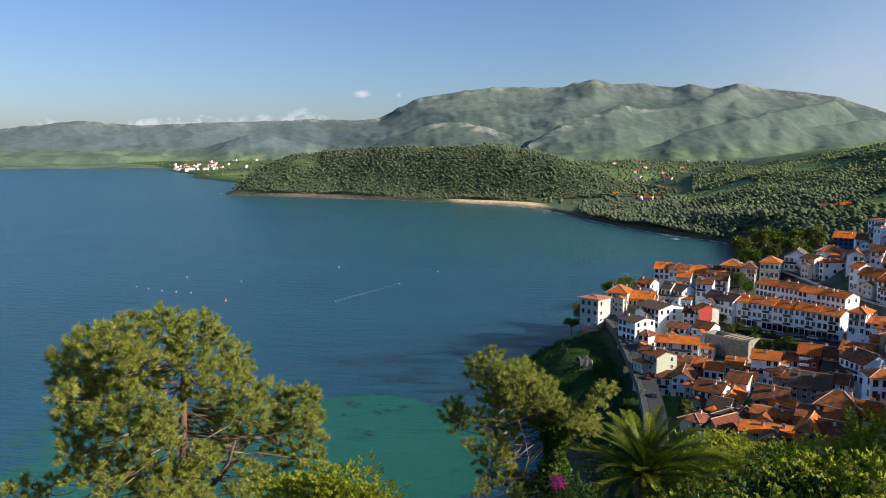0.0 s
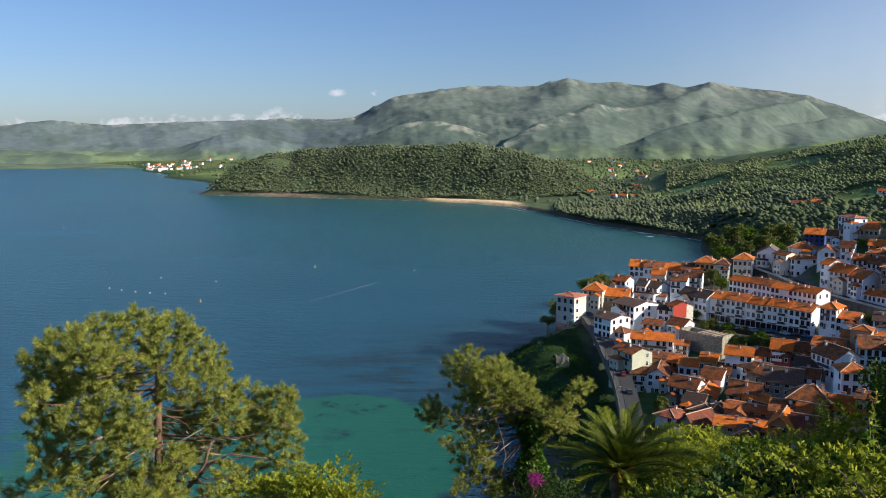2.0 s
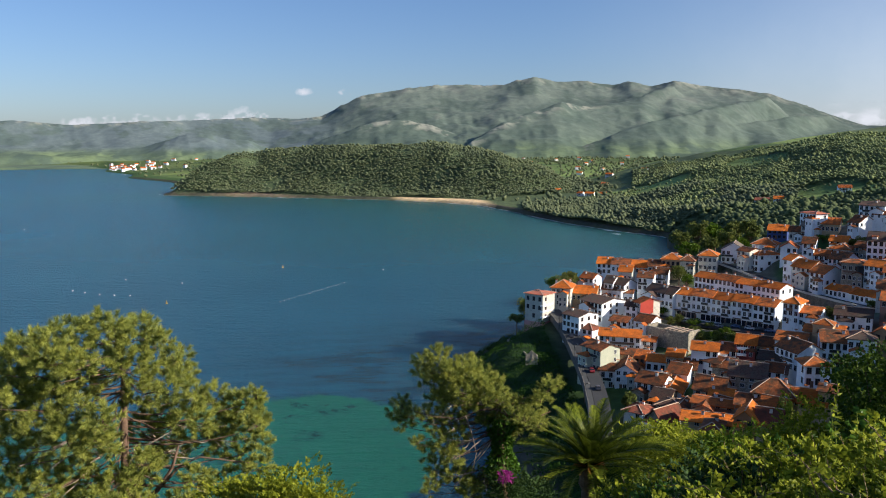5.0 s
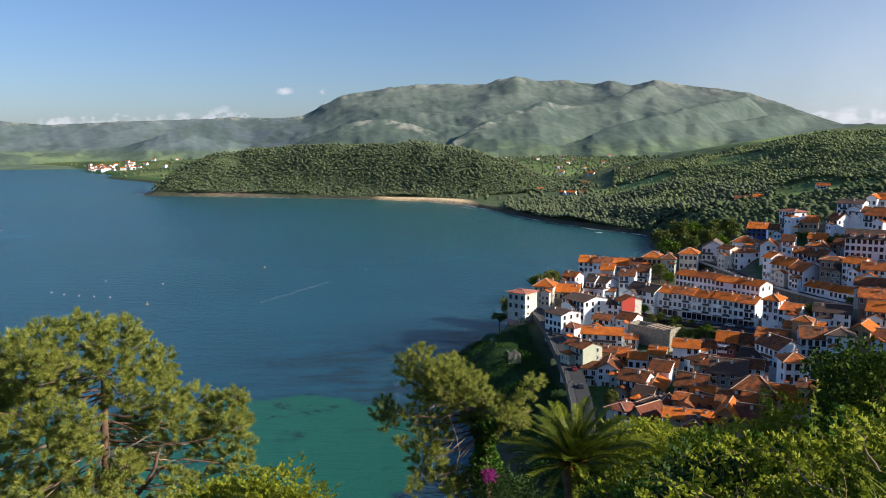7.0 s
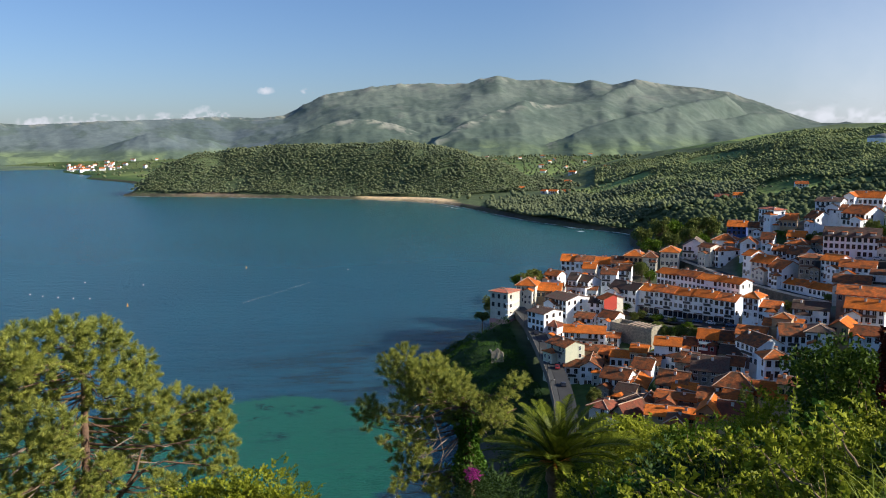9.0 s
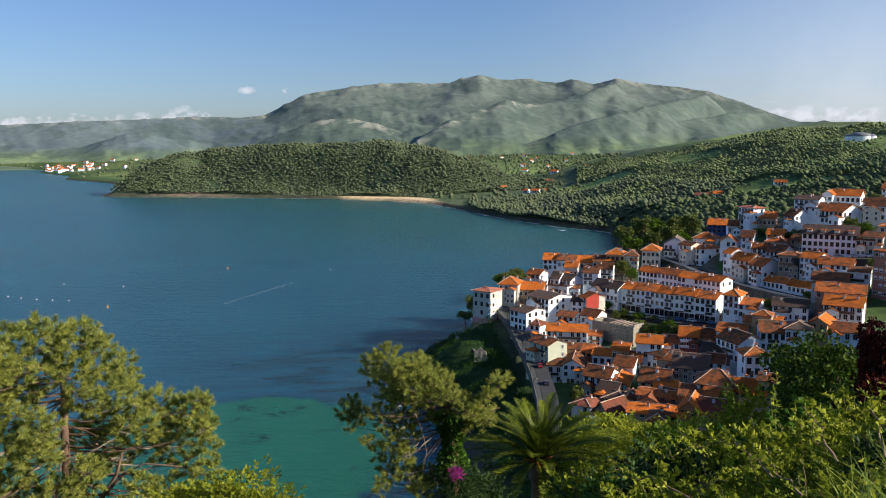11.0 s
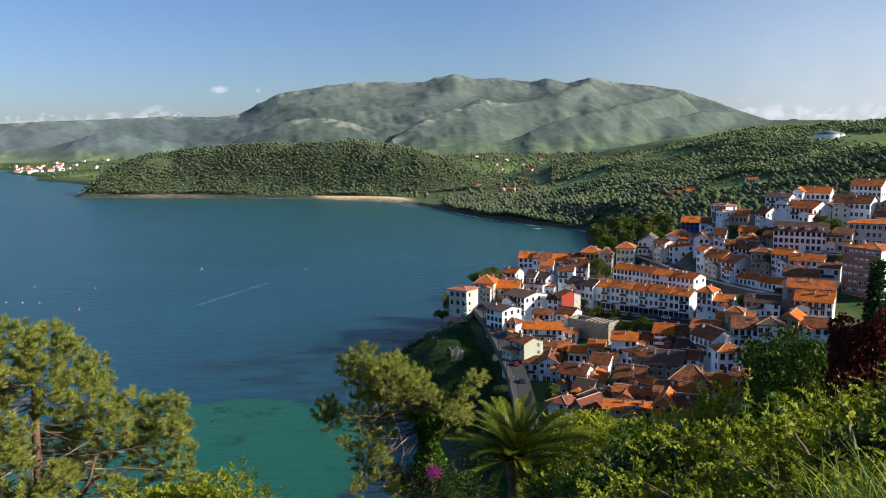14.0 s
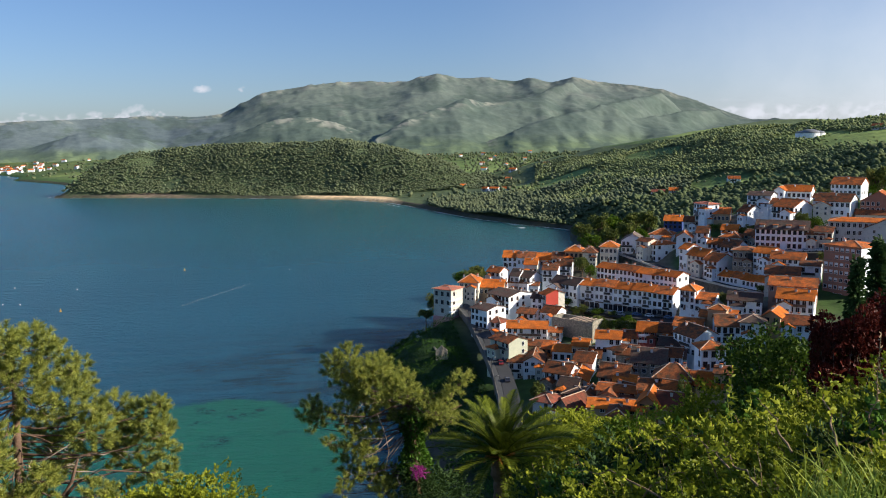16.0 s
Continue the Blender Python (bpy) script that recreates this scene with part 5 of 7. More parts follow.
for p in ((0.3, -0.6, 0.6, 0.6), (-0.9, -0.6, 0.3, 0.6), (1.9, -0.5, 0.2, 0.55), (-2.2, -0.5, 0.9, 0.6), (-0.35, -0.6, 1.6, 0.55), (2.6, -0.5, 1.0, 0.5), (0.7, -0.7, 2.2, 0.5), (-0.8, -0.8, 3.0, 0.55)):
    lobe(PINE_A, *p)
pine((-10.12, 30.36, 86.25), -18.44, PINE_A, [(0.4, 0.2, -7.4), (0.25, 0.1, -4), (0.04, 0, 0), (0.07, 0, 2.67), (0.14, 0, 4.53), (0.14, 0, 6.3), (-0.2, 0, 7.2)], [0.30, 0.25, 0.18, 0.145, 0.11, 0.08, 0.03],
     [([(0.1, 0, -2.2), (0.56, 0, -0.05), (1.17, -0.2, 0.51), (1.73, -0.3, 1.35), (2.0, -0.3, 2.2)], 0.15), ([(1.17, -0.2, 0.51), (2.0, -0.3, 1.35), (2.75, -0.4, 1.64), (4.93, -0.5, 1.07)], 0.07),
      ([(0, 0, 1.2), (-0.8, -0.5, 1.5), (-1.55, -0.7, 1.62), (-2.8, -1.0, 1.2), (-3.97, -1.2, 0.67), (-5.2, -1.3, 0.1)], 0.085), ([(0, -0.3, 2.6), (-0.9, -0.9, 2.5), (-1.6, -1.2, 2.9)], 0.045), ([(0.1, -0.3, 2.4), (0.9, -0.9, 2.6), (1.7, -1.2, 3.1)], 0.045)],
     "large spreading pine with olive green needles on the slope")
pine((5.31, 37.63, 83.05), 8.03, PINE_B, [(0.5, 0, -6.6), (0.3, 0, -2), (0.16, 0, 1.4), (0.05, 0, 3.7), (-0.3, 0, 4.9), (-1.0, 0, 5.9)], [0.36, 0.30, 0.26, 0.2, 0.13, 0.05],
     [([(0.2, -0.1, 3.7), (0.9, -0.4, 4.0), (1.6, -0.5, 3.89), (2.4, -0.5, 4.3)], 0.075), ([(0.2, -0.2, 3.2), (0.7, -0.5, 3.4), (1.02, -0.6, 3.04)], 0.045), ([(0, 0, 4.2), (-0.9, -0.5, 4.3), (-1.7, -0.7, 4.0), (-2.6, -0.8, 3.6)], 0.07),
      ([(-1.63, -0.7, 4.03), (-1.4, -0.7, 3.4), (-1.25, -0.7, 2.9), (-1.1, -0.7, 2.2), (-1.34, -0.7, 1.14)], 0.045), ([(-0.3, -0.3, 2.9), (-0.9, -0.6, 2.2), (-1.5, -0.8, 1.5), (-1.9, -0.8, 0.86), (-2.3, -0.9, 0.3)], 0.045), ([(-0.4, -0.3, 2.7), (-0.52, -0.6, 2.5), (-1.2, -0.8, 1.7)], 0.035)],
     "leaning pine with bare lower branches and an ivy-clad trunk", density=25, seed=6)


def leaf_shell(n, radius, seed, size, top=1.0, rough=0.6, low=-0.1):
    """Leaves over an uneven mound of that radius."""
    d = unit(vr.normal(size=(n * 2, 3)))
    d = d[d[:, 2] > low][:n]
    bumpy = 1 + rough * (fbm(d[:, 0] * 50 + seed * 97, (d[:, 1] + 2 * d[:, 2]) * 50, 22, seed, 3) - 0.5) * 2
    rad = radius * bumpy * (0.45 + 0.55 * vr.rand(len(d)) ** 0.5)
    P = d * rad[:, None] * [1, 1, top]
    ax = d * 0.5 + vr.normal(size=d.shape) * 0.8 + [0, 0, 0.15]
    L = size * (0.6 + 0.8 * vr.rand(len(d)))
    return P, ax, L


def bush_template(kind, leaves, radius, n, size, seed, canes=8, wide=0.62, label="", cane_len=1.25):
    """A shrub: leafy sprays that arch out of a shaded core, with gaps between them, and long canes above."""
    ob = tagged(new(kind), label, "bush")
    rnd = random.Random(seed)
    P, ax, L = leaf_shell(int(n * 0.35), radius * 0.78, seed, size * 1.1, rough=0.6, low=-0.75)
    face = vr.normal(size=P.shape)
    bm = bmesh.new()
    # sprays: leaves in two rows along a drooping twig
    per = 11
    count = int(n * 0.65 / per)
    d = unit(vr.normal(size=(count * 2, 3)) + [0, 0, 0.25])
    d = d[d[:, 2] > -0.45][:count]
    far = radius * (1 + 0.75 * (fbm(d[:, 0] * 50 + seed * 97, (d[:, 1] + 2 * d[:, 2]) * 50, 20, seed, 3) - 0.5) * 2) * (0.85 + 0.35 * vr.rand(len(d)))
    reach = size * per * 0.42
    aim = unit(d + vr.normal(size=d.shape) * 0.45 + [0, 0, 0.1])
    across = unit(np.cross(aim, [0, 0, 1.0]) + vr.normal(size=d.shape) * 0.15)
    sp, sa, sf = [], [], []
    for j in range(per):
        t = (j + 1) / per
        p = d * (far - 0.5 * reach)[:, None] + aim * reach * t + np.array([0, 0, -0.35]) * reach * t * t
        sp.append(p)
        sa.append(across * (1 if j % 2 else -1) * (0.9 if j < per - 1 else 0.1) + aim * 0.65 + vr.normal(size=d.shape) * 0.18)
        sf.append(np.cross(across, aim) * -1.0 + [0, 0, 0.5] + vr.normal(size=d.shape) * 0.3)
    P, ax, face = np.concatenate([P] + sp), np.concatenate([ax] + sa), np.concatenate([face] + sf)
    L = np.concatenate([L, size * (0.7 + 0.6 * vr.rand(len(d) * per))])
    extraP, extraA, extraL = [], [], []
    for k in range(canes):
        a, h = rnd.uniform(0, 6.28), rnd.uniform(0.5, 1.0)
        out = radius * cane_len * rnd.uniform(0.8, 1.15)
        q = Vector((math.cos(a) * out * (1.1 - 0.7 * h), math.sin(a) * out * (1.1 - 0.7 * h), out * h))
        pts = bent((0, 0, -1.0 * radius), q, 0.14 * radius, 7, 0.05 * radius, rnd)
        tube(bm, pts, [0.012 * (1.5 - 1.2 * i / 7) for i in range(8)], 4)
        for i in range(9):
            t = 0.45 + 0.55 * i / 8
            f = t * 7
            j = min(int(f), 6)
            extraP.append(pts[j].lerp(pts[j + 1], f - j))
            extraA.append((rnd.gauss(0, 1), rnd.gauss(0, 1), rnd.gauss(0.3, 0.6)))
            extraL.append(size * rnd.uniform(0.7, 1.2))
    for k in range(5):
        tube(bm, bent((rnd.uniform(-0.2, 0.2), rnd.uniform(-0.2, 0.2), -3.2 * radius), (rnd.uniform(-0.5, 0.5) * radius, rnd.uniform(-0.5, 0.5) * radius, 0.2 * radius), 0, 5, 0.1, rnd), [0.03, 0.028, 0.025, 0.02, 0.015, 0.01], 5)
    if canes:
        tagged(part("canework", bm, CANE, ob, "thin arching brown canes"), kind="stuff")
        P, ax, L = np.concatenate([P, np.array(extraP)]), np.concatenate([ax, np.array(extraA)]), np.concatenate([L, np.array(extraL)])
        face = np.concatenate([face, vr.normal(size=(len(extraP), 3)) + [0, 0, 0.6]])
    else:
        tagged(part("stems", bm, CANE, ob), kind="stuff")
    V, Fc = leaf_arrays(P, ax, L, L * wide, face=face)
    link_mesh("leaves", mesh_np("leaves", V, Fc), leaves, ob)
    return ob


def stand(x, y):
    return float(height(np.array([x]), np.array([y]))[0])


_used = set()


def plant(template, x, y, top, size=1.0, spin=None, base_radius=1.5):
    """Sets a shrub on the slope so that its top stands at that height."""
    m = pose(x, y, top - base_radius * size * 0.98, 0, 0, rng.uniform(0, 360) if spin is None else spin) @ Matrix.Scale(size, 4)
    if template.name not in _used:
        _used.add(template.name)
        template.matrix_world = m
        return template
    c = copy_thing(template, Matrix.Identity(4))
    c.matrix_basis = m
    return c


def leafy_tree(kind, leaves, h, radius, clumps, per, size, seed, label, low=0.35):
    """A broadleaf tree: trunk, limbs, and clumps of leaves with gaps between them."""
    rnd = random.Random(seed)
    ob = tagged(new(kind), label, "tree")
    bm = bmesh.new()
    tube(bm, bent((0, 0, -6.0), (0, 0, h * 0.7), 0, 5, 0.15, rnd), [radius * 0.07 * (1.3 - 0.16 * k) for k in range(6)], 7)
    part("trunk", bm, BARK, ob, smooth=True)
    bm = bmesh.new()
    P, A, L = [], [], []
    for c in range(clumps):
        d = Vector((rnd.gauss(0, 1), rnd.gauss(0, 1), rnd.gauss(0.3, 0.8))).normalized()
        k = rnd.uniform(0.45, 0.95)
        mid = Vector((d.x * radius * k, d.y * radius * k, h * (low + (1 - low) * 0.5) + d.z * h * (1 - low) * 0.5 * k))
        tube(bm, bent((0, 0, h * low * rnd.uniform(0.7, 1.2)), mid, 0.1, 3, 0.1, rnd), [radius * 0.03, radius * 0.02, radius * 0.014, radius * 0.006], 4)
        r = radius * rnd.uniform(0.22, 0.36)
        p, a, l = leaf_shell(per, r, seed * 50 + c, size, 0.85, 0.3, -0.7)
        P.append(p + np.array(mid)), A.append(a), L.append(l)
    tagged(part("branchwork", bm, BARK, ob, "thin forking brown branches", smooth=True), kind="stuff")
    P, A, L = np.concatenate(P), np.concatenate(A), np.concatenate(L)
    V, Fc = leaf_arrays(P, A, L, L * 0.7)
    link_mesh("crown", mesh_np("crown", V, Fc), leaves, ob)
    return ob


def put_tree(template, x, y, size, squash=1.0, z=None):
    m = pose(x, y, stand(x, y) if z is None else z, 0, 0, rng.uniform(0, 360)) @ Matrix.Diagonal((size, size, size * squash, 1))
    if template.name not in _used:
        _used.add(template.name)
        template.matrix_world = m
        return template
    c = copy_thing(template, Matrix.Identity(4))
    c.matrix_basis = m
    return c


# ---- far woods: one body of many crowns ----
def crown_templates(n, lumps, slim=False):
    """Tree crowns heaped up from rough lumps, with an uneven outline."""
    bm = bmesh.new()
    bmesh.ops.create_icosphere(bm, subdivisions=1, radius=1.0)
    ball = np.array([v.co[:] for v in bm.verts])
    tri = np.array([[v.index for v in f.verts] for f in bm.faces])
    bm.free()
    if slim:
        ball = np.array([[1, 0, 0], [0, 1, 0], [-1, 0, 0], [0, -1, 0], [0, 0, 1.2], [0, 0, -0.8]], float)
        tri = np.array([[0, 1, 4], [1, 2, 4], [2, 3, 4], [3, 0, 4], [1, 0, 5], [2, 1, 5], [3, 2, 5], [0, 3, 5]])
    out = []
    for k in range(n):
        V, Fc = [], []
        for j in range(lumps):
            a, up = 6.283 * (j / max(lumps - 1, 1) + 0.1 * vr.rand()), 0.45 + 0.55 * vr.rand()
            mid = np.array([0, 0, 1.25]) if j == 0 else np.array([0.52 * math.cos(a), 0.52 * math.sin(a), up])
            r = (0.62 if j == 0 else 0.42 + 0.26 * vr.rand()) * (1.25 if lumps < 3 else 1)
            V.append(mid + ball * (r * (0.78 + 0.44 * vr.rand(len(ball))))[:, None])
            Fc.append(tri + len(ball) * j)
        out.append((np.concatenate(V), np.concatenate(Fc)))
    return out


def woods(name, x, y, z, size, tall, label, lumps=4, material=None, slim=False):
    temps = crown_templates(8, lumps, slim)
    pick = vr.randint(0, 8, len(x))
    a = vr.rand(len(x)) * 6.28
    Vs, Fs, off = [], [], 0
    for k, (V, Fc) in enumerate(temps):
        m = pick == k
        c, s = np.cos(a[m])[:, None], np.sin(a[m])[:, None]
        sc, tl = size[m][:, None], tall[m][:, None]
        px = (V[None, :, 0] * c - V[None, :, 1] * s) * sc + x[m][:, None]
        py = (V[None, :, 0] * s + V[None, :, 1] * c) * sc + y[m][:, None]
        pz = V[None, :, 2] * sc * tl + z[m][:, None]
        Vs.append(np.stack([px, py, pz], 2).reshape(-1, 3))
        Fs.append((Fc[None] + (np.arange(m.sum()) * len(V))[:, None, None] + off).reshape(-1, 3))
        off += m.sum() * len(V)
    ob = link_mesh(name, mesh_np(name, np.concatenate(Vs), np.concatenate(Fs)), material or FAR_WOOD, smooth=True)
    return tagged(ob, label, "woods", kind="stuff")


def jitter_grid(x0, x1, y0, y1, pitch):
    gx_, gy_ = np.meshgrid(np.arange(x0, x1, pitch), np.arange(y0, y1, pitch))
    x, y = gx_.ravel(), gy_.ravel()
    return x + (vr.rand(len(x)) - 0.5) * pitch * 1.3, y + (vr.rand(len(x)) - 0.5) * pitch * 1.3


x, y = jitter_grid(-480, 400, 1400, 1700, 3.7)
d, z = inland(x, y), height(x, y)
m = (d > np.interp(x, [-300, -200, 0, 30, 150, 200], [9, 14, 7, 18, 44, 30]) + 5 * vr.rand(len(x))) & (z > 3) & (vr.rand(len(x)) < 0.96)
stature = fbm(x, y, 45, 44)
woods("headland_woods", x[m], y[m], z[m] + 1.0 + 15 * (stature[m] - 0.45), (2.6 + 2.2 * vr.rand(len(x)) ** 4)[m], (0.30 + 0.45 * vr.rand(len(x)) ** 3)[m], "dense dark green wood covering the headland", 1)

x, y = jitter_grid(120, 1150, 520, 1650, 2.7)
r, az = np.hypot(x, y), np.degrees(np.arctan2(x, y))
m = (r > 560) & (r < np.interp(az, [10, 18, 26, 46], [1650, 1600, 1400, 1330])) & (az > 9.5) & (az < 45)
x, y, r, az = x[m], y[m], r[m], az[m]
d, z = inland(x, y), height(x, y)
m = (d > 3) & ((az > 17) | (d < 40 + 22 * np.maximum(az - 9, 0))) & ((vr.rand(len(x)) < forest_mask(x, y) * 0.97) | (vr.rand(len(x)) < 0.03)) & (z > 1.5)
stature = fbm(x, y, 60, 45)
size = 2.6 + 2.2 * vr.rand(len(x)) ** 4 + 1.2 * (stature - 0.42) + 0.8 * (1 - step(60, 260, d))
tall = 0.30 + 0.42 * vr.rand(len(x)) ** 3
z = z + 1.2 + 13 * np.maximum(stature - 0.45, -0.1)
# crowns near the shore take the darker foliage, for the slope's shade
shore_dark = d < 90 + 260 * (stature - 0.3)
k = m & (r > 930) & shore_dark
woods("shore_woods", x[k], y[k], z[k], size[k] * 0.85, tall[k] * 1.3, "woods along the rocky shore, toned darker for shade", 1, FAR_WOOD, True)
k = m & (r > 930) & ~shore_dark
woods("hillside_woods", x[k], y[k], z[k], size[k] * 0.78, tall[k] * 1.25, "mixed green woods on the long hill behind the town", 1, HILL_WOOD, True)
k = m & (r <= 930) & (vr.rand(len(x)) < 0.31)
woods("lower_hillside_woods", x[k], y[k], z[k], size[k] * 1.05, tall[k] * 1.4, "mixed green trees and hedges above the town", 3, NEAR_WOOD)

x, y = jitter_grid(-200, 1300, 1250, 3600, 17)
r, az = np.hypot(x, y), np.degrees(np.arctan2(x, y))
hedge = np.abs(np.mod(x / 95 + 0.3 * fbm(x, y, 90, 51), 1) - 0.5) > 0.40
hedge |= np.abs(np.mod((y + 0.4 * x) / 130 + 0.3 * fbm(x, y, 90, 51), 1) - 0.5) > 0.42
m = (az > 5) & (az < 20) & (inland(x, y) > 50) & (vr.rand(len(x)) < np.where(hedge, 0.75, 0.10))
woods("valley_hedges", x[m], y[m], height(x[m], y[m]), 2.8 + 2.6 * vr.rand(m.sum()), 0.7 + 0.4 * vr.rand(m.sum()), "hedges and small woods between green fields", 2)

x, y = jitter_grid(-2600, -400, 2200, 4200, 34)
r, az = np.hypot(x, y), np.degrees(np.arctan2(x, y))
m = (inland(x, y) > 20) & (r < 4250) & (az < -10) & (az > -37) & (vr.rand(len(x)) < np.where((az > -19) & (r < 3300), 0.4, 0.2))
woods("coastal_plain_trees", x[m], y[m], height(x[m], y[m]), 3.5 + 4 * vr.rand(m.sum()) ** 2, 0.45 + 0.3 * vr.rand(m.sum()), "distant trees and hedges on the coastal plain", 2)

# trees along the added spur, to break up the shadow it throws
q, p = vr.uniform(178, 303, 420), vr.uniform(118, 182, 420)
x, y = 0.927 * p + 0.375 * q, -0.375 * p + 0.927 * q
m = np.degrees(np.arctan2(x, y)) > 43
woods("spur_trees", x[m], y[m], height(x[m], y[m]), 2.0 + 2.0 * vr.rand(m.sum()), 0.9 + 0.6 * vr.rand(m.sum()), "unseen trees on the spur added to shade the town", 5, NEAR_WOOD)

# low scrub on the green slope under the road
n = 110000
x, y = vr.uniform(-5, 85, n), vr.uniform(185, 425, n)
d = inland(x, y)
m = (d > 1) & (x < 64 + 0.05 * (y - 240)) & (x < 74) & (vr.rand(n) < 0.35 + 0.65 * step(0.4, 0.6, fbm(x, y, 9, 15)))
x, y = x[m], y[m]
lift = 3.6 * step(0.42, 0.75, fbm(x, y, 8, 16)) * vr.rand(len(x)) ** 0.4
V, Fc = leaf_arrays(np.c_[x, y, height(x, y) + lift - 0.15], vr.normal(size=(len(x), 3)) + [0, 0, 0.6], 0.5 + 0.5 * vr.rand(len(x)), 0.4)
tagged(link_mesh("slope_scrub", mesh_np("slope_scrub", V, Fc), LEAF_SLOPE), "low green scrub on the slope above the sea, darkened for shade", "scrub", kind="stuff")

# ---- terraces, church, roads and walls ----
def row_of_houses(x, y, z, yaw, total, units, d, h, storeys, cols, rise, wall, tile, special="", climb=0.0):
    """Houses wall to wall in one line, each with its own roof step."""
    w = total / units
    a = radians(yaw)
    for k in range(units):
        s = (k + 0.5) * w - total / 2
        house(x + s * math.cos(a), y + s * math.sin(a), z + climb * (k - (units - 1) / 2), yaw, w - 0.05, d, h + (0.3 if k % 2 else 0), storeys, cols, 'g', rise, wall, (tile, "brownorange", tile)[k % 3], special)


row_of_houses(142.6, 333.7, 23.0, -48.3, 46.1, 5, 9.5, 10.2, 3, 4, 1.9, "white", "orange", "balcony")
row_of_houses(154.6, 348.0, 32.0, -60.0, 44.5, 4, 8.5, 6.0, 2, 5, 1.6, "white", "orange", "row")
row_of_houses(194.0, 323.6, 33.6, -72, 27.0, 4, 7.0, 3.6, 1, 3, 1.6, "white", "orange", "row")

# church: nave and square bell tower
tower = tagged(new("church_tower"), "square stone bell tower with a low tiled pyramid roof", "tower")
tower.matrix_world = pose(147.4, 261.3, 28.7, 0, 0, -38)
bm = bmesh.new()
box(bm, -3.1, 3.1, 0, 6.2, -6, 9.6)
box(bm, -3.3, 3.3, -0.2, 6.4, 5.6, 5.9)
box(bm, -3.35, 3.35, -0.25, 6.45, 9.2, 9.6)
part("wall", bm, WALLS["ochre"], tower)
rf, caps = roof_mesh(6.2, 6.2, 9.6, 'h', 1.6, 0.35)
rp = part("roof", rf, TILES["brownorange"], tower)
for p, q in caps:
    bm = bmesh.new()
    beam(bm, p, q, 0.12)
    part("ridge_cap", bm, RIDGE, rp)
# dark panels stand for the shade inside the bell openings
for dx, zz in ((-0.9, 6.6), (0.9, 6.6), (-0.9, 2.5)):
    bm = bmesh.new()
    box(bm, -0.55, 0.55, -0.06, 0.02, 0, 1.2)
    r = bmesh.ops.create_circle(bm, cap_ends=True, segments=14, radius=0.55, matrix=Matrix.Translation((0, -0.05, 1.2)) @ Matrix.Rotation(radians(90), 4, 'X'))
    o = part("bell_opening_panel", bm, PANE, tower, "dark arched panel standing for a shaded opening")
    o.matrix_local = pose(dx, -0.02, zz)

# extra roofs crowded between the larger houses
house(102.6, 278.7, 19.4, -30, 6.0, 8.0, 4.3, 1, 3, 'g', 1.5, 'ochre', 'orange')
house(97.9, 262.6, 17.8, -35, 6.8, 9.0, 4.5, 1, 3, 'g', 2.0, 'white', 'brown')
house(103.5, 266.4, 17.8, -31, 4.5, 8.0, 4.8, 2, 2, 'g', 2.2, 'stone', 'brown')
house(113.2, 261.0, 19.8, -33, 7.1, 9.0, 4.5, 1, 3, 'g', 2.0, 'stone', 'brown')
house(120.6, 275.1, 23.5, -29, 5.9, 8.0, 3.0, 1, 3, 'g', 1.6, 'white', 'brown')
house(128.8, 260.6, 22.6, -34, 7.1, 9.0, 4.1, 1, 3, 'g', 1.7, 'stone', 'dark')
house(145.2, 264.4, 30.4, -37, 4.9, 8.0, 5.2, 1, 2, 'g', 1.2, 'ochre', 'brownorange')
house(155.2, 265.7, 30.6, -35, 4.5, 8.0, 4.2, 1, 2, 'g', 1.2, 'white', 'orange')
house(88.4, 291.5, 15.0, -32, 5.6, 8.0, 6.3, 2, 2, 'g', 1.1, 'ochre', 'brown')
house(89.9, 256.7, 18.1, -29, 4.9, 8.0, 3.4, 1, 2, 'g', 1.2, 'ochre', 'brown')
house(119.1, 206.9, 27.8, -35, 4.5, 8.0, 4.7, 1, 2, 'g', 0.9, 'ochre', 'brown')
house(134.5, 390.0, 29.1, -29, 7.3, 8.0, 6.4, 2, 3, 'g', 2.2, 'white', 'brown')
house(120.5, 401.6, 29.0, -27, 6.6, 8.0, 6.0, 1, 3, 'g', 2.2, 'cream', 'orange')
house(106.3, 379.6, 24.2, -26, 7.1, 8.0, 5.7, 1, 3, 'g', 2.1, 'white', 'brown')
house(105.9, 342.9, 23.4, -32, 5.2, 8.0, 5.7, 2, 2, 'g', 1.7, 'white', 'dark')
house(97.7, 333.0, 19.6, -36, 7.8, 8.0, 5.0, 2, 3, 'g', 1.3, 'white', 'brown')
house(96.3, 364.4, 23.4, -45, 7.1, 8.0, 4.1, 1, 3, 'g', 1.4, 'cream', 'brown')
house(220.0, 345.5, 52.3, -40, 8.1, 8.0, 5.4, 1, 4, 'g', 1.7, 'ochre', 'brown')
house(193.2, 283.6, 38.0, -42, 5.6, 8.0, 3.4, 1, 2, 'g', 1.1, 'white', 'orange')
house(211.9, 406.8, 49.2, -36, 6.8, 8.0, 4.9, 1, 3, 'g', 2.0, 'cream', 'brown')
house(155.9, 249.1, 28.0, -40, 4.5, 7.0, 4.4, 1, 2, 'g', 0.8, 'ochre', 'brown')
house(232.5, 323.1, 49.4, -44, 7.7, 8.0, 7.7, 2, 3, 'g', 1.5, 'cream', 'brown')
house(270.6, 341.6, 57.6, -43, 13.5, 9.0, 4.3, 1, 6, 'g', 1.7, 'cream', 'brown')
house(239.2, 377.2, 60.2, -42, 7.9, 8.0, 5.2, 1, 3, 'g', 2.0, 'white', 'brown')
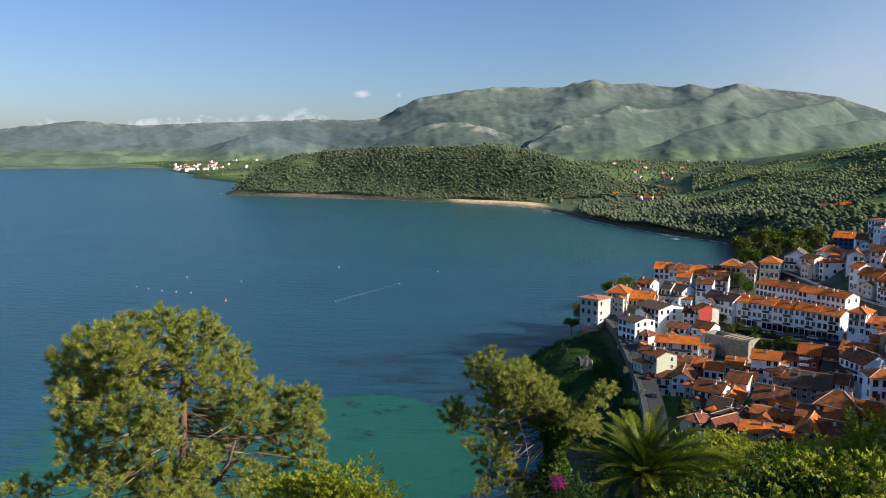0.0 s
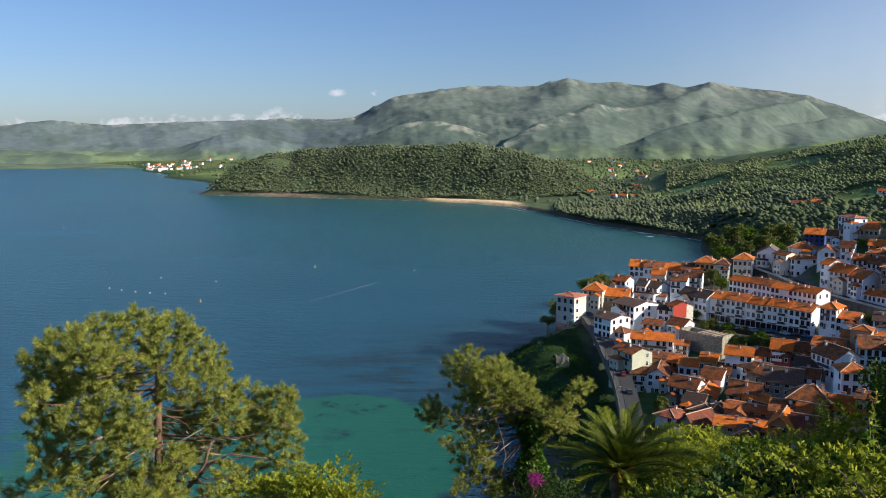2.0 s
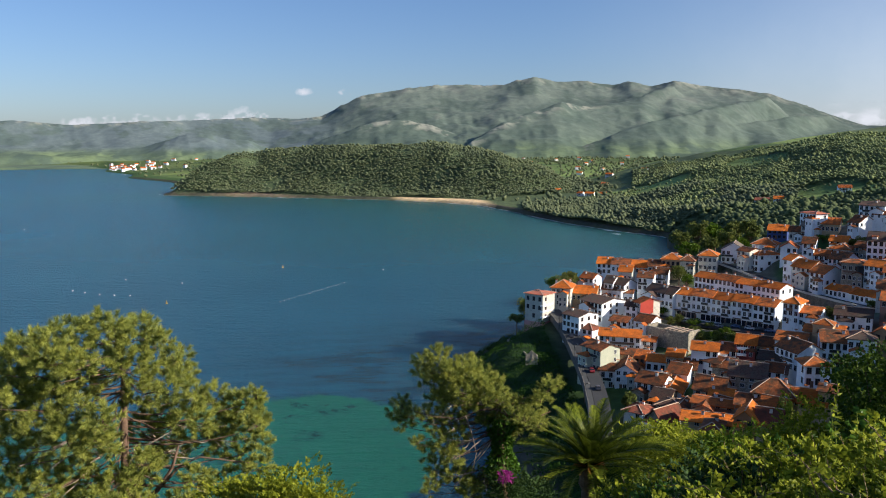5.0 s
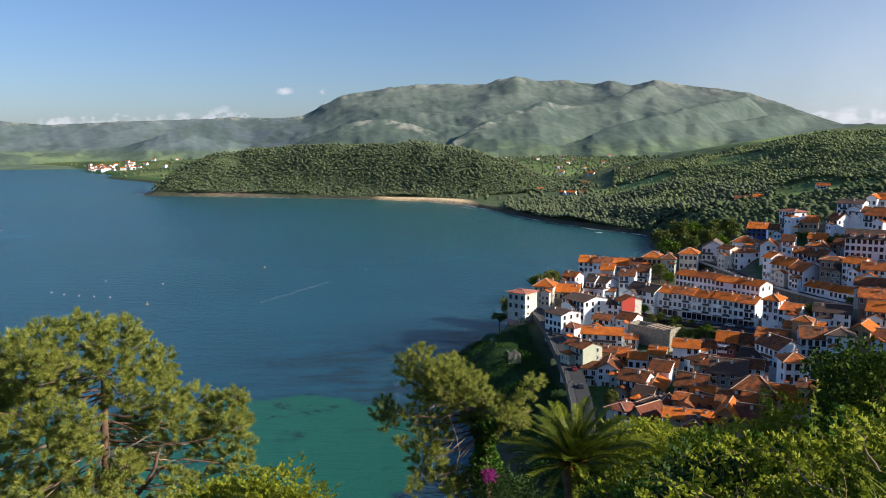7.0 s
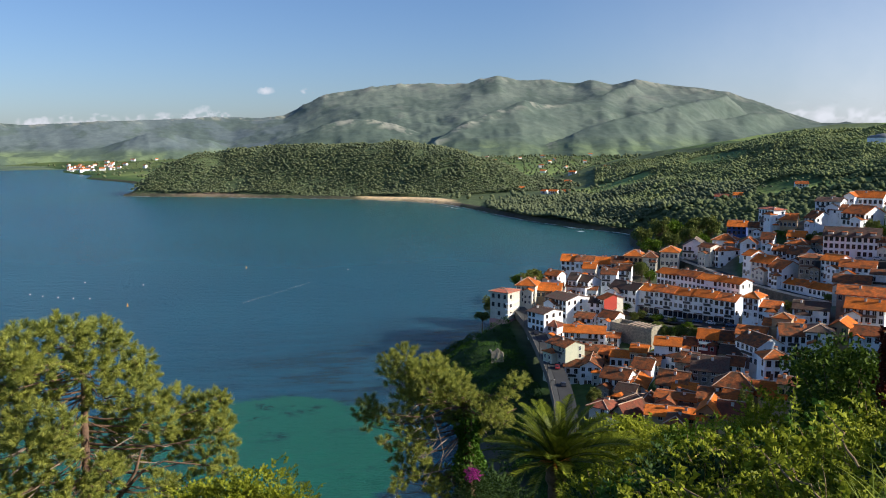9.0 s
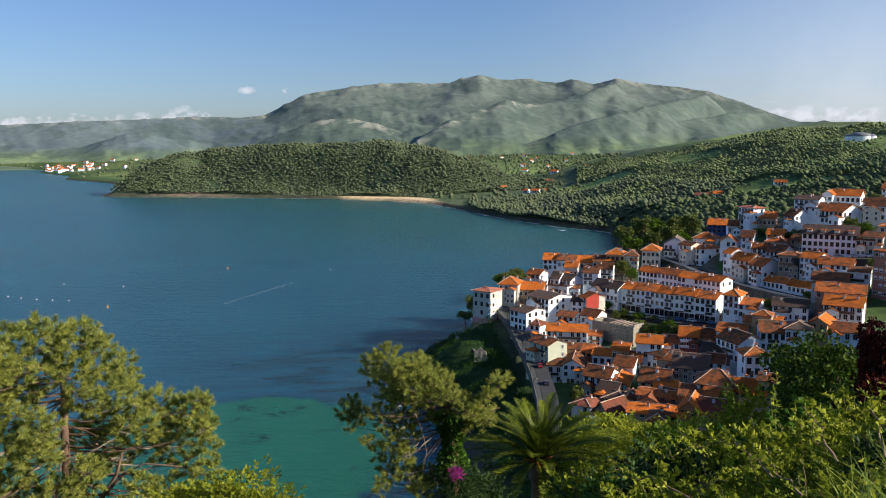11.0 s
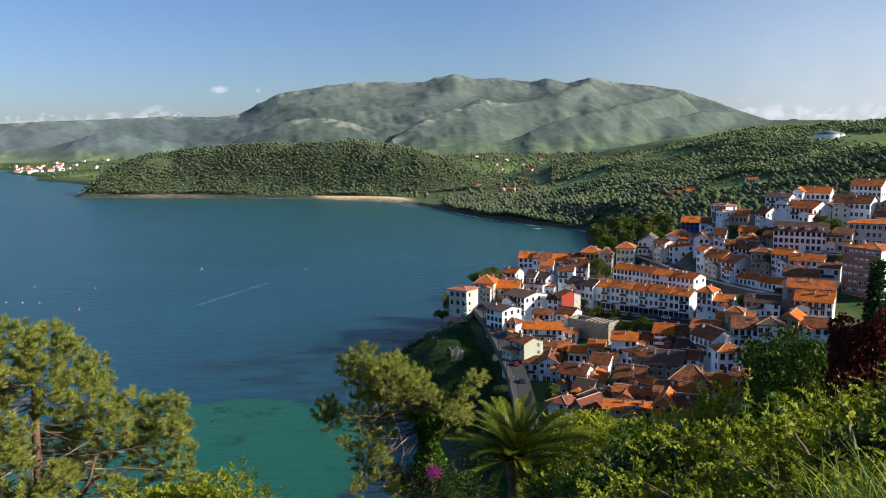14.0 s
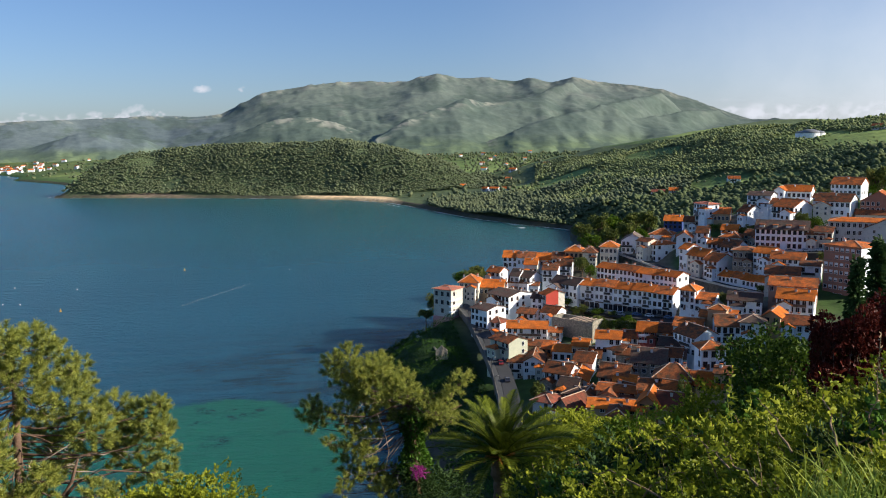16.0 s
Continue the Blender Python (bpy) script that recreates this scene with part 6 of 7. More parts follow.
house(176.6, 389.6, 36.9, -62, 7.4, 8.0, 9.6, 3, 3, 'g', 1.2, 'cream', 'brown')
house(193.4, 377.0, 43.0, -30, 7.6, 8.0, 6.6, 2, 3, 'f', 2.2, 'white', 'brownorange', 'blank')

for x, y, yaw, w, h, roof, wall, tile in ((208.5, 359.5, -45, 9.5, 5.6, 'h', 'cream', 'brownorange'), (214.5, 371.0, -40, 8.0, 5.4, 'g', 'white', 'orange'), (217.0, 354.5, -52, 8.0, 5.0, 'g', 'stone', 'brown')):
    house(x, y, stand(x, y), yaw, w, 8.0, h, 2, 3, roof, 2.0, wall, tile)

# crowded old roofs at the foot of the town
house(100.6, 242.5, 19.3, -38, 9.6, 7.5, 3.1, 1, 3, 'g', 3.1, 'stone', 'brown')
house(102.9, 238.1, 20.1, -30, 7.2, 7.5, 1.7, 1, 2, 'g', 1.3, 'white', 'orange')
house(95.8, 227.4, 19.7, -32, 12.4, 7.5, 2.9, 2, 4, 'g', 0.8, 'ochre', 'brownorange')
house(110.8, 220.7, 23.1, -30, 11.0, 7.5, 4.3, 2, 4, 'h', 3.2, 'ochre', 'brown')
house(119.5, 216.5, 24.8, -24, 9.4, 7.5, 1.8, 1, 3, 'g', 2.3, 'ochre', 'brownorange')
house(89.2, 214.8, 20.0, -26, 14.2, 7.5, 1.9, 1, 5, 'g', 1.3, 'ochre', 'orange')
house(94.3, 202.5, 22.5, -34, 5.6, 9, 4.3, 2, 2, 'f', 2.2, 'terracotta', 'orange')
house(100.0, 200.8, 23.6, -30, 6.6, 7.5, 2.5, 1, 2, 'g', 2.7, 'ochre', 'redbrown')
house(74.9, 237.3, 14.9, -45, 6.3, 7.5, 2.6, 1, 2, 'h', 1.3, 'white', 'redbrown')
house(77.6, 225.2, 16.6, -58, 5.7, 9, 2.8, 1, 2, 'f', 2.6, 'stone', 'redbrown')
house(86.8, 238.5, 17.0, -30, 8.0, 7.5, 1.6, 1, 3, 'h', 1.1, 'stone', 'dark')
house(113.8, 244.1, 21.7, -30, 11.3, 7.5, 4.5, 2, 4, 'g', 3.2, 'stone', 'dark')
house(125.2, 248.3, 23.7, -30, 6.9, 7.5, 2.2, 1, 2, 'g', 1.7, 'greywhite', 'dark')
house(98.5, 231.6, 19.8, -55, 5.6, 7.5, 1.8, 1, 2, 'g', 1.3, 'white', 'brown')
house(103.2, 221.2, 21.7, -30, 6.3, 7.5, 2.9, 1, 2, 'g', 1.9, 'stone', 'brown')
house(108.3, 215.5, 23.2, -40, 7.4, 7.5, 2.1, 1, 2, 'g', 1.9, 'ochre', 'brownorange')
house(87.1, 231.7, 17.7, -35, 5.2, 9, 1.8, 1, 1, 'f', 1.6, 'white', 'brown')
house(86.1, 245.7, 16.2, -38, 6.3, 7.5, 3.0, 1, 2, 'g', 1.7, 'ochre', 'dark')
house(86.4, 205.4, 20.8, -30, 4.7, 7.5, 2.0, 1, 1, 'h', 1.3, 'ochre', 'brown')


PAVING = surface("grey_paving", (0.045, 0.046, 0.044), (0.085, 0.084, 0.08), 0.3, 3.0, 0.9)


def strip(name, pts, half, lift, material, label, category, thick=0.35):
    """A road along a line of points, with thickness."""
    P = [Vector(p) for p in pts]
    fine = []
    for k in range(len(P) - 1):
        a, b, c, e = P[max(k - 1, 0)], P[k], P[k + 1], P[min(k + 2, len(P) - 1)]
        for i in range(8):
            t = i / 8
            fine.append(0.5 * ((2 * b) + (c - a) * t + (2 * a - 5 * b + 4 * c - e) * t * t + (3 * b - a - 3 * c + e) * t ** 3))
    fine.append(P[-1])
    bm = bmesh.new()
    rows = []
    for k, p in enumerate(fine):
        d = fine[min(k + 1, len(fine) - 1)] - fine[max(k - 1, 0)]
        n = Vector((d.y, -d.x, 0)).normalized() * half
        rows.append([bm.verts.new(q) for q in (p - n + Vector((0, 0, lift)), p + n + Vector((0, 0, lift)), p + n + Vector((0, 0, lift - thick)), p - n + Vector((0, 0, lift - thick)))])
    for a, b in zip(rows, rows[1:]):
        for i in range(4):
            bm.faces.new((a[i], a[(i + 1) % 4], b[(i + 1) % 4], b[i]))
    bm.faces.new(rows[0][::-1])
    bm.faces.new(rows[-1])
    bmesh.ops.recalc_face_normals(bm, faces=bm.faces[:])
    return tagged(part(name, bm, material), label, category, kind="structure"), fine


ROAD = [(59.4, 205, 18.4), (61.4, 219.6, 18.6), (66.3, 241.0, 18.6), (71.3, 268.7, 18.3), (74.3, 292.7, 18.6), (76.9, 318.9, 19.4), (78.2, 341.2, 21.1), (77.7, 353.6, 22.6), (76.7, 366.0, 23.1)]
UPPER = [(165, 415, 39), (170.4, 402.7, 38.6), (175.2, 390.5, 37.0), (177.4, 371.9, 36.0), (180.5, 357.0, 35.1), (185.3, 338.6, 34.2), (190.4, 323.1, 33.6), (194.6, 310.0, 33.5), (196.3, 291.8, 34.0)]
strip("road", ROAD, 2.4, 0.1, ASPHALT, "grey asphalt street curving above the sea slope", "road", 3.0)
strip("road_upper", UPPER, 2.6, 0.1, ASPHALT, "grey asphalt street on a retaining wall", "road", 1.0)
strip("road_middle", [(112, 366, 22.3), (122.5, 352.7, 22.6), (132.3, 335.4, 22.8), (143.1, 323.5, 23.0), (155.6, 311.6, 23.2), (163, 306, 24.0)], 3.4, 0.0, ASPHALT, "grey asphalt street before the long terrace", "road", 0.6)
strip("road_school", [(200, 331, 47.6), (216, 326.5, 47.8), (232, 318, 48.6)], 3.0, 0.0, ASPHALT, "grey asphalt lane before the dormered building", "road", 3.0)
strip("pavement", [(x - 3.3, y + 0.3, z + 0.1) for x, y, z in ROAD], 0.75, 0.14, PAVING, "grey concrete pavement along the sea side of the street", "pavement", 3.0)


def wall_along(name, pts, thick, below, above, material, label, offset=0.0):
    P = [Vector(p) for p in pts]
    bm = bmesh.new()
    rows = []
    for k, p in enumerate(P):
        d = P[min(k + 1, len(P) - 1)] - P[max(k - 1, 0)]
        n = Vector((d.y, -d.x, 0)).normalized()
        a, b = p + n * (offset - thick / 2), p + n * (offset + thick / 2)
        rows.append([bm.verts.new(q) for q in (a + Vector((0, 0, above)), b + Vector((0, 0, above)), b - Vector((0, 0, below)), a - Vector((0, 0, below)))])
    for a, b in zip(rows, rows[1:]):
        for i in range(4):
            bm.faces.new((a[i], a[(i + 1) % 4], b[(i + 1) % 4], b[i]))
    bm.faces.new(rows[0][::-1])
    bm.faces.new(rows[-1])
    bmesh.ops.recalc_face_normals(bm, faces=bm.faces[:])
    return tagged(part(name, bm, material), label, "wall", kind="structure")


wall_along("wall_retaining", UPPER[2:], 0.7, 9.5, 0.1, DARKSTONE, "tall rubble stone retaining wall under the upper street", 3.3)
wall_along("wall_parapet", UPPER[1:], 0.35, 0.0, 1.0, CONCRETE, "low pale parapet along the upper street", 3.3)
wall_along("wall_road", ROAD[1:], 0.35, 3.0, 0.25, DARKSTONE, "low stone wall between the street and the green slope", -4.2)
wall_along("wall_garden", [(129, 330, 21.6), (140, 319.5, 21.8), (152, 309, 22)], 0.4, 3.0, 0.2, STONE, "stone garden wall below the long terrace")

# two dark panels on the retaining wall, for the shade inside its arches
for px, py, pz in ((181.9, 344.5, 29.4), (183.2, 339.8, 29.2)):
    bm = bmesh.new()
    box(bm, -1.7, 1.7, -0.35, 0.1, -1.0, 2.2)
    bmesh.ops.create_circle(bm, cap_ends=True, segments=20, radius=1.7, matrix=Matrix.Translation((0, -0.33, 2.2)) @ Matrix.Rotation(radians(90), 4, 'X'))
    o = tagged(part("arch_opening_panel", bm, PANE), "dark arched panel standing for a shaded opening in the stone retaining wall", "arch", kind="structure")
    o.matrix_world = pose(px - 3.4, py - 0.9, pz, 0, 0, -75)

# roofless stone ruin with bare beams
ruin = tagged(new("roofless_ruin"), "roofless rubble stone building with bare pale roof beams", "ruin")
ruin.matrix_world = pose(111.0, 311.0, 21.6, 0, 0, -55)
for x0, x1, y0, y1, h in ((-10, 10, 0, 0.6, 4.2), (-10, 10, 7.4, 8, 4.2), (-10, -9.4, 0.6, 7.4, 4.6), (9.4, 10, 0.6, 7.4, 5.0)):
    bm = bmesh.new()
    box(bm, x0, x1, y0, y1, -6, h)
    part("wall", bm, STONE, ruin)
for k in range(6):
    boxed("beam", ruin, pose(-1.0 + 1.9 * k, 4.0, 4.3, 0, 0, (k * 37) % 7 - 3), (0.4, 7.8, 0.3), DEADWOOD)

# broken walls on the slope
wall_along("wall_ruined", [(54.6, 363.5, 9.5), (55.5, 342.0, 11.0), (56.3, 322.3, 12.5)], 0.6, 5.0, 1.6, STONE, "broken old stone wall on the green slope")
hut = tagged(new("ruined_hut"), "ruined stone hut wall standing on the green slope", "ruin")
hut.matrix_world = pose(57.0, 313.5, 10.2, 0, 0, -15)
for x0, x1, y0, y1, h in ((-2.4, 2.4, 0, 0.6, 5.6), (-2.4, -1.8, 0.6, 6, 4.2), (1.8, 2.4, 0.6, 7, 3.6)):
    bm = bmesh.new()
    box(bm, x0, x1, y0, y1, -4, h)
    bmesh.ops.subdivide_edges(bm, edges=bm.edges[:], cuts=5, use_grid_fill=True)
    for v in bm.verts:
        if v.co.z > h - 0.01:
            along = abs(v.co.x) / 2.4 if y1 - y0 < 1 else v.co.y / 7
            v.co.z += (1.9 * (1 - along) if y1 - y0 < 1 else -2.0 * along) - rng.uniform(0, 0.7)
        else:
            v.co.x += rng.uniform(-0.09, 0.09)
            v.co.y += rng.uniform(-0.09, 0.09)
    part("wall", bm, STONE, hut)


# ---- lamp posts, cars ----
def lamp_post():
    ob = tagged(new("street_lamp"), "slender grey street lamp at the edge of the road", "lamp post", group="street lamps")
    bm = bmesh.new()
    tube_pts = [(0, 0, -0.2), (0, 0, 3), (0, 0, 5.6), (0.3, 0, 6.2), (1.1, 0, 6.4)]
    for p, q in zip(tube_pts, tube_pts[1:]):
        beam(bm, p, q, 0.06)
    part("pole", bm, IRON, ob)
    boxed("lantern", ob, pose(1.3, 0, 6.25), (0.6, 0.3, 0.2), CONCRETE)
    return ob


lamp = lamp_post()
for k, (x, y, z) in enumerate([(73.1, 337.1, 20.6), (71.7, 316.9, 19.2), (69.5, 293.8, 18.6), (66.0, 266.8, 18.3), (61.4, 244.2, 18.6)]):
    if k == 0:
        lamp.matrix_world = pose(x, y, z, 0, 0, 0)
    else:
        copy_thing(lamp, pose(x, y, z, 0, 0, 0))

PAINT = {}
for nm, c in (("white", (0.7, 0.7, 0.7)), ("grey", (0.25, 0.26, 0.28)), ("dark", (0.03, 0.03, 0.04)), ("red", (0.3, 0.03, 0.03)), ("blue", (0.04, 0.10, 0.25))):
    m, nt, b = nodes_of("car_paint_" + nm)
    n = noise_node(nt, 3.0, 3.0, 0.6, position(nt))
    k = ramp(nt, n.outputs["Fac"], [(0.3, tuple(0.85 * v for v in c)), (0.7, c)])
    nt.links.new(k.outputs["Color"], b.inputs["Base Color"])
    b.inputs["Roughness"].default_value, b.inputs["Coat Weight"].default_value = 0.35, 0.6
    PAINT[nm] = m
RUBBER = surface("tyre_rubber", (0.015, 0.015, 0.015), (0.03, 0.03, 0.03), 2.0, 9.0, 0.9)


def car_template(colour):
    ob = tagged(new("car"), f"small {colour} parked car on the street", "car", group="parked cars")
    bm = bmesh.new()
    prof = [(-2.0, 0.25), (2.0, 0.25), (2.05, 0.7), (1.9, 0.88), (0.95, 0.98), (0.35, 1.42), (-1.25, 1.45), (-1.9, 0.95), (-2.05, 0.7)]
    a = [bm.verts.new((x, -0.85 if z < 1 else -0.68, z)) for x, z in prof]
    c = [bm.verts.new((x, 0.85 if z < 1 else 0.68, z)) for x, z in prof]
    for i in range(len(prof)):
        j = (i + 1) % len(prof)
        bm.faces.new((a[i], a[j], c[j], c[i]))
    bm.faces.new(a[::-1])
    bm.faces.new(c)
    bmesh.ops.recalc_face_normals(bm, faces=bm.faces[:])
    bmesh.ops.bevel(bm, geom=bm.edges[:], offset=0.06, segments=2, affect='EDGES')
    part("body", bm, PAINT[colour], ob, smooth=False)
    for s in (-1, 1):
        bm = bmesh.new()
        ring = [(-1.6, 0.98), (0.75, 0.98), (0.3, 1.35), (-1.2, 1.36)]
        va = [bm.verts.new((x, s * (0.84 if z < 1 else 0.73), z)) for x, z in ring]
        vb = [bm.verts.new((x, s * (0.87 if z < 1 else 0.76), z)) for x, z in ring]
        bm.faces.new(va), bm.faces.new(vb)
        for i in range(4):
            bm.faces.new((va[i], va[(i + 1) % 4], vb[(i + 1) % 4], vb[i]))
        bmesh.ops.recalc_face_normals(bm, faces=bm.faces[:])
        part("side_window", bm, PANE, ob)
    for x0, x1, z0, z1 in ((0.42, 0.95, 1.36, 0.99), (-1.82, -1.32, 0.99, 1.40)):
        bm = bmesh.new()
        va = [bm.verts.new(p) for p in ((x0, -0.62, z0 + 0.03), (x1, -0.68, z1 + 0.03), (x1, 0.68, z1 + 0.03), (x0, 0.62, z0 + 0.03))]
        f = bm.faces.new(va)
        bmesh.ops.extrude_face_region(bm, geom=[f])
        bmesh.ops.translate(bm, verts=va, vec=(0, 0, 0.03))
        part("windscreen", bm, PANE, ob)
    for x in (-1.25, 1.25):
        for s in (-1, 1):
            bm = bmesh.new()
            bmesh.ops.create_cone(bm, cap_ends=True, segments=14, radius1=0.32, radius2=0.32, depth=0.2, matrix=Matrix.Rotation(radians(90), 4, 'X'))
            w = part("wheel", bm, RUBBER, ob)
            w.matrix_local = pose(x, s * 0.8, 0.32)
    return ob


CARS = {c: car_template(c) for c in PAINT}
_parked = set()
for c, x, y, z, yaw in (("dark", 69.4, 258.2, 18.4, 80), ("dark", 73.6, 291.2, 18.7, 82), ("dark", 74.0, 296.3, 18.8, 82), ("red", 72.6, 279.0, 18.5, 80), ("dark", 75.6, 326.1, 19.8, 85), ("grey", 79.4, 331.2, 20.3, 85), ("dark", 79.6, 337.5, 20.9, 88),
                        ("grey", 127.8, 337.5, 22.8, -58), ("dark", 130.6, 334.5, 22.8, -55), ("dark", 134.5, 330.0, 22.9, -50), ("grey", 138.5, 326.5, 22.95, -46), ("blue", 145.2, 324.2, 23.05, -44), ("white", 149.4, 320.3, 23.1, -44), ("dark", 152.5, 317.5, 23.2, -44), ("blue", 155.4, 314.5, 23.2, -44),
                        ("white", 229.5, 321.0, 48.5, -30), ("white", 225.0, 323.5, 48.2, -30), ("grey", 219.0, 326.5, 47.9, -20), ("white", 169.5, 402.0, 38.6, -70)):
    m = pose(x, y, z, 0, 0, yaw)
    if c not in _parked:
        _parked.add(c)
        CARS[c].matrix_world = m
    else:
        copy_thing(CARS[c], m)

# ---- trees in and behind the town ----
TOWN_TREES = [leafy_tree("tree", LEAF_TOWN, 8.0, 3.6, 30, 62, 0.58, 31, "round dark green broadleaf tree among the houses"),
              leafy_tree("tree", LEAF_GREEN, 7.0, 3.8, 24, 70, 0.5, 32, "bright green broadleaf tree among the houses"),
              leafy_tree("tree", LEAF_TOWN, 9.5, 3.4, 32, 62, 0.58, 33, "tall dark green tree at the edge of the town", 0.2)]
# place, height of its top and spread
for k, (x, y, top, r) in enumerate([(170, 460, 49, 6), (183, 465, 51, 7), (196, 471, 53, 7.5), (207, 471, 53, 7), (211, 459, 53, 6), (171, 449, 45, 6), (183, 449, 47, 6), (194, 450, 48, 6), (202, 448, 47, 5)]
                                    + [(59.5, 367, 21.0, 4.0), (66, 379, 25.0, 4.4), (83, 393, 35, 4.5), (91, 396, 36, 5), (86, 389, 34, 4), (131, 333, 25.5, 3.0), (136, 329, 24.5, 2.6), (126, 338, 25, 2.4), (139.5, 321, 24.5, 2.8), (138.7, 310.6, 24, 3.2), (131.1, 307.3, 24.5, 3.4), (128.5, 316, 24, 3), (127.8, 324, 24, 2.6), (121, 336, 24.5, 2.2), (133, 318, 23.5, 3), (124, 306, 26, 3.2), (122, 312, 25, 2.5), (123, 351, 27, 3)]):
    g = max(stand(x, y), top - (1.5 if x < 65 else 2.3) * r)
    put_tree(TOWN_TREES[(k * 2) % 3], x, y, r / 3.6, max(top - g, 4) / 8.0 / (r / 3.6), g)
for k, (x, y, top, r) in enumerate([(143, 386, 40, 4), (144, 378, 38, 3), (220, 383, 54, 5), (221, 371, 52, 5), (218, 391, 52, 4), (223, 366, 55, 4), (240, 350, 63, 3.5), (243, 343, 62, 4), (169, 293, 37, 3)]
                                    + [(316, 394, 82, 8), (310, 393, 73, 5), (270, 375, 71, 3), (193, 306, 37, 3), (297, 364, 74, 6), (226, 312, 49, 3), (76, 246, 21, 2.5), (132, 226, 31, 3), (107, 206, 29, 3)]):
    g = stand(x, y)
    put_tree(TOWN_TREES[k % 3], x, y, r / 3.6, max(top - g, 4) / 8.0 / (r / 3.6))

# ---- shrubs and trees on the viewpoint's slope ----
def near_bushes(leaf, n, seed):
    """The kinds of low bush on the slope; leaf: how large their leaves are against the bush."""
    out = [bush_template("bramble_bush", LEAF_BRAMBLE, 0.75, n, 0.075 * leaf, seed + k, 14, 0.66, "tangled green bramble bush with arching canes", 1.3) for k in range(4)]
    out.append(bush_template("shrub", LEAF_YELLOW, 0.75, n, 0.062 * leaf, seed + 5, 12, 0.42, "fine-leaved yellow-green shrub on the slope", 1.35))
    out.append(bush_template("shrub", LEAF_IVY, 0.75, int(n * 0.8), 0.10 * leaf, seed + 6, 8, 0.8, "broad-leaved green shrub on the slope", 1.2))
    # shade between the bushes put into a darker leaf colour
    out.append(bush_template("shrub", LEAF_DARK, 0.75, n, 0.085 * leaf, seed + 7, 10, 0.66, "shrub with leaves darkened for shade and a few bare canes", 1.25))
    return out


FAR_BUSHES, NEAR_BUSHES = near_bushes(1.0, 3600, 61), near_bushes(1.3, 2500, 161)
# place, top and spread of each bush
SPOTS = []
SPOTS += [(5.44, 15.92, 92.72, 0.97), (6.48, 16.48, 92.66, 1.18), (7.14, 15.49, 93.43, 1.01), (7.58, 14.67, 93.88, 1.22), (8.89, 15.09, 93.69, 0.98), (9.48, 14.59, 94.20, 1.20), (10.09, 13.91, 94.75, 1.14), (10.54, 13.28, 95.15, 0.95), (11.24, 12.87, 95.50, 1.02), (4.85, 11.94, 94.50, 0.85), (5.44, 11.53, 94.94, 0.90), (6.17, 11.63, 94.96, 0.77), (6.60, 10.96, 95.35, 0.95), (6.99, 10.50, 95.70, 0.86)]
SPOTS += [(7.87, 10.75, 95.68, 0.78), (7.85, 9.70, 96.15, 0.72), (8.67, 9.89, 96.39, 0.76), (3.90, 9.64, 95.29, 0.72), (4.15, 8.56, 95.89, 0.60), (4.93, 8.60, 96.00, 0.72), (5.36, 8.20, 96.36, 0.58), (5.83, 7.98, 96.64, 0.72), (5.99, 7.43, 97.02, 0.57), (6.53, 7.29, 97.30, 0.56), (3.18, 7.05, 96.54, 0.54), (3.71, 7.08, 96.56, 0.47), (4.23, 6.82, 96.85, 0.55), (4.60, 6.52, 96.92, 0.47)]
SPOTS += [(4.92, 6.23, 97.28, 0.47), (5.32, 5.97, 97.52, 0.44), (3.20, 5.74, 97.03, 0.41), (3.66, 5.44, 97.30, 0.42), (3.88, 4.96, 97.57, 0.35), (4.32, 4.93, 97.73, 0.45), (3.16, 4.40, 97.69, 0.34), (3.44, 4.21, 97.80, 0.31), (3.38, 3.70, 98.23, 0.34)]
for k, (x, y, top, r) in enumerate(SPOTS):
    # bushes on the left mostly take the dark leaves, as painted shade
    kind = (0, 6, 6, 5, 6, 1)[k % 6] if x / y < 0.5 else (0, 1, 4, 2, 6, 5, 3, 1, 2, 4, 3, 0)[k % 12]
    plant((FAR_BUSHES if r > 0.7 else NEAR_BUSHES)[kind], x, y, top, r / 0.75, None, 0.75)
YELLOW = bush_template("shrub", LEAF_YELLOW, 2.4, 7500, 0.15, 71, 0, 0.7, "rounded yellow-green shrub on the slope")
for x, y, top, r in ((18.13, 50.87, 81.52, 2.7), (17.12, 53.32, 79.94, 2.2), (18.11, 46.61, 82.33, 1.9), (17.69, 42.46, 83.91, 1.7), (-3.15, 23.79, 90.1, 1.5), (-4.68, 24.56, 89.6, 1.3), (-2.2, 22.89, 89.9, 1.1)):
    plant(YELLOW, x, y, top, r / 2.4, None, 2.4)
GREENB = bush_template("shrub", LEAF_GREEN, 2.2, 7500, 0.14, 72, 6, 0.7, "leafy mid-green shrub on the slope")
for x, y, top, r in ((17.2, 38.0, 85.4, 1.9), (16.6, 31.0, 86.6, 1.4), (19.5, 29.5, 89.0, 1.8), (12.0, 28.0, 87.2, 1.5)):
    plant(GREENB, x, y, top, r / 2.2, None, 2.2)
OLIVE = bush_template("shrub", LEAF_YELLOW, 2.0, 8000, 0.13, 73, 8, 0.7, "olive-green shrub with pale shoot tips", 1.3)
for x, y, top, r in ((14.4, 26.32, 90.6, 1.5), (12.4, 23.2, 90.3, 1.3), (10.2, 19.5, 91.2, 1.2)):
    plant(OLIVE, x, y, top, r / 2.0, None, 2.0)
# dark leaf tone here stands for shade low on the slope
DARKB = bush_template("shrub", LEAF_DARK, 2.2, 7000, 0.15, 74, 0, 0.7, "dense green shrub with leaves darkened for shade")
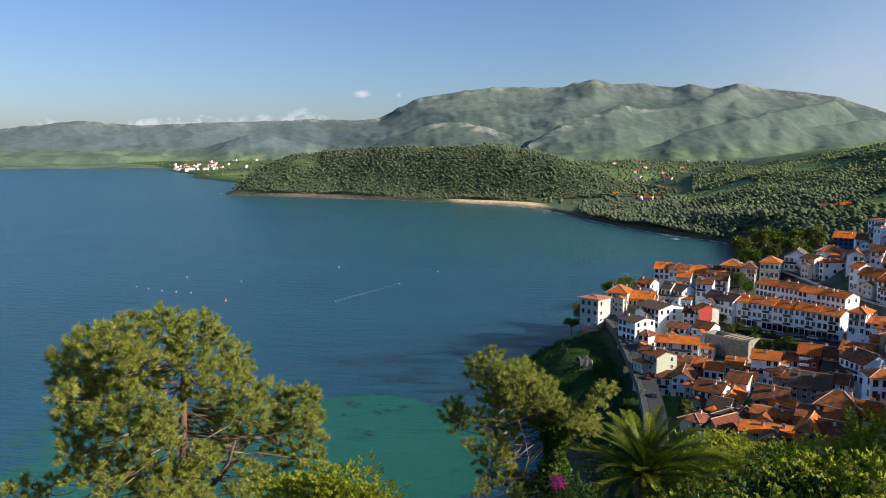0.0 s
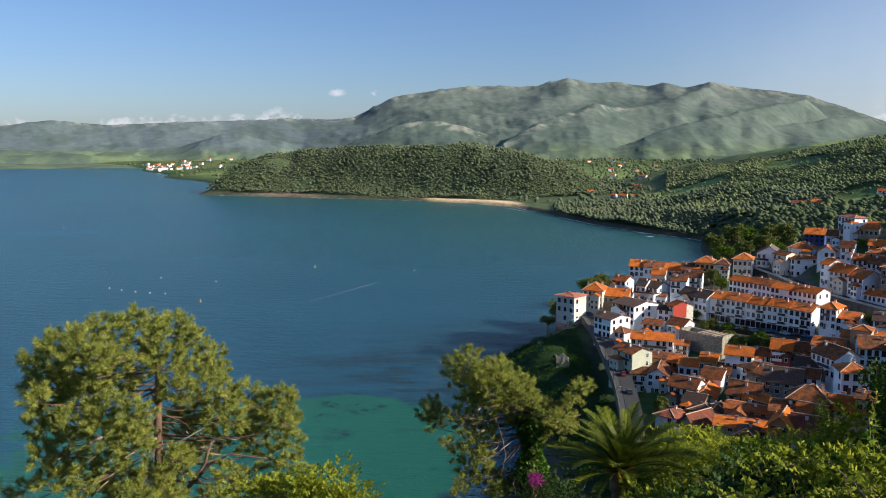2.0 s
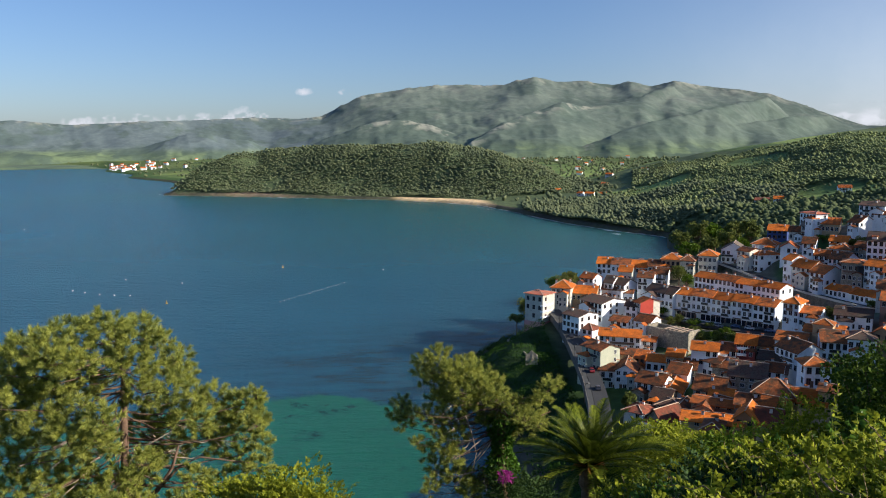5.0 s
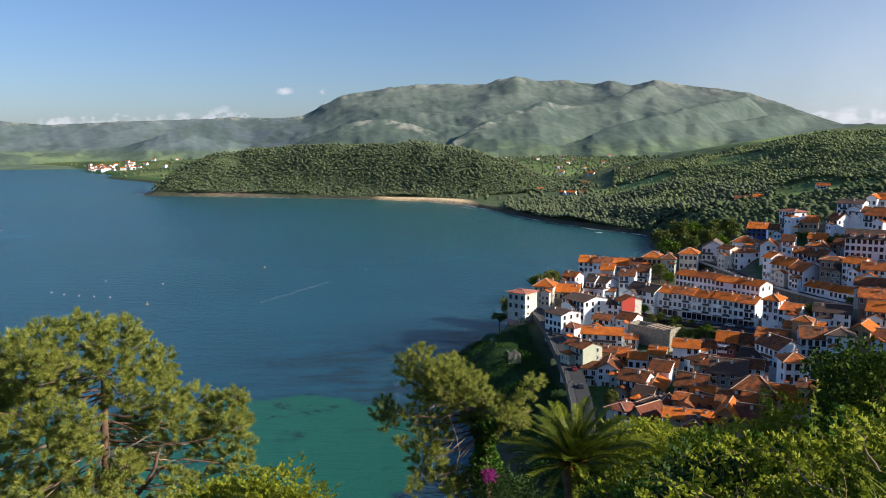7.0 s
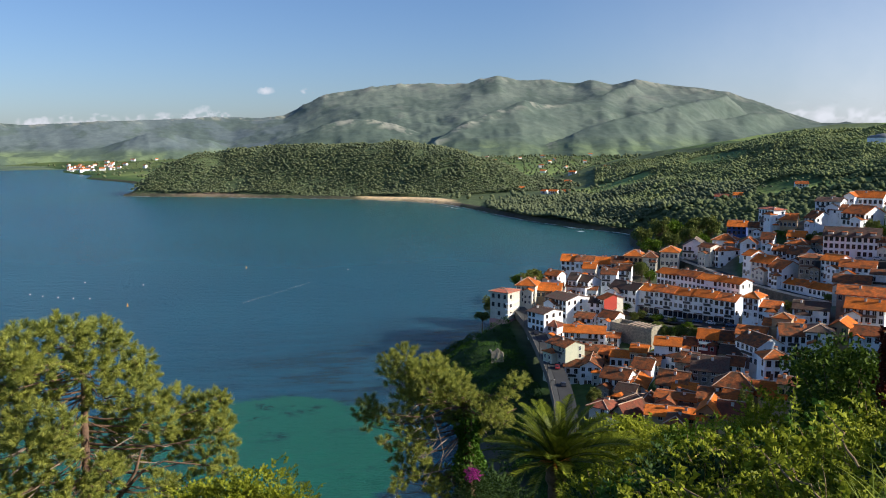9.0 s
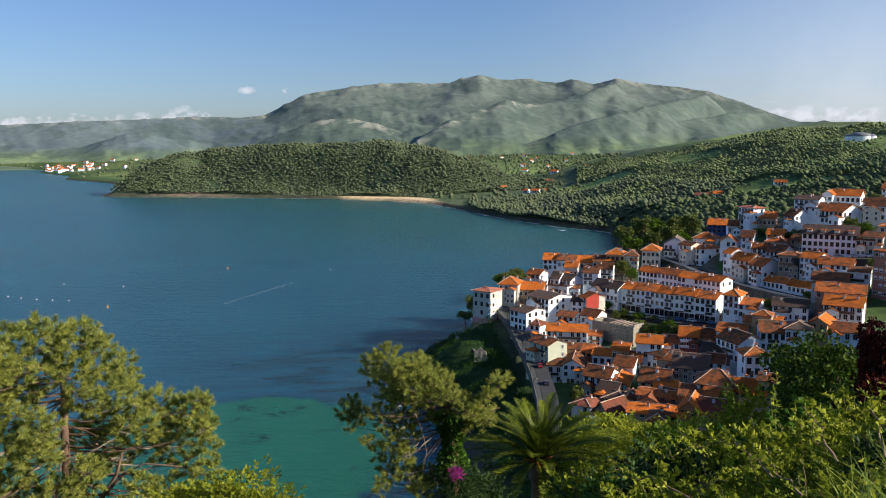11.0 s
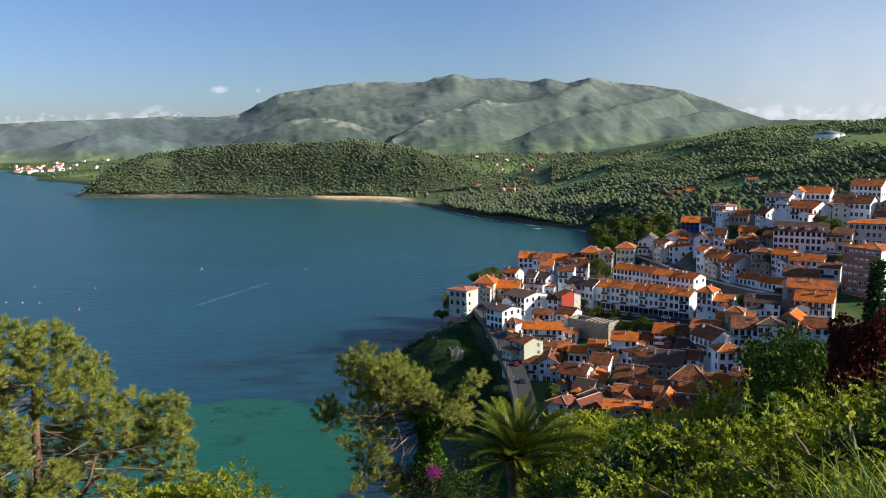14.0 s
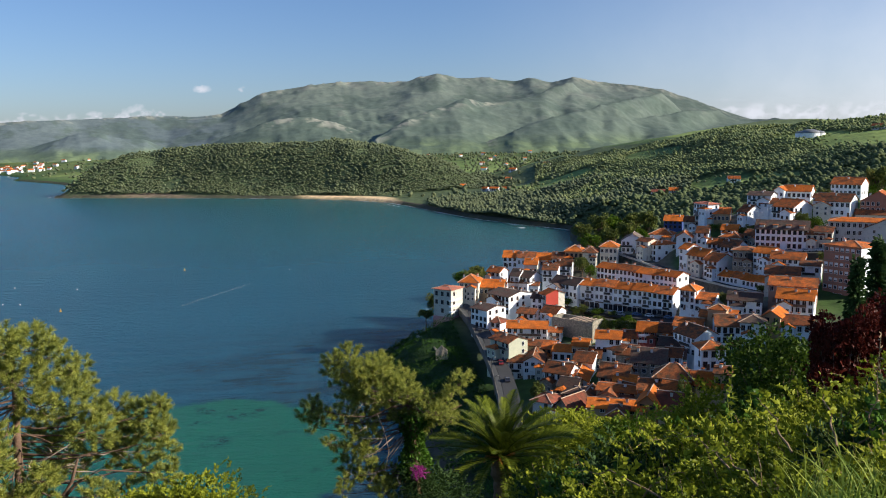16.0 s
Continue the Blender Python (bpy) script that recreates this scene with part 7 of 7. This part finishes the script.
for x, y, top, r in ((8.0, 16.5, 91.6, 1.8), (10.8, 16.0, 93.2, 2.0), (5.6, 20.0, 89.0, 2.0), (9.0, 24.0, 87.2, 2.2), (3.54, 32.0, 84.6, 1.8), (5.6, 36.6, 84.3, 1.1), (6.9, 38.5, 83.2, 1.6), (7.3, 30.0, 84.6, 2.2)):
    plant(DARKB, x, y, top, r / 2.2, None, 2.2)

ROUND = leafy_tree("tree", LEAF_MID, 8.5, 2.6, 46, 260, 0.15, 81, "dense green broadleaf tree on the slope", 0.3)
put_tree(ROUND, 16.76, 24.88, 1.0, (93.5 - stand(16.76, 24.88)) / 8.5 / 1.0)
put_tree(ROUND, 14.6, 22.6, 0.5, (92.0 - stand(14.6, 22.6)) / 8.5 / 0.5)
RED = leafy_tree("copper_leaved_tree", LEAF_RED, 8.0, 1.9, 34, 320, 0.13, 82, "small tree with dark copper-red leaves", 0.25)
put_tree(RED, 15.2, 18.7, 0.9, (96.0 - stand(15.1, 18.8)) / 8.0 / 0.9)
put_tree(RED, 14.0, 17.1, 0.7, (94.9 - stand(13.8, 17.2)) / 8.0 / 0.8)
put_tree(RED, 16.6, 18.6, 0.95, (96.5 - stand(16.6, 18.6)) / 8.0 / 0.95)
put_tree(RED, 14.1, 18.2, 0.55, (95.9 - stand(14.1, 18.2)) / 8.0 / 0.55)


def conifer(h, r, seed):
    """A narrow dark conifer of drooping, needle-clad boughs."""
    rnd = random.Random(seed)
    ob = tagged(new("conifer"), "narrow dark green conifer on the slope", "tree")
    bm = bmesh.new()
    tube(bm, [(0, 0, -1), (0, 0, h * 0.5), (0, 0, h)], [0.2, 0.12, 0.02], 7)
    part("trunk", bm, BARK, ob, smooth=True)
    P, A = [], []
    for k in range(110):
        t = (k + 0.5) / 110
        z, a = h * (0.12 + 0.88 * t), k * 2.4 + rnd.uniform(-0.3, 0.3)
        out = r * (1 - t) ** 0.8 * rnd.uniform(0.7, 1.15)
        for i in range(16):
            s = i / 15
            for j in range(3):
                P.append((math.cos(a) * out * s + rnd.gauss(0, 0.08), math.sin(a) * out * s + rnd.gauss(0, 0.08), z - 0.25 * out * s + rnd.gauss(0, 0.08)))
                A.append((math.cos(a) + rnd.gauss(0, 0.7), math.sin(a) + rnd.gauss(0, 0.7), rnd.gauss(-0.1, 0.4)))
    V, Fc = leaf_arrays(np.array(P), np.array(A), 0.28, 0.10)
    link_mesh("crown", mesh_np("crown", V, Fc), LEAF_DARK, ob)
    return ob


con = conifer(9.0, 1.3, 5)
put_tree(con, 29.2, 35.6, 0.85, (94.2 - stand(29.2, 35.6)) / 9.0 / 0.85)
put_tree(con, 30.5, 34.9, 1.0, (94.6 - stand(30.5, 34.9)) / 9.0)
put_tree(con, 20.65, 26.6, 0.8, (95.3 - stand(20.65, 26.6)) / 9.0 / 0.8)
put_tree(con, 21.9, 27.1, 0.9, (95.9 - stand(21.9, 27.1)) / 9.0 / 0.9)


# ---- palm ----
def frond_mesh(length, droop, seed):
    """A feather frond: a bowed rib with two rows of folded leaflets."""
    rnd = np.random.RandomState(seed)
    n = 92
    t = np.linspace(0.06, 1, n)
    def rib(t):
        return np.c_[length * t * (1 - 0.12 * t), np.zeros(len(t)), droop * length * (0.28 * t - 0.62 * t ** 2.3)]
    p, tan = rib(t), unit(rib(t + 0.01) - rib(t))
    V, Fc = [], []
    for s in (-1, 1):
        side = np.array([0, s, 0.0])
        d = unit(tan * 0.75 + side * 0.8 + np.array([0, 0, 0.28]) + rnd.normal(size=(n, 3)) * 0.07)
        L = (0.62 * np.sin(np.pi * np.clip(t * 0.92 + 0.08, 0, 1)) ** 0.6 + 0.08)[:, None] * length * 0.215
        w = 0.042
        up = np.cross(d, side)
        a, b = p - tan * w / 2, p + tan * w / 2
        m1 = p + d * L * 0.55 - tan * w * 0.5
        m2 = p + d * L * 0.55 + tan * w * 0.5
        tip = p + d * L + np.array([0, 0, -0.10]) * L
        k = sum(len(v) for v in V)
        V.append(np.stack([a, b, m2, m1, tip], 1).reshape(-1, 3))
        i = np.arange(n)[:, None] * 5 + k
        Fc.append(np.concatenate([i + [0, 1, 2], i + [0, 2, 3], i + [3, 2, 4]], 1).reshape(-1, 3))
    k = sum(len(v) for v in V)
    q = rib(np.linspace(0, 1, 14))
    r = np.linspace(0.045, 0.006, 14)[:, None]
    ring = np.stack([q + r * [0, 1, 0], q + r * [0, 0, 1], q - r * [0, 1, 0], q - r * [0, 0, 1]], 1).reshape(-1, 3)
    i = np.arange(13)[:, None] * 4
    quads = np.concatenate([np.concatenate([i + [a, (a + 1) % 4, (a + 1) % 4 + 4], i + [a, (a + 1) % 4 + 4, a + 4]], 1) for a in range(4)], 1).reshape(-1, 3) + k
    me = mesh_np("frond", np.concatenate(V + [ring]), np.concatenate(Fc + [quads]))
    me.materials.append(PALM_LEAF)
    return me


palm = tagged(new("palm_tree"), "large date palm with arching green feather fronds", "palm")
palm.matrix_world = pose(11.08, 42.58, 81.75)
ground_z = stand(11.08, 42.58) - 81.75
bm = bmesh.new()
pts = [(0, 0, ground_z - 0.5 + (0.4 - ground_z + 0.5) * k / 24) for k in range(25)]
tube(bm, pts, [0.42 + (0.05 if k % 2 else 0) + (0.14 if k > 20 else 0) for k in range(25)], 14)
part("trunk", bm, BARK, palm)
FRONDS = [frond_mesh(4.9, dr, 40 + k) for k, dr in enumerate((0.26, 0.40, 0.52, 0.34))]
for k in range(50):
    t = k / 49
    o = new("frond", FRONDS[k % 4])
    o.parent = palm
    tilt = -74 + 82 * t ** 1.05 + rng.uniform(-8, 8)
    o.matrix_local = pose(0, 0, 0.35 + 0.35 * (1 - t), 0, 0, k * 137.5 + rng.uniform(-8, 8)) @ pose(0.12, 0, 0, rng.uniform(-25, 25), tilt, 0) @ Matrix.Scale((0.62 + 0.42 * min(t / 0.5, 1)) * rng.uniform(0.9, 1.06), 4)
for k in range(9):
    bm = bmesh.new()
    a = k * 0.7
    for j in range(7):
        beam(bm, (0.25 * math.cos(a), 0.25 * math.sin(a), 0.5), ((0.75 + 0.05 * j) * math.cos(a + 0.07 * j), (0.75 + 0.05 * j) * math.sin(a + 0.07 * j), 0.75 - 0.09 * j), 0.012)
    part("fruit_stalk", bm, FRUIT, palm, "orange fruit stalk")

# ivy round the trunk of the leaning pine, and a bougainvillea below it
n = 2600
t, a = vr.rand(n), vr.rand(n) * 6.28
rad = 0.32 + 0.42 * vr.rand(n) * (0.7 + 0.5 * np.sin(t * 9))
P = np.c_[5.31 + 0.12 + rad * np.cos(a), 37.63 - 0.1 + rad * np.sin(a), 83.05 + 0.6 + 3.4 * t]
V, Fc = leaf_arrays(P, np.c_[np.cos(a), np.sin(a), -0.3 + 0 * a] + vr.normal(size=(n, 3)) * 0.5, 0.17, 0.14)
ivy = tagged(new("ivy"), "bright green ivy climbing the pine trunk", "climber")
link_mesh("leaves", mesh_np("leaves", V, Fc), LEAF_IVY, ivy)
mag = bush_template("bougainvillea", FLOWER, 1.0, 1600, 0.13, 75, 4, 0.8, "bougainvillea with magenta blossom under the pine")
plant(mag, 5.36, 35.80, 84.80, 0.30, None, 1.0)


# ---- grass, weeds ----
def grass_tuft(x, y, z, n, length, seed):
    rnd = np.random.RandomState(seed)
    V, Fc = [], []
    for k in range(n):
        a, lean = rnd.rand() * 6.28, 0.3 + 0.8 * rnd.rand()
        L = length * (0.6 + 0.5 * rnd.rand())
        b = np.array([rnd.normal() * 0.12, rnd.normal() * 0.12, 0])
        d = np.array([math.cos(a), math.sin(a), 0])
        s = np.array([-math.sin(a), math.cos(a), 0]) * 0.006
        for i in range(6):
            u = i / 5
            c = b + d * L * lean * u ** 1.6 + np.array([0, 0, L * (u - 0.35 * lean * u ** 2.2)])
            V += [c - s * (1.05 - u), c + s * (1.05 - u)]
        i0 = len(V) - 12
        for i in range(5):
            Fc.append((i0 + 2 * i, i0 + 2 * i + 1, i0 + 2 * i + 3, i0 + 2 * i + 2))
    ob = link_mesh("grass_tuft", mesh_np("grass_tuft", np.array(V), np.array(Fc)), GRASS)
    ob.matrix_world = pose(x, y, z)
    return tagged(ob, "tuft of long arching pale green grass", "grass")


for k, (x, y, z, L) in enumerate([(2.81, 3.64, 97.93, 0.42), (2.86, 3.47, 98.05, 0.47), (2.85, 3.86, 97.79, 0.52), (2.85, 3.35, 98.15, 0.42), (2.75, 3.43, 97.99, 0.47)]):
    grass_tuft(x, y, z, 34, L, 90 + k)


def weed(x, y, z, h, seed, dry=False, label="tall green weed stalk with small leaves"):
    rnd = random.Random(seed)
    ob = tagged(new("weed"), label, "weed")
    ob.matrix_world = pose(x, y, z)
    pts = bent((0, 0, 0), (rnd.uniform(-0.1, 0.1), 0, h), 0, 8, 0.05, rnd)
    bm = bmesh.new()
    tube(bm, pts, [0.010 - 0.0008 * k for k in range(9)], 5)
    part("stem", bm, CANE if dry else GRASS, ob)
    P = [pts[k].lerp(pts[k + 1], rnd.random()) for k in range(2, 8) for _ in range(4 if not dry else 7)]
    A = [(rnd.gauss(0, 1), rnd.gauss(0, 1), rnd.gauss(0.2, 0.4)) for _ in P]
    V, Fc = leaf_arrays(np.array(P), np.array(A), 0.10 if not dry else 0.05, 0.04 if not dry else 0.02)
    link_mesh("leaves", mesh_np("leaves", V, Fc), CANE if dry else LEAF_YELLOW, ob)
    return ob


weed(4.08, 6.88, 96.2, 1.4, 1)
weed(5.02, 6.23, 96.6, 1.65, 2, True, "tall dry brown weed stalk")
weed(4.5, 6.9, 96.2, 1.25, 3)
weed(6.3, 10.6, 95.2, 1.5, 4)
weed(3.9, 5.4, 96.5, 1.15, 5)
weed(4.7, 5.6, 96.8, 1.1, 6, True, "tall dry brown weed stalk")
weed(5.6, 9.0, 95.6, 1.2, 7)
weed(3.2, 7.4, 95.8, 1.0, 8)

def cane_arc(p, q, sag, seed):
    rnd = random.Random(seed)
    ob = tagged(new("bramble_cane"), "long bare brown bramble cane arching over the bushes", "cane")
    pts = bent(p, q, sag, 9, 0.03, rnd)
    bm = bmesh.new()
    tube(bm, pts, [0.011 - 0.0009 * k for k in range(10)], 5)
    part("stem", bm, CANE, ob)
    P = [pts[k].lerp(pts[k + 1], rnd.random()) for k in range(2, 9) for _ in range(2)]
    V, Fc = leaf_arrays(np.array(P), np.array([(rnd.gauss(0, 1), rnd.gauss(0, 1), rnd.gauss(0.3, 0.4)) for _ in P]), 0.07, 0.045)
    link_mesh("leaves", mesh_np("leaves", V, Fc), LEAF_YELLOW, ob)


cane_arc((2.96, 5.90, 97.01), (2.36, 6.80, 96.95), 0.12, 1)
cane_arc((3.87, 6.54, 96.96), (3.64, 7.35, 97.05), 0.10, 2)
cane_arc((3.74, 5.44, 97.56), (3.94, 6.26, 97.72), 0.05, 3)
cane_arc((3.22, 5.06, 97.50), (3.11, 5.60, 97.55), 0.06, 4)
cane_arc((3.63, 4.78, 97.87), (3.89, 5.33, 98.08), 0.04, 5)
cr = random.Random(77)
for k, (x, y, top, r) in enumerate(SPOTS[1::2] + SPOTS[12::4]):
    lean = cr.choice((-1, -1, 1)) * r * cr.uniform(0.5, 1.1)
    cane_arc((x, y, top - 0.25 * r), (x + lean, y - r * cr.uniform(0.2, 0.6), top + r * cr.uniform(0.1, 0.5)), r * cr.uniform(0.1, 0.3), 20 + k)

# ---- on the water ----
def buoy_template(name, material, r, h, label):
    ob = tagged(new(name), label, "buoy", group="buoys on the bay")
    bm = bmesh.new()
    bmesh.ops.create_uvsphere(bm, u_segments=12, v_segments=8, radius=r)
    part("float", bm, material, ob, smooth=True)
    bm = bmesh.new()
    bmesh.ops.create_cone(bm, cap_ends=True, segments=10, radius1=r * 0.5, radius2=r * 0.12, depth=h, matrix=Matrix.Translation((0, 0, r * 0.6 + h / 2)))
    part("top", bm, material, ob, smooth=True)
    return ob


BUOY_YELLOW = surface("yellow_plastic", (0.65, 0.38, 0.03), (0.75, 0.48, 0.06), 1.0, 5.0, 0.5)
yb = buoy_template("buoy", BUOY_YELLOW, 0.6, 1.5, "yellow conical buoy afloat on the bay")
wb = buoy_template("buoy", FRAME_WHITE, 0.42, 0.2, "small white mooring buoy afloat on the bay")
yb.matrix_world = pose(-139, 512, 0.1)
copy_thing(yb, pose(-85, 657, 0.1))
for k, (x, y) in enumerate([(-193, 605), (-148, 588), (-4, 639), (-192, 547), (-181, 543), (-170, 540), (-204, 554), (-215, 562), (-425, 978), (-465, 861)]):
    if k == 0:
        wb.matrix_world = pose(x, y, 0.1)
    else:
        copy_thing(wb, pose(x, y, 0.1))
for k in range(15):
    t = k / 14
    copy_thing(wb, pose(-69 + 37 * t + rng.uniform(-1, 1), 512 + 68 * t + rng.uniform(-2, 2), 0.0) @ Matrix.Scale(0.75, 4))

# ---- far off: museum on the hill, farmhouses, village over the bay ----
museum = tagged(new("domed_museum"), "low white building with grey domed roofs on the hill", "museum")
mz0 = stand(646, 933)
museum.matrix_world = pose(646, 933, mz0, 0, 0, -35) @ Matrix.Scale(0.88, 4)
METAL = surface("grey_sheet_metal", (0.13, 0.14, 0.15), (0.22, 0.23, 0.24), 0.1, 1.0, 0.6, 0.1, 0.02)
for dx, dy, r in ((0, 0, 14), (-11, 5, 9), (11, 4, 9)):
    bm = bmesh.new()
    bmesh.ops.create_cone(bm, cap_ends=True, segments=32, radius1=r, radius2=r, depth=14, matrix=Matrix.Translation((dx, dy, -2)))
    part("wall", bm, WALLS["white"], museum)
    bm = bmesh.new()
    bmesh.ops.create_uvsphere(bm, u_segments=32, v_segments=12, radius=r)
    for v in bm.verts:
        v.co.z = max(v.co.z, 0) * 0.42
        v.co += Vector((dx, dy, 5))
    part("dome", bm, METAL, museum, "grey metal dome", smooth=True)

for x, y, w, t in ((474, 813, 13, "brownorange"), (410, 865, 15, "redbrown"), (422, 851, 10, "orange"), (333, 1326, 16, "orange"), (345, 1290, 14, "orange"), (320, 1340, 10, "orange"), (400, 1480, 12, "brownorange"), (430, 1560, 14, "orange"), (300, 1420, 10, "orange"), (480, 1500, 11, "orange"), (700, 880, 14, "brown")):
    house(x, y, stand(x, y), -20 - rng.uniform(0, 30), w, 9, 5.0, 2, 4, 'g', 2.4, "white", t)


def far_house(x, y, w, d, h, tile):
    ob = tagged(new("house"), f"tiny distant pale house with a {TILE_WORDS[tile]} roof", "house", group="houses over the bay")
    ob.matrix_world = pose(x, y, stand(x, y), 0, 0, rng.uniform(-50, 50))
    part("wall", wall_mesh(w, d, h, 'g', 2.5, 3), WALLS["white"], ob)
    rf, _ = roof_mesh(w, d, h, 'g', 2.5)
    part("roof", rf, TILES[tile], ob)


for k in range(70):
    cl = rng.random()
    cx, cy, s = ((-960, 2960, 60) if cl < 0.45 else (-1020, 3260, 90) if cl < 0.8 else (-1500, 3720, 420))
    x, y = cx + rng.gauss(0, s), cy + rng.gauss(0, s * 1.2)
    if float(inland(np.array([x]), np.array([y]))[0]) > 6:
        far_house(x, y, rng.uniform(9, 20), 9, rng.uniform(5, 11), rng.choice(("orange", "orange", "brownorange")))
for k in range(26):
    x, y = rng.uniform(250, 900), rng.uniform(1900, 3000)
    far_house(x, y, rng.uniform(9, 16), 9, rng.uniform(5, 8), rng.choice(("orange", "brownorange")))

# ---- clouds low behind the mountains: thin glowing vapour with ragged, fading edges ----
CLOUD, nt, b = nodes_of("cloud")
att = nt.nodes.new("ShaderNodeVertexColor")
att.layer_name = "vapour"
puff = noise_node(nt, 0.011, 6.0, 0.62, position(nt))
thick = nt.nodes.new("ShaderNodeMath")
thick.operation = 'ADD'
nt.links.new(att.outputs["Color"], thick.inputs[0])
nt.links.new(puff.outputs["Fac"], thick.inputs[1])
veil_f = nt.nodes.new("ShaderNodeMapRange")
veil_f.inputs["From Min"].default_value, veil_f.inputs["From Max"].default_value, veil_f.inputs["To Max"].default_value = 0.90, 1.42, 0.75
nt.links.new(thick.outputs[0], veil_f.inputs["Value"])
# emission stands in for sunlight scattered by the cloud
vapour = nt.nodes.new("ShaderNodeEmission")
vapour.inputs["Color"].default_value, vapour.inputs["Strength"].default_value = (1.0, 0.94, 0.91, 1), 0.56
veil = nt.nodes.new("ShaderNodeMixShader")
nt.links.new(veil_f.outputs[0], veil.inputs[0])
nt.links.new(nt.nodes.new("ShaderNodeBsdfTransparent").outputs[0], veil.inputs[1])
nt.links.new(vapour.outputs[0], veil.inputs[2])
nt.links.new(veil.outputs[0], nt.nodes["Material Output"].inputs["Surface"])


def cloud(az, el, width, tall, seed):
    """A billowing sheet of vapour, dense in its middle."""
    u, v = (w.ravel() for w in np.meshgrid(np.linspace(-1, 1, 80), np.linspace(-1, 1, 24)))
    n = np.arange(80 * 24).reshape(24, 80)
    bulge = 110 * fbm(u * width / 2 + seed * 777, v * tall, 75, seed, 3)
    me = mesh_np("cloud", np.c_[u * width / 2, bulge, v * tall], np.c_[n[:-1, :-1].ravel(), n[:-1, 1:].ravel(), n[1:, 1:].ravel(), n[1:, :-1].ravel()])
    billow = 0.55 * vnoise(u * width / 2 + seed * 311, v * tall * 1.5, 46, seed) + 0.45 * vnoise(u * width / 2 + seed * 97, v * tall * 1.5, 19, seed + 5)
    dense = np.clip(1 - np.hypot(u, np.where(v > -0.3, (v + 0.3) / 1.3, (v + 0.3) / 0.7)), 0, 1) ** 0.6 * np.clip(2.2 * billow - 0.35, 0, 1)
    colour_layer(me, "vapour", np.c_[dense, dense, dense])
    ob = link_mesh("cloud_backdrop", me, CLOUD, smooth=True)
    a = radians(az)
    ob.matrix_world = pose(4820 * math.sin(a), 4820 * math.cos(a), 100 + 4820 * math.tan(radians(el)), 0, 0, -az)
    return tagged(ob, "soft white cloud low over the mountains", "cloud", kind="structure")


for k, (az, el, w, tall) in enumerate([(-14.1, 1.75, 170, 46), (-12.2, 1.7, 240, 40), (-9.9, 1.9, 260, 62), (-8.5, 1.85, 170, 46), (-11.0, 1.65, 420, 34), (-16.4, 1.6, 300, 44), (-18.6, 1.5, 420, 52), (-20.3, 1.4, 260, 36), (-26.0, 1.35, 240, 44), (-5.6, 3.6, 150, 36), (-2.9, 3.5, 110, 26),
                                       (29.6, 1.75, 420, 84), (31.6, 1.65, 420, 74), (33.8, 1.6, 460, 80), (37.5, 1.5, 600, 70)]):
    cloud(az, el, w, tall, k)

# glowing sheet added for the bright hazy sky on the sunny side
VEIL, nt, b = nodes_of("haze_glow_veil")
att = nt.nodes.new("ShaderNodeVertexColor")
att.layer_name = "vapour"
streak = noise_node(nt, 0.0022, 5.0, 0.6, position(nt))
soft = nt.nodes.new("ShaderNodeMapRange")
soft.inputs["From Min"].default_value, soft.inputs["From Max"].default_value, soft.inputs["To Min"].default_value, soft.inputs["To Max"].default_value = 0.3, 0.7, 0.75, 1.0
nt.links.new(streak.outputs["Fac"], soft.inputs["Value"])
cut = nt.nodes.new("ShaderNodeMath")
cut.operation = 'MULTIPLY'
nt.links.new(att.outputs["Color"], cut.inputs[0])
nt.links.new(soft.outputs[0], cut.inputs[1])
# the sheet emits, painting in the brightness of haze
glow = nt.nodes.new("ShaderNodeEmission")
glow.inputs["Color"].default_value, glow.inputs["Strength"].default_value = (1.0, 0.97, 0.93, 1), 0.60
sheet = nt.nodes.new("ShaderNodeMixShader")
nt.links.new(cut.outputs[0], sheet.inputs[0])
nt.links.new(nt.nodes.new("ShaderNodeBsdfTransparent").outputs[0], sheet.inputs[1])
nt.links.new(glow.outputs[0], sheet.inputs[2])
nt.links.new(sheet.outputs[0], nt.nodes["Material Output"].inputs["Surface"])
va, ve = (w.ravel() for w in np.meshgrid(np.radians(np.linspace(6, 100, 95)), np.radians(np.linspace(-1, 26, 40))))
n = np.arange(95 * 40).reshape(40, 95)
me = mesh_np("haze_sheet", np.c_[4860 * np.sin(va), 4860 * np.cos(va), 100 + 4860 * np.tan(ve)] * [1, 1, 1], np.c_[n[:-1, :-1].ravel(), n[:-1, 1:].ravel(), n[1:, 1:].ravel(), n[1:, :-1].ravel()])
dense = 0.72 * step(8, 46, np.degrees(va)) * (1 - 0.75 * step(0, 15, np.degrees(ve))) * (1 - step(15, 26, np.degrees(ve))) * (1 - step(80, 100, np.degrees(va)))
colour_layer(me, "vapour", np.c_[dense, dense, dense])
tagged(link_mesh("veil_backdrop", me, VEIL, smooth=True), "glowing white sheet added for haze low in the sky", "cloud", kind="structure")
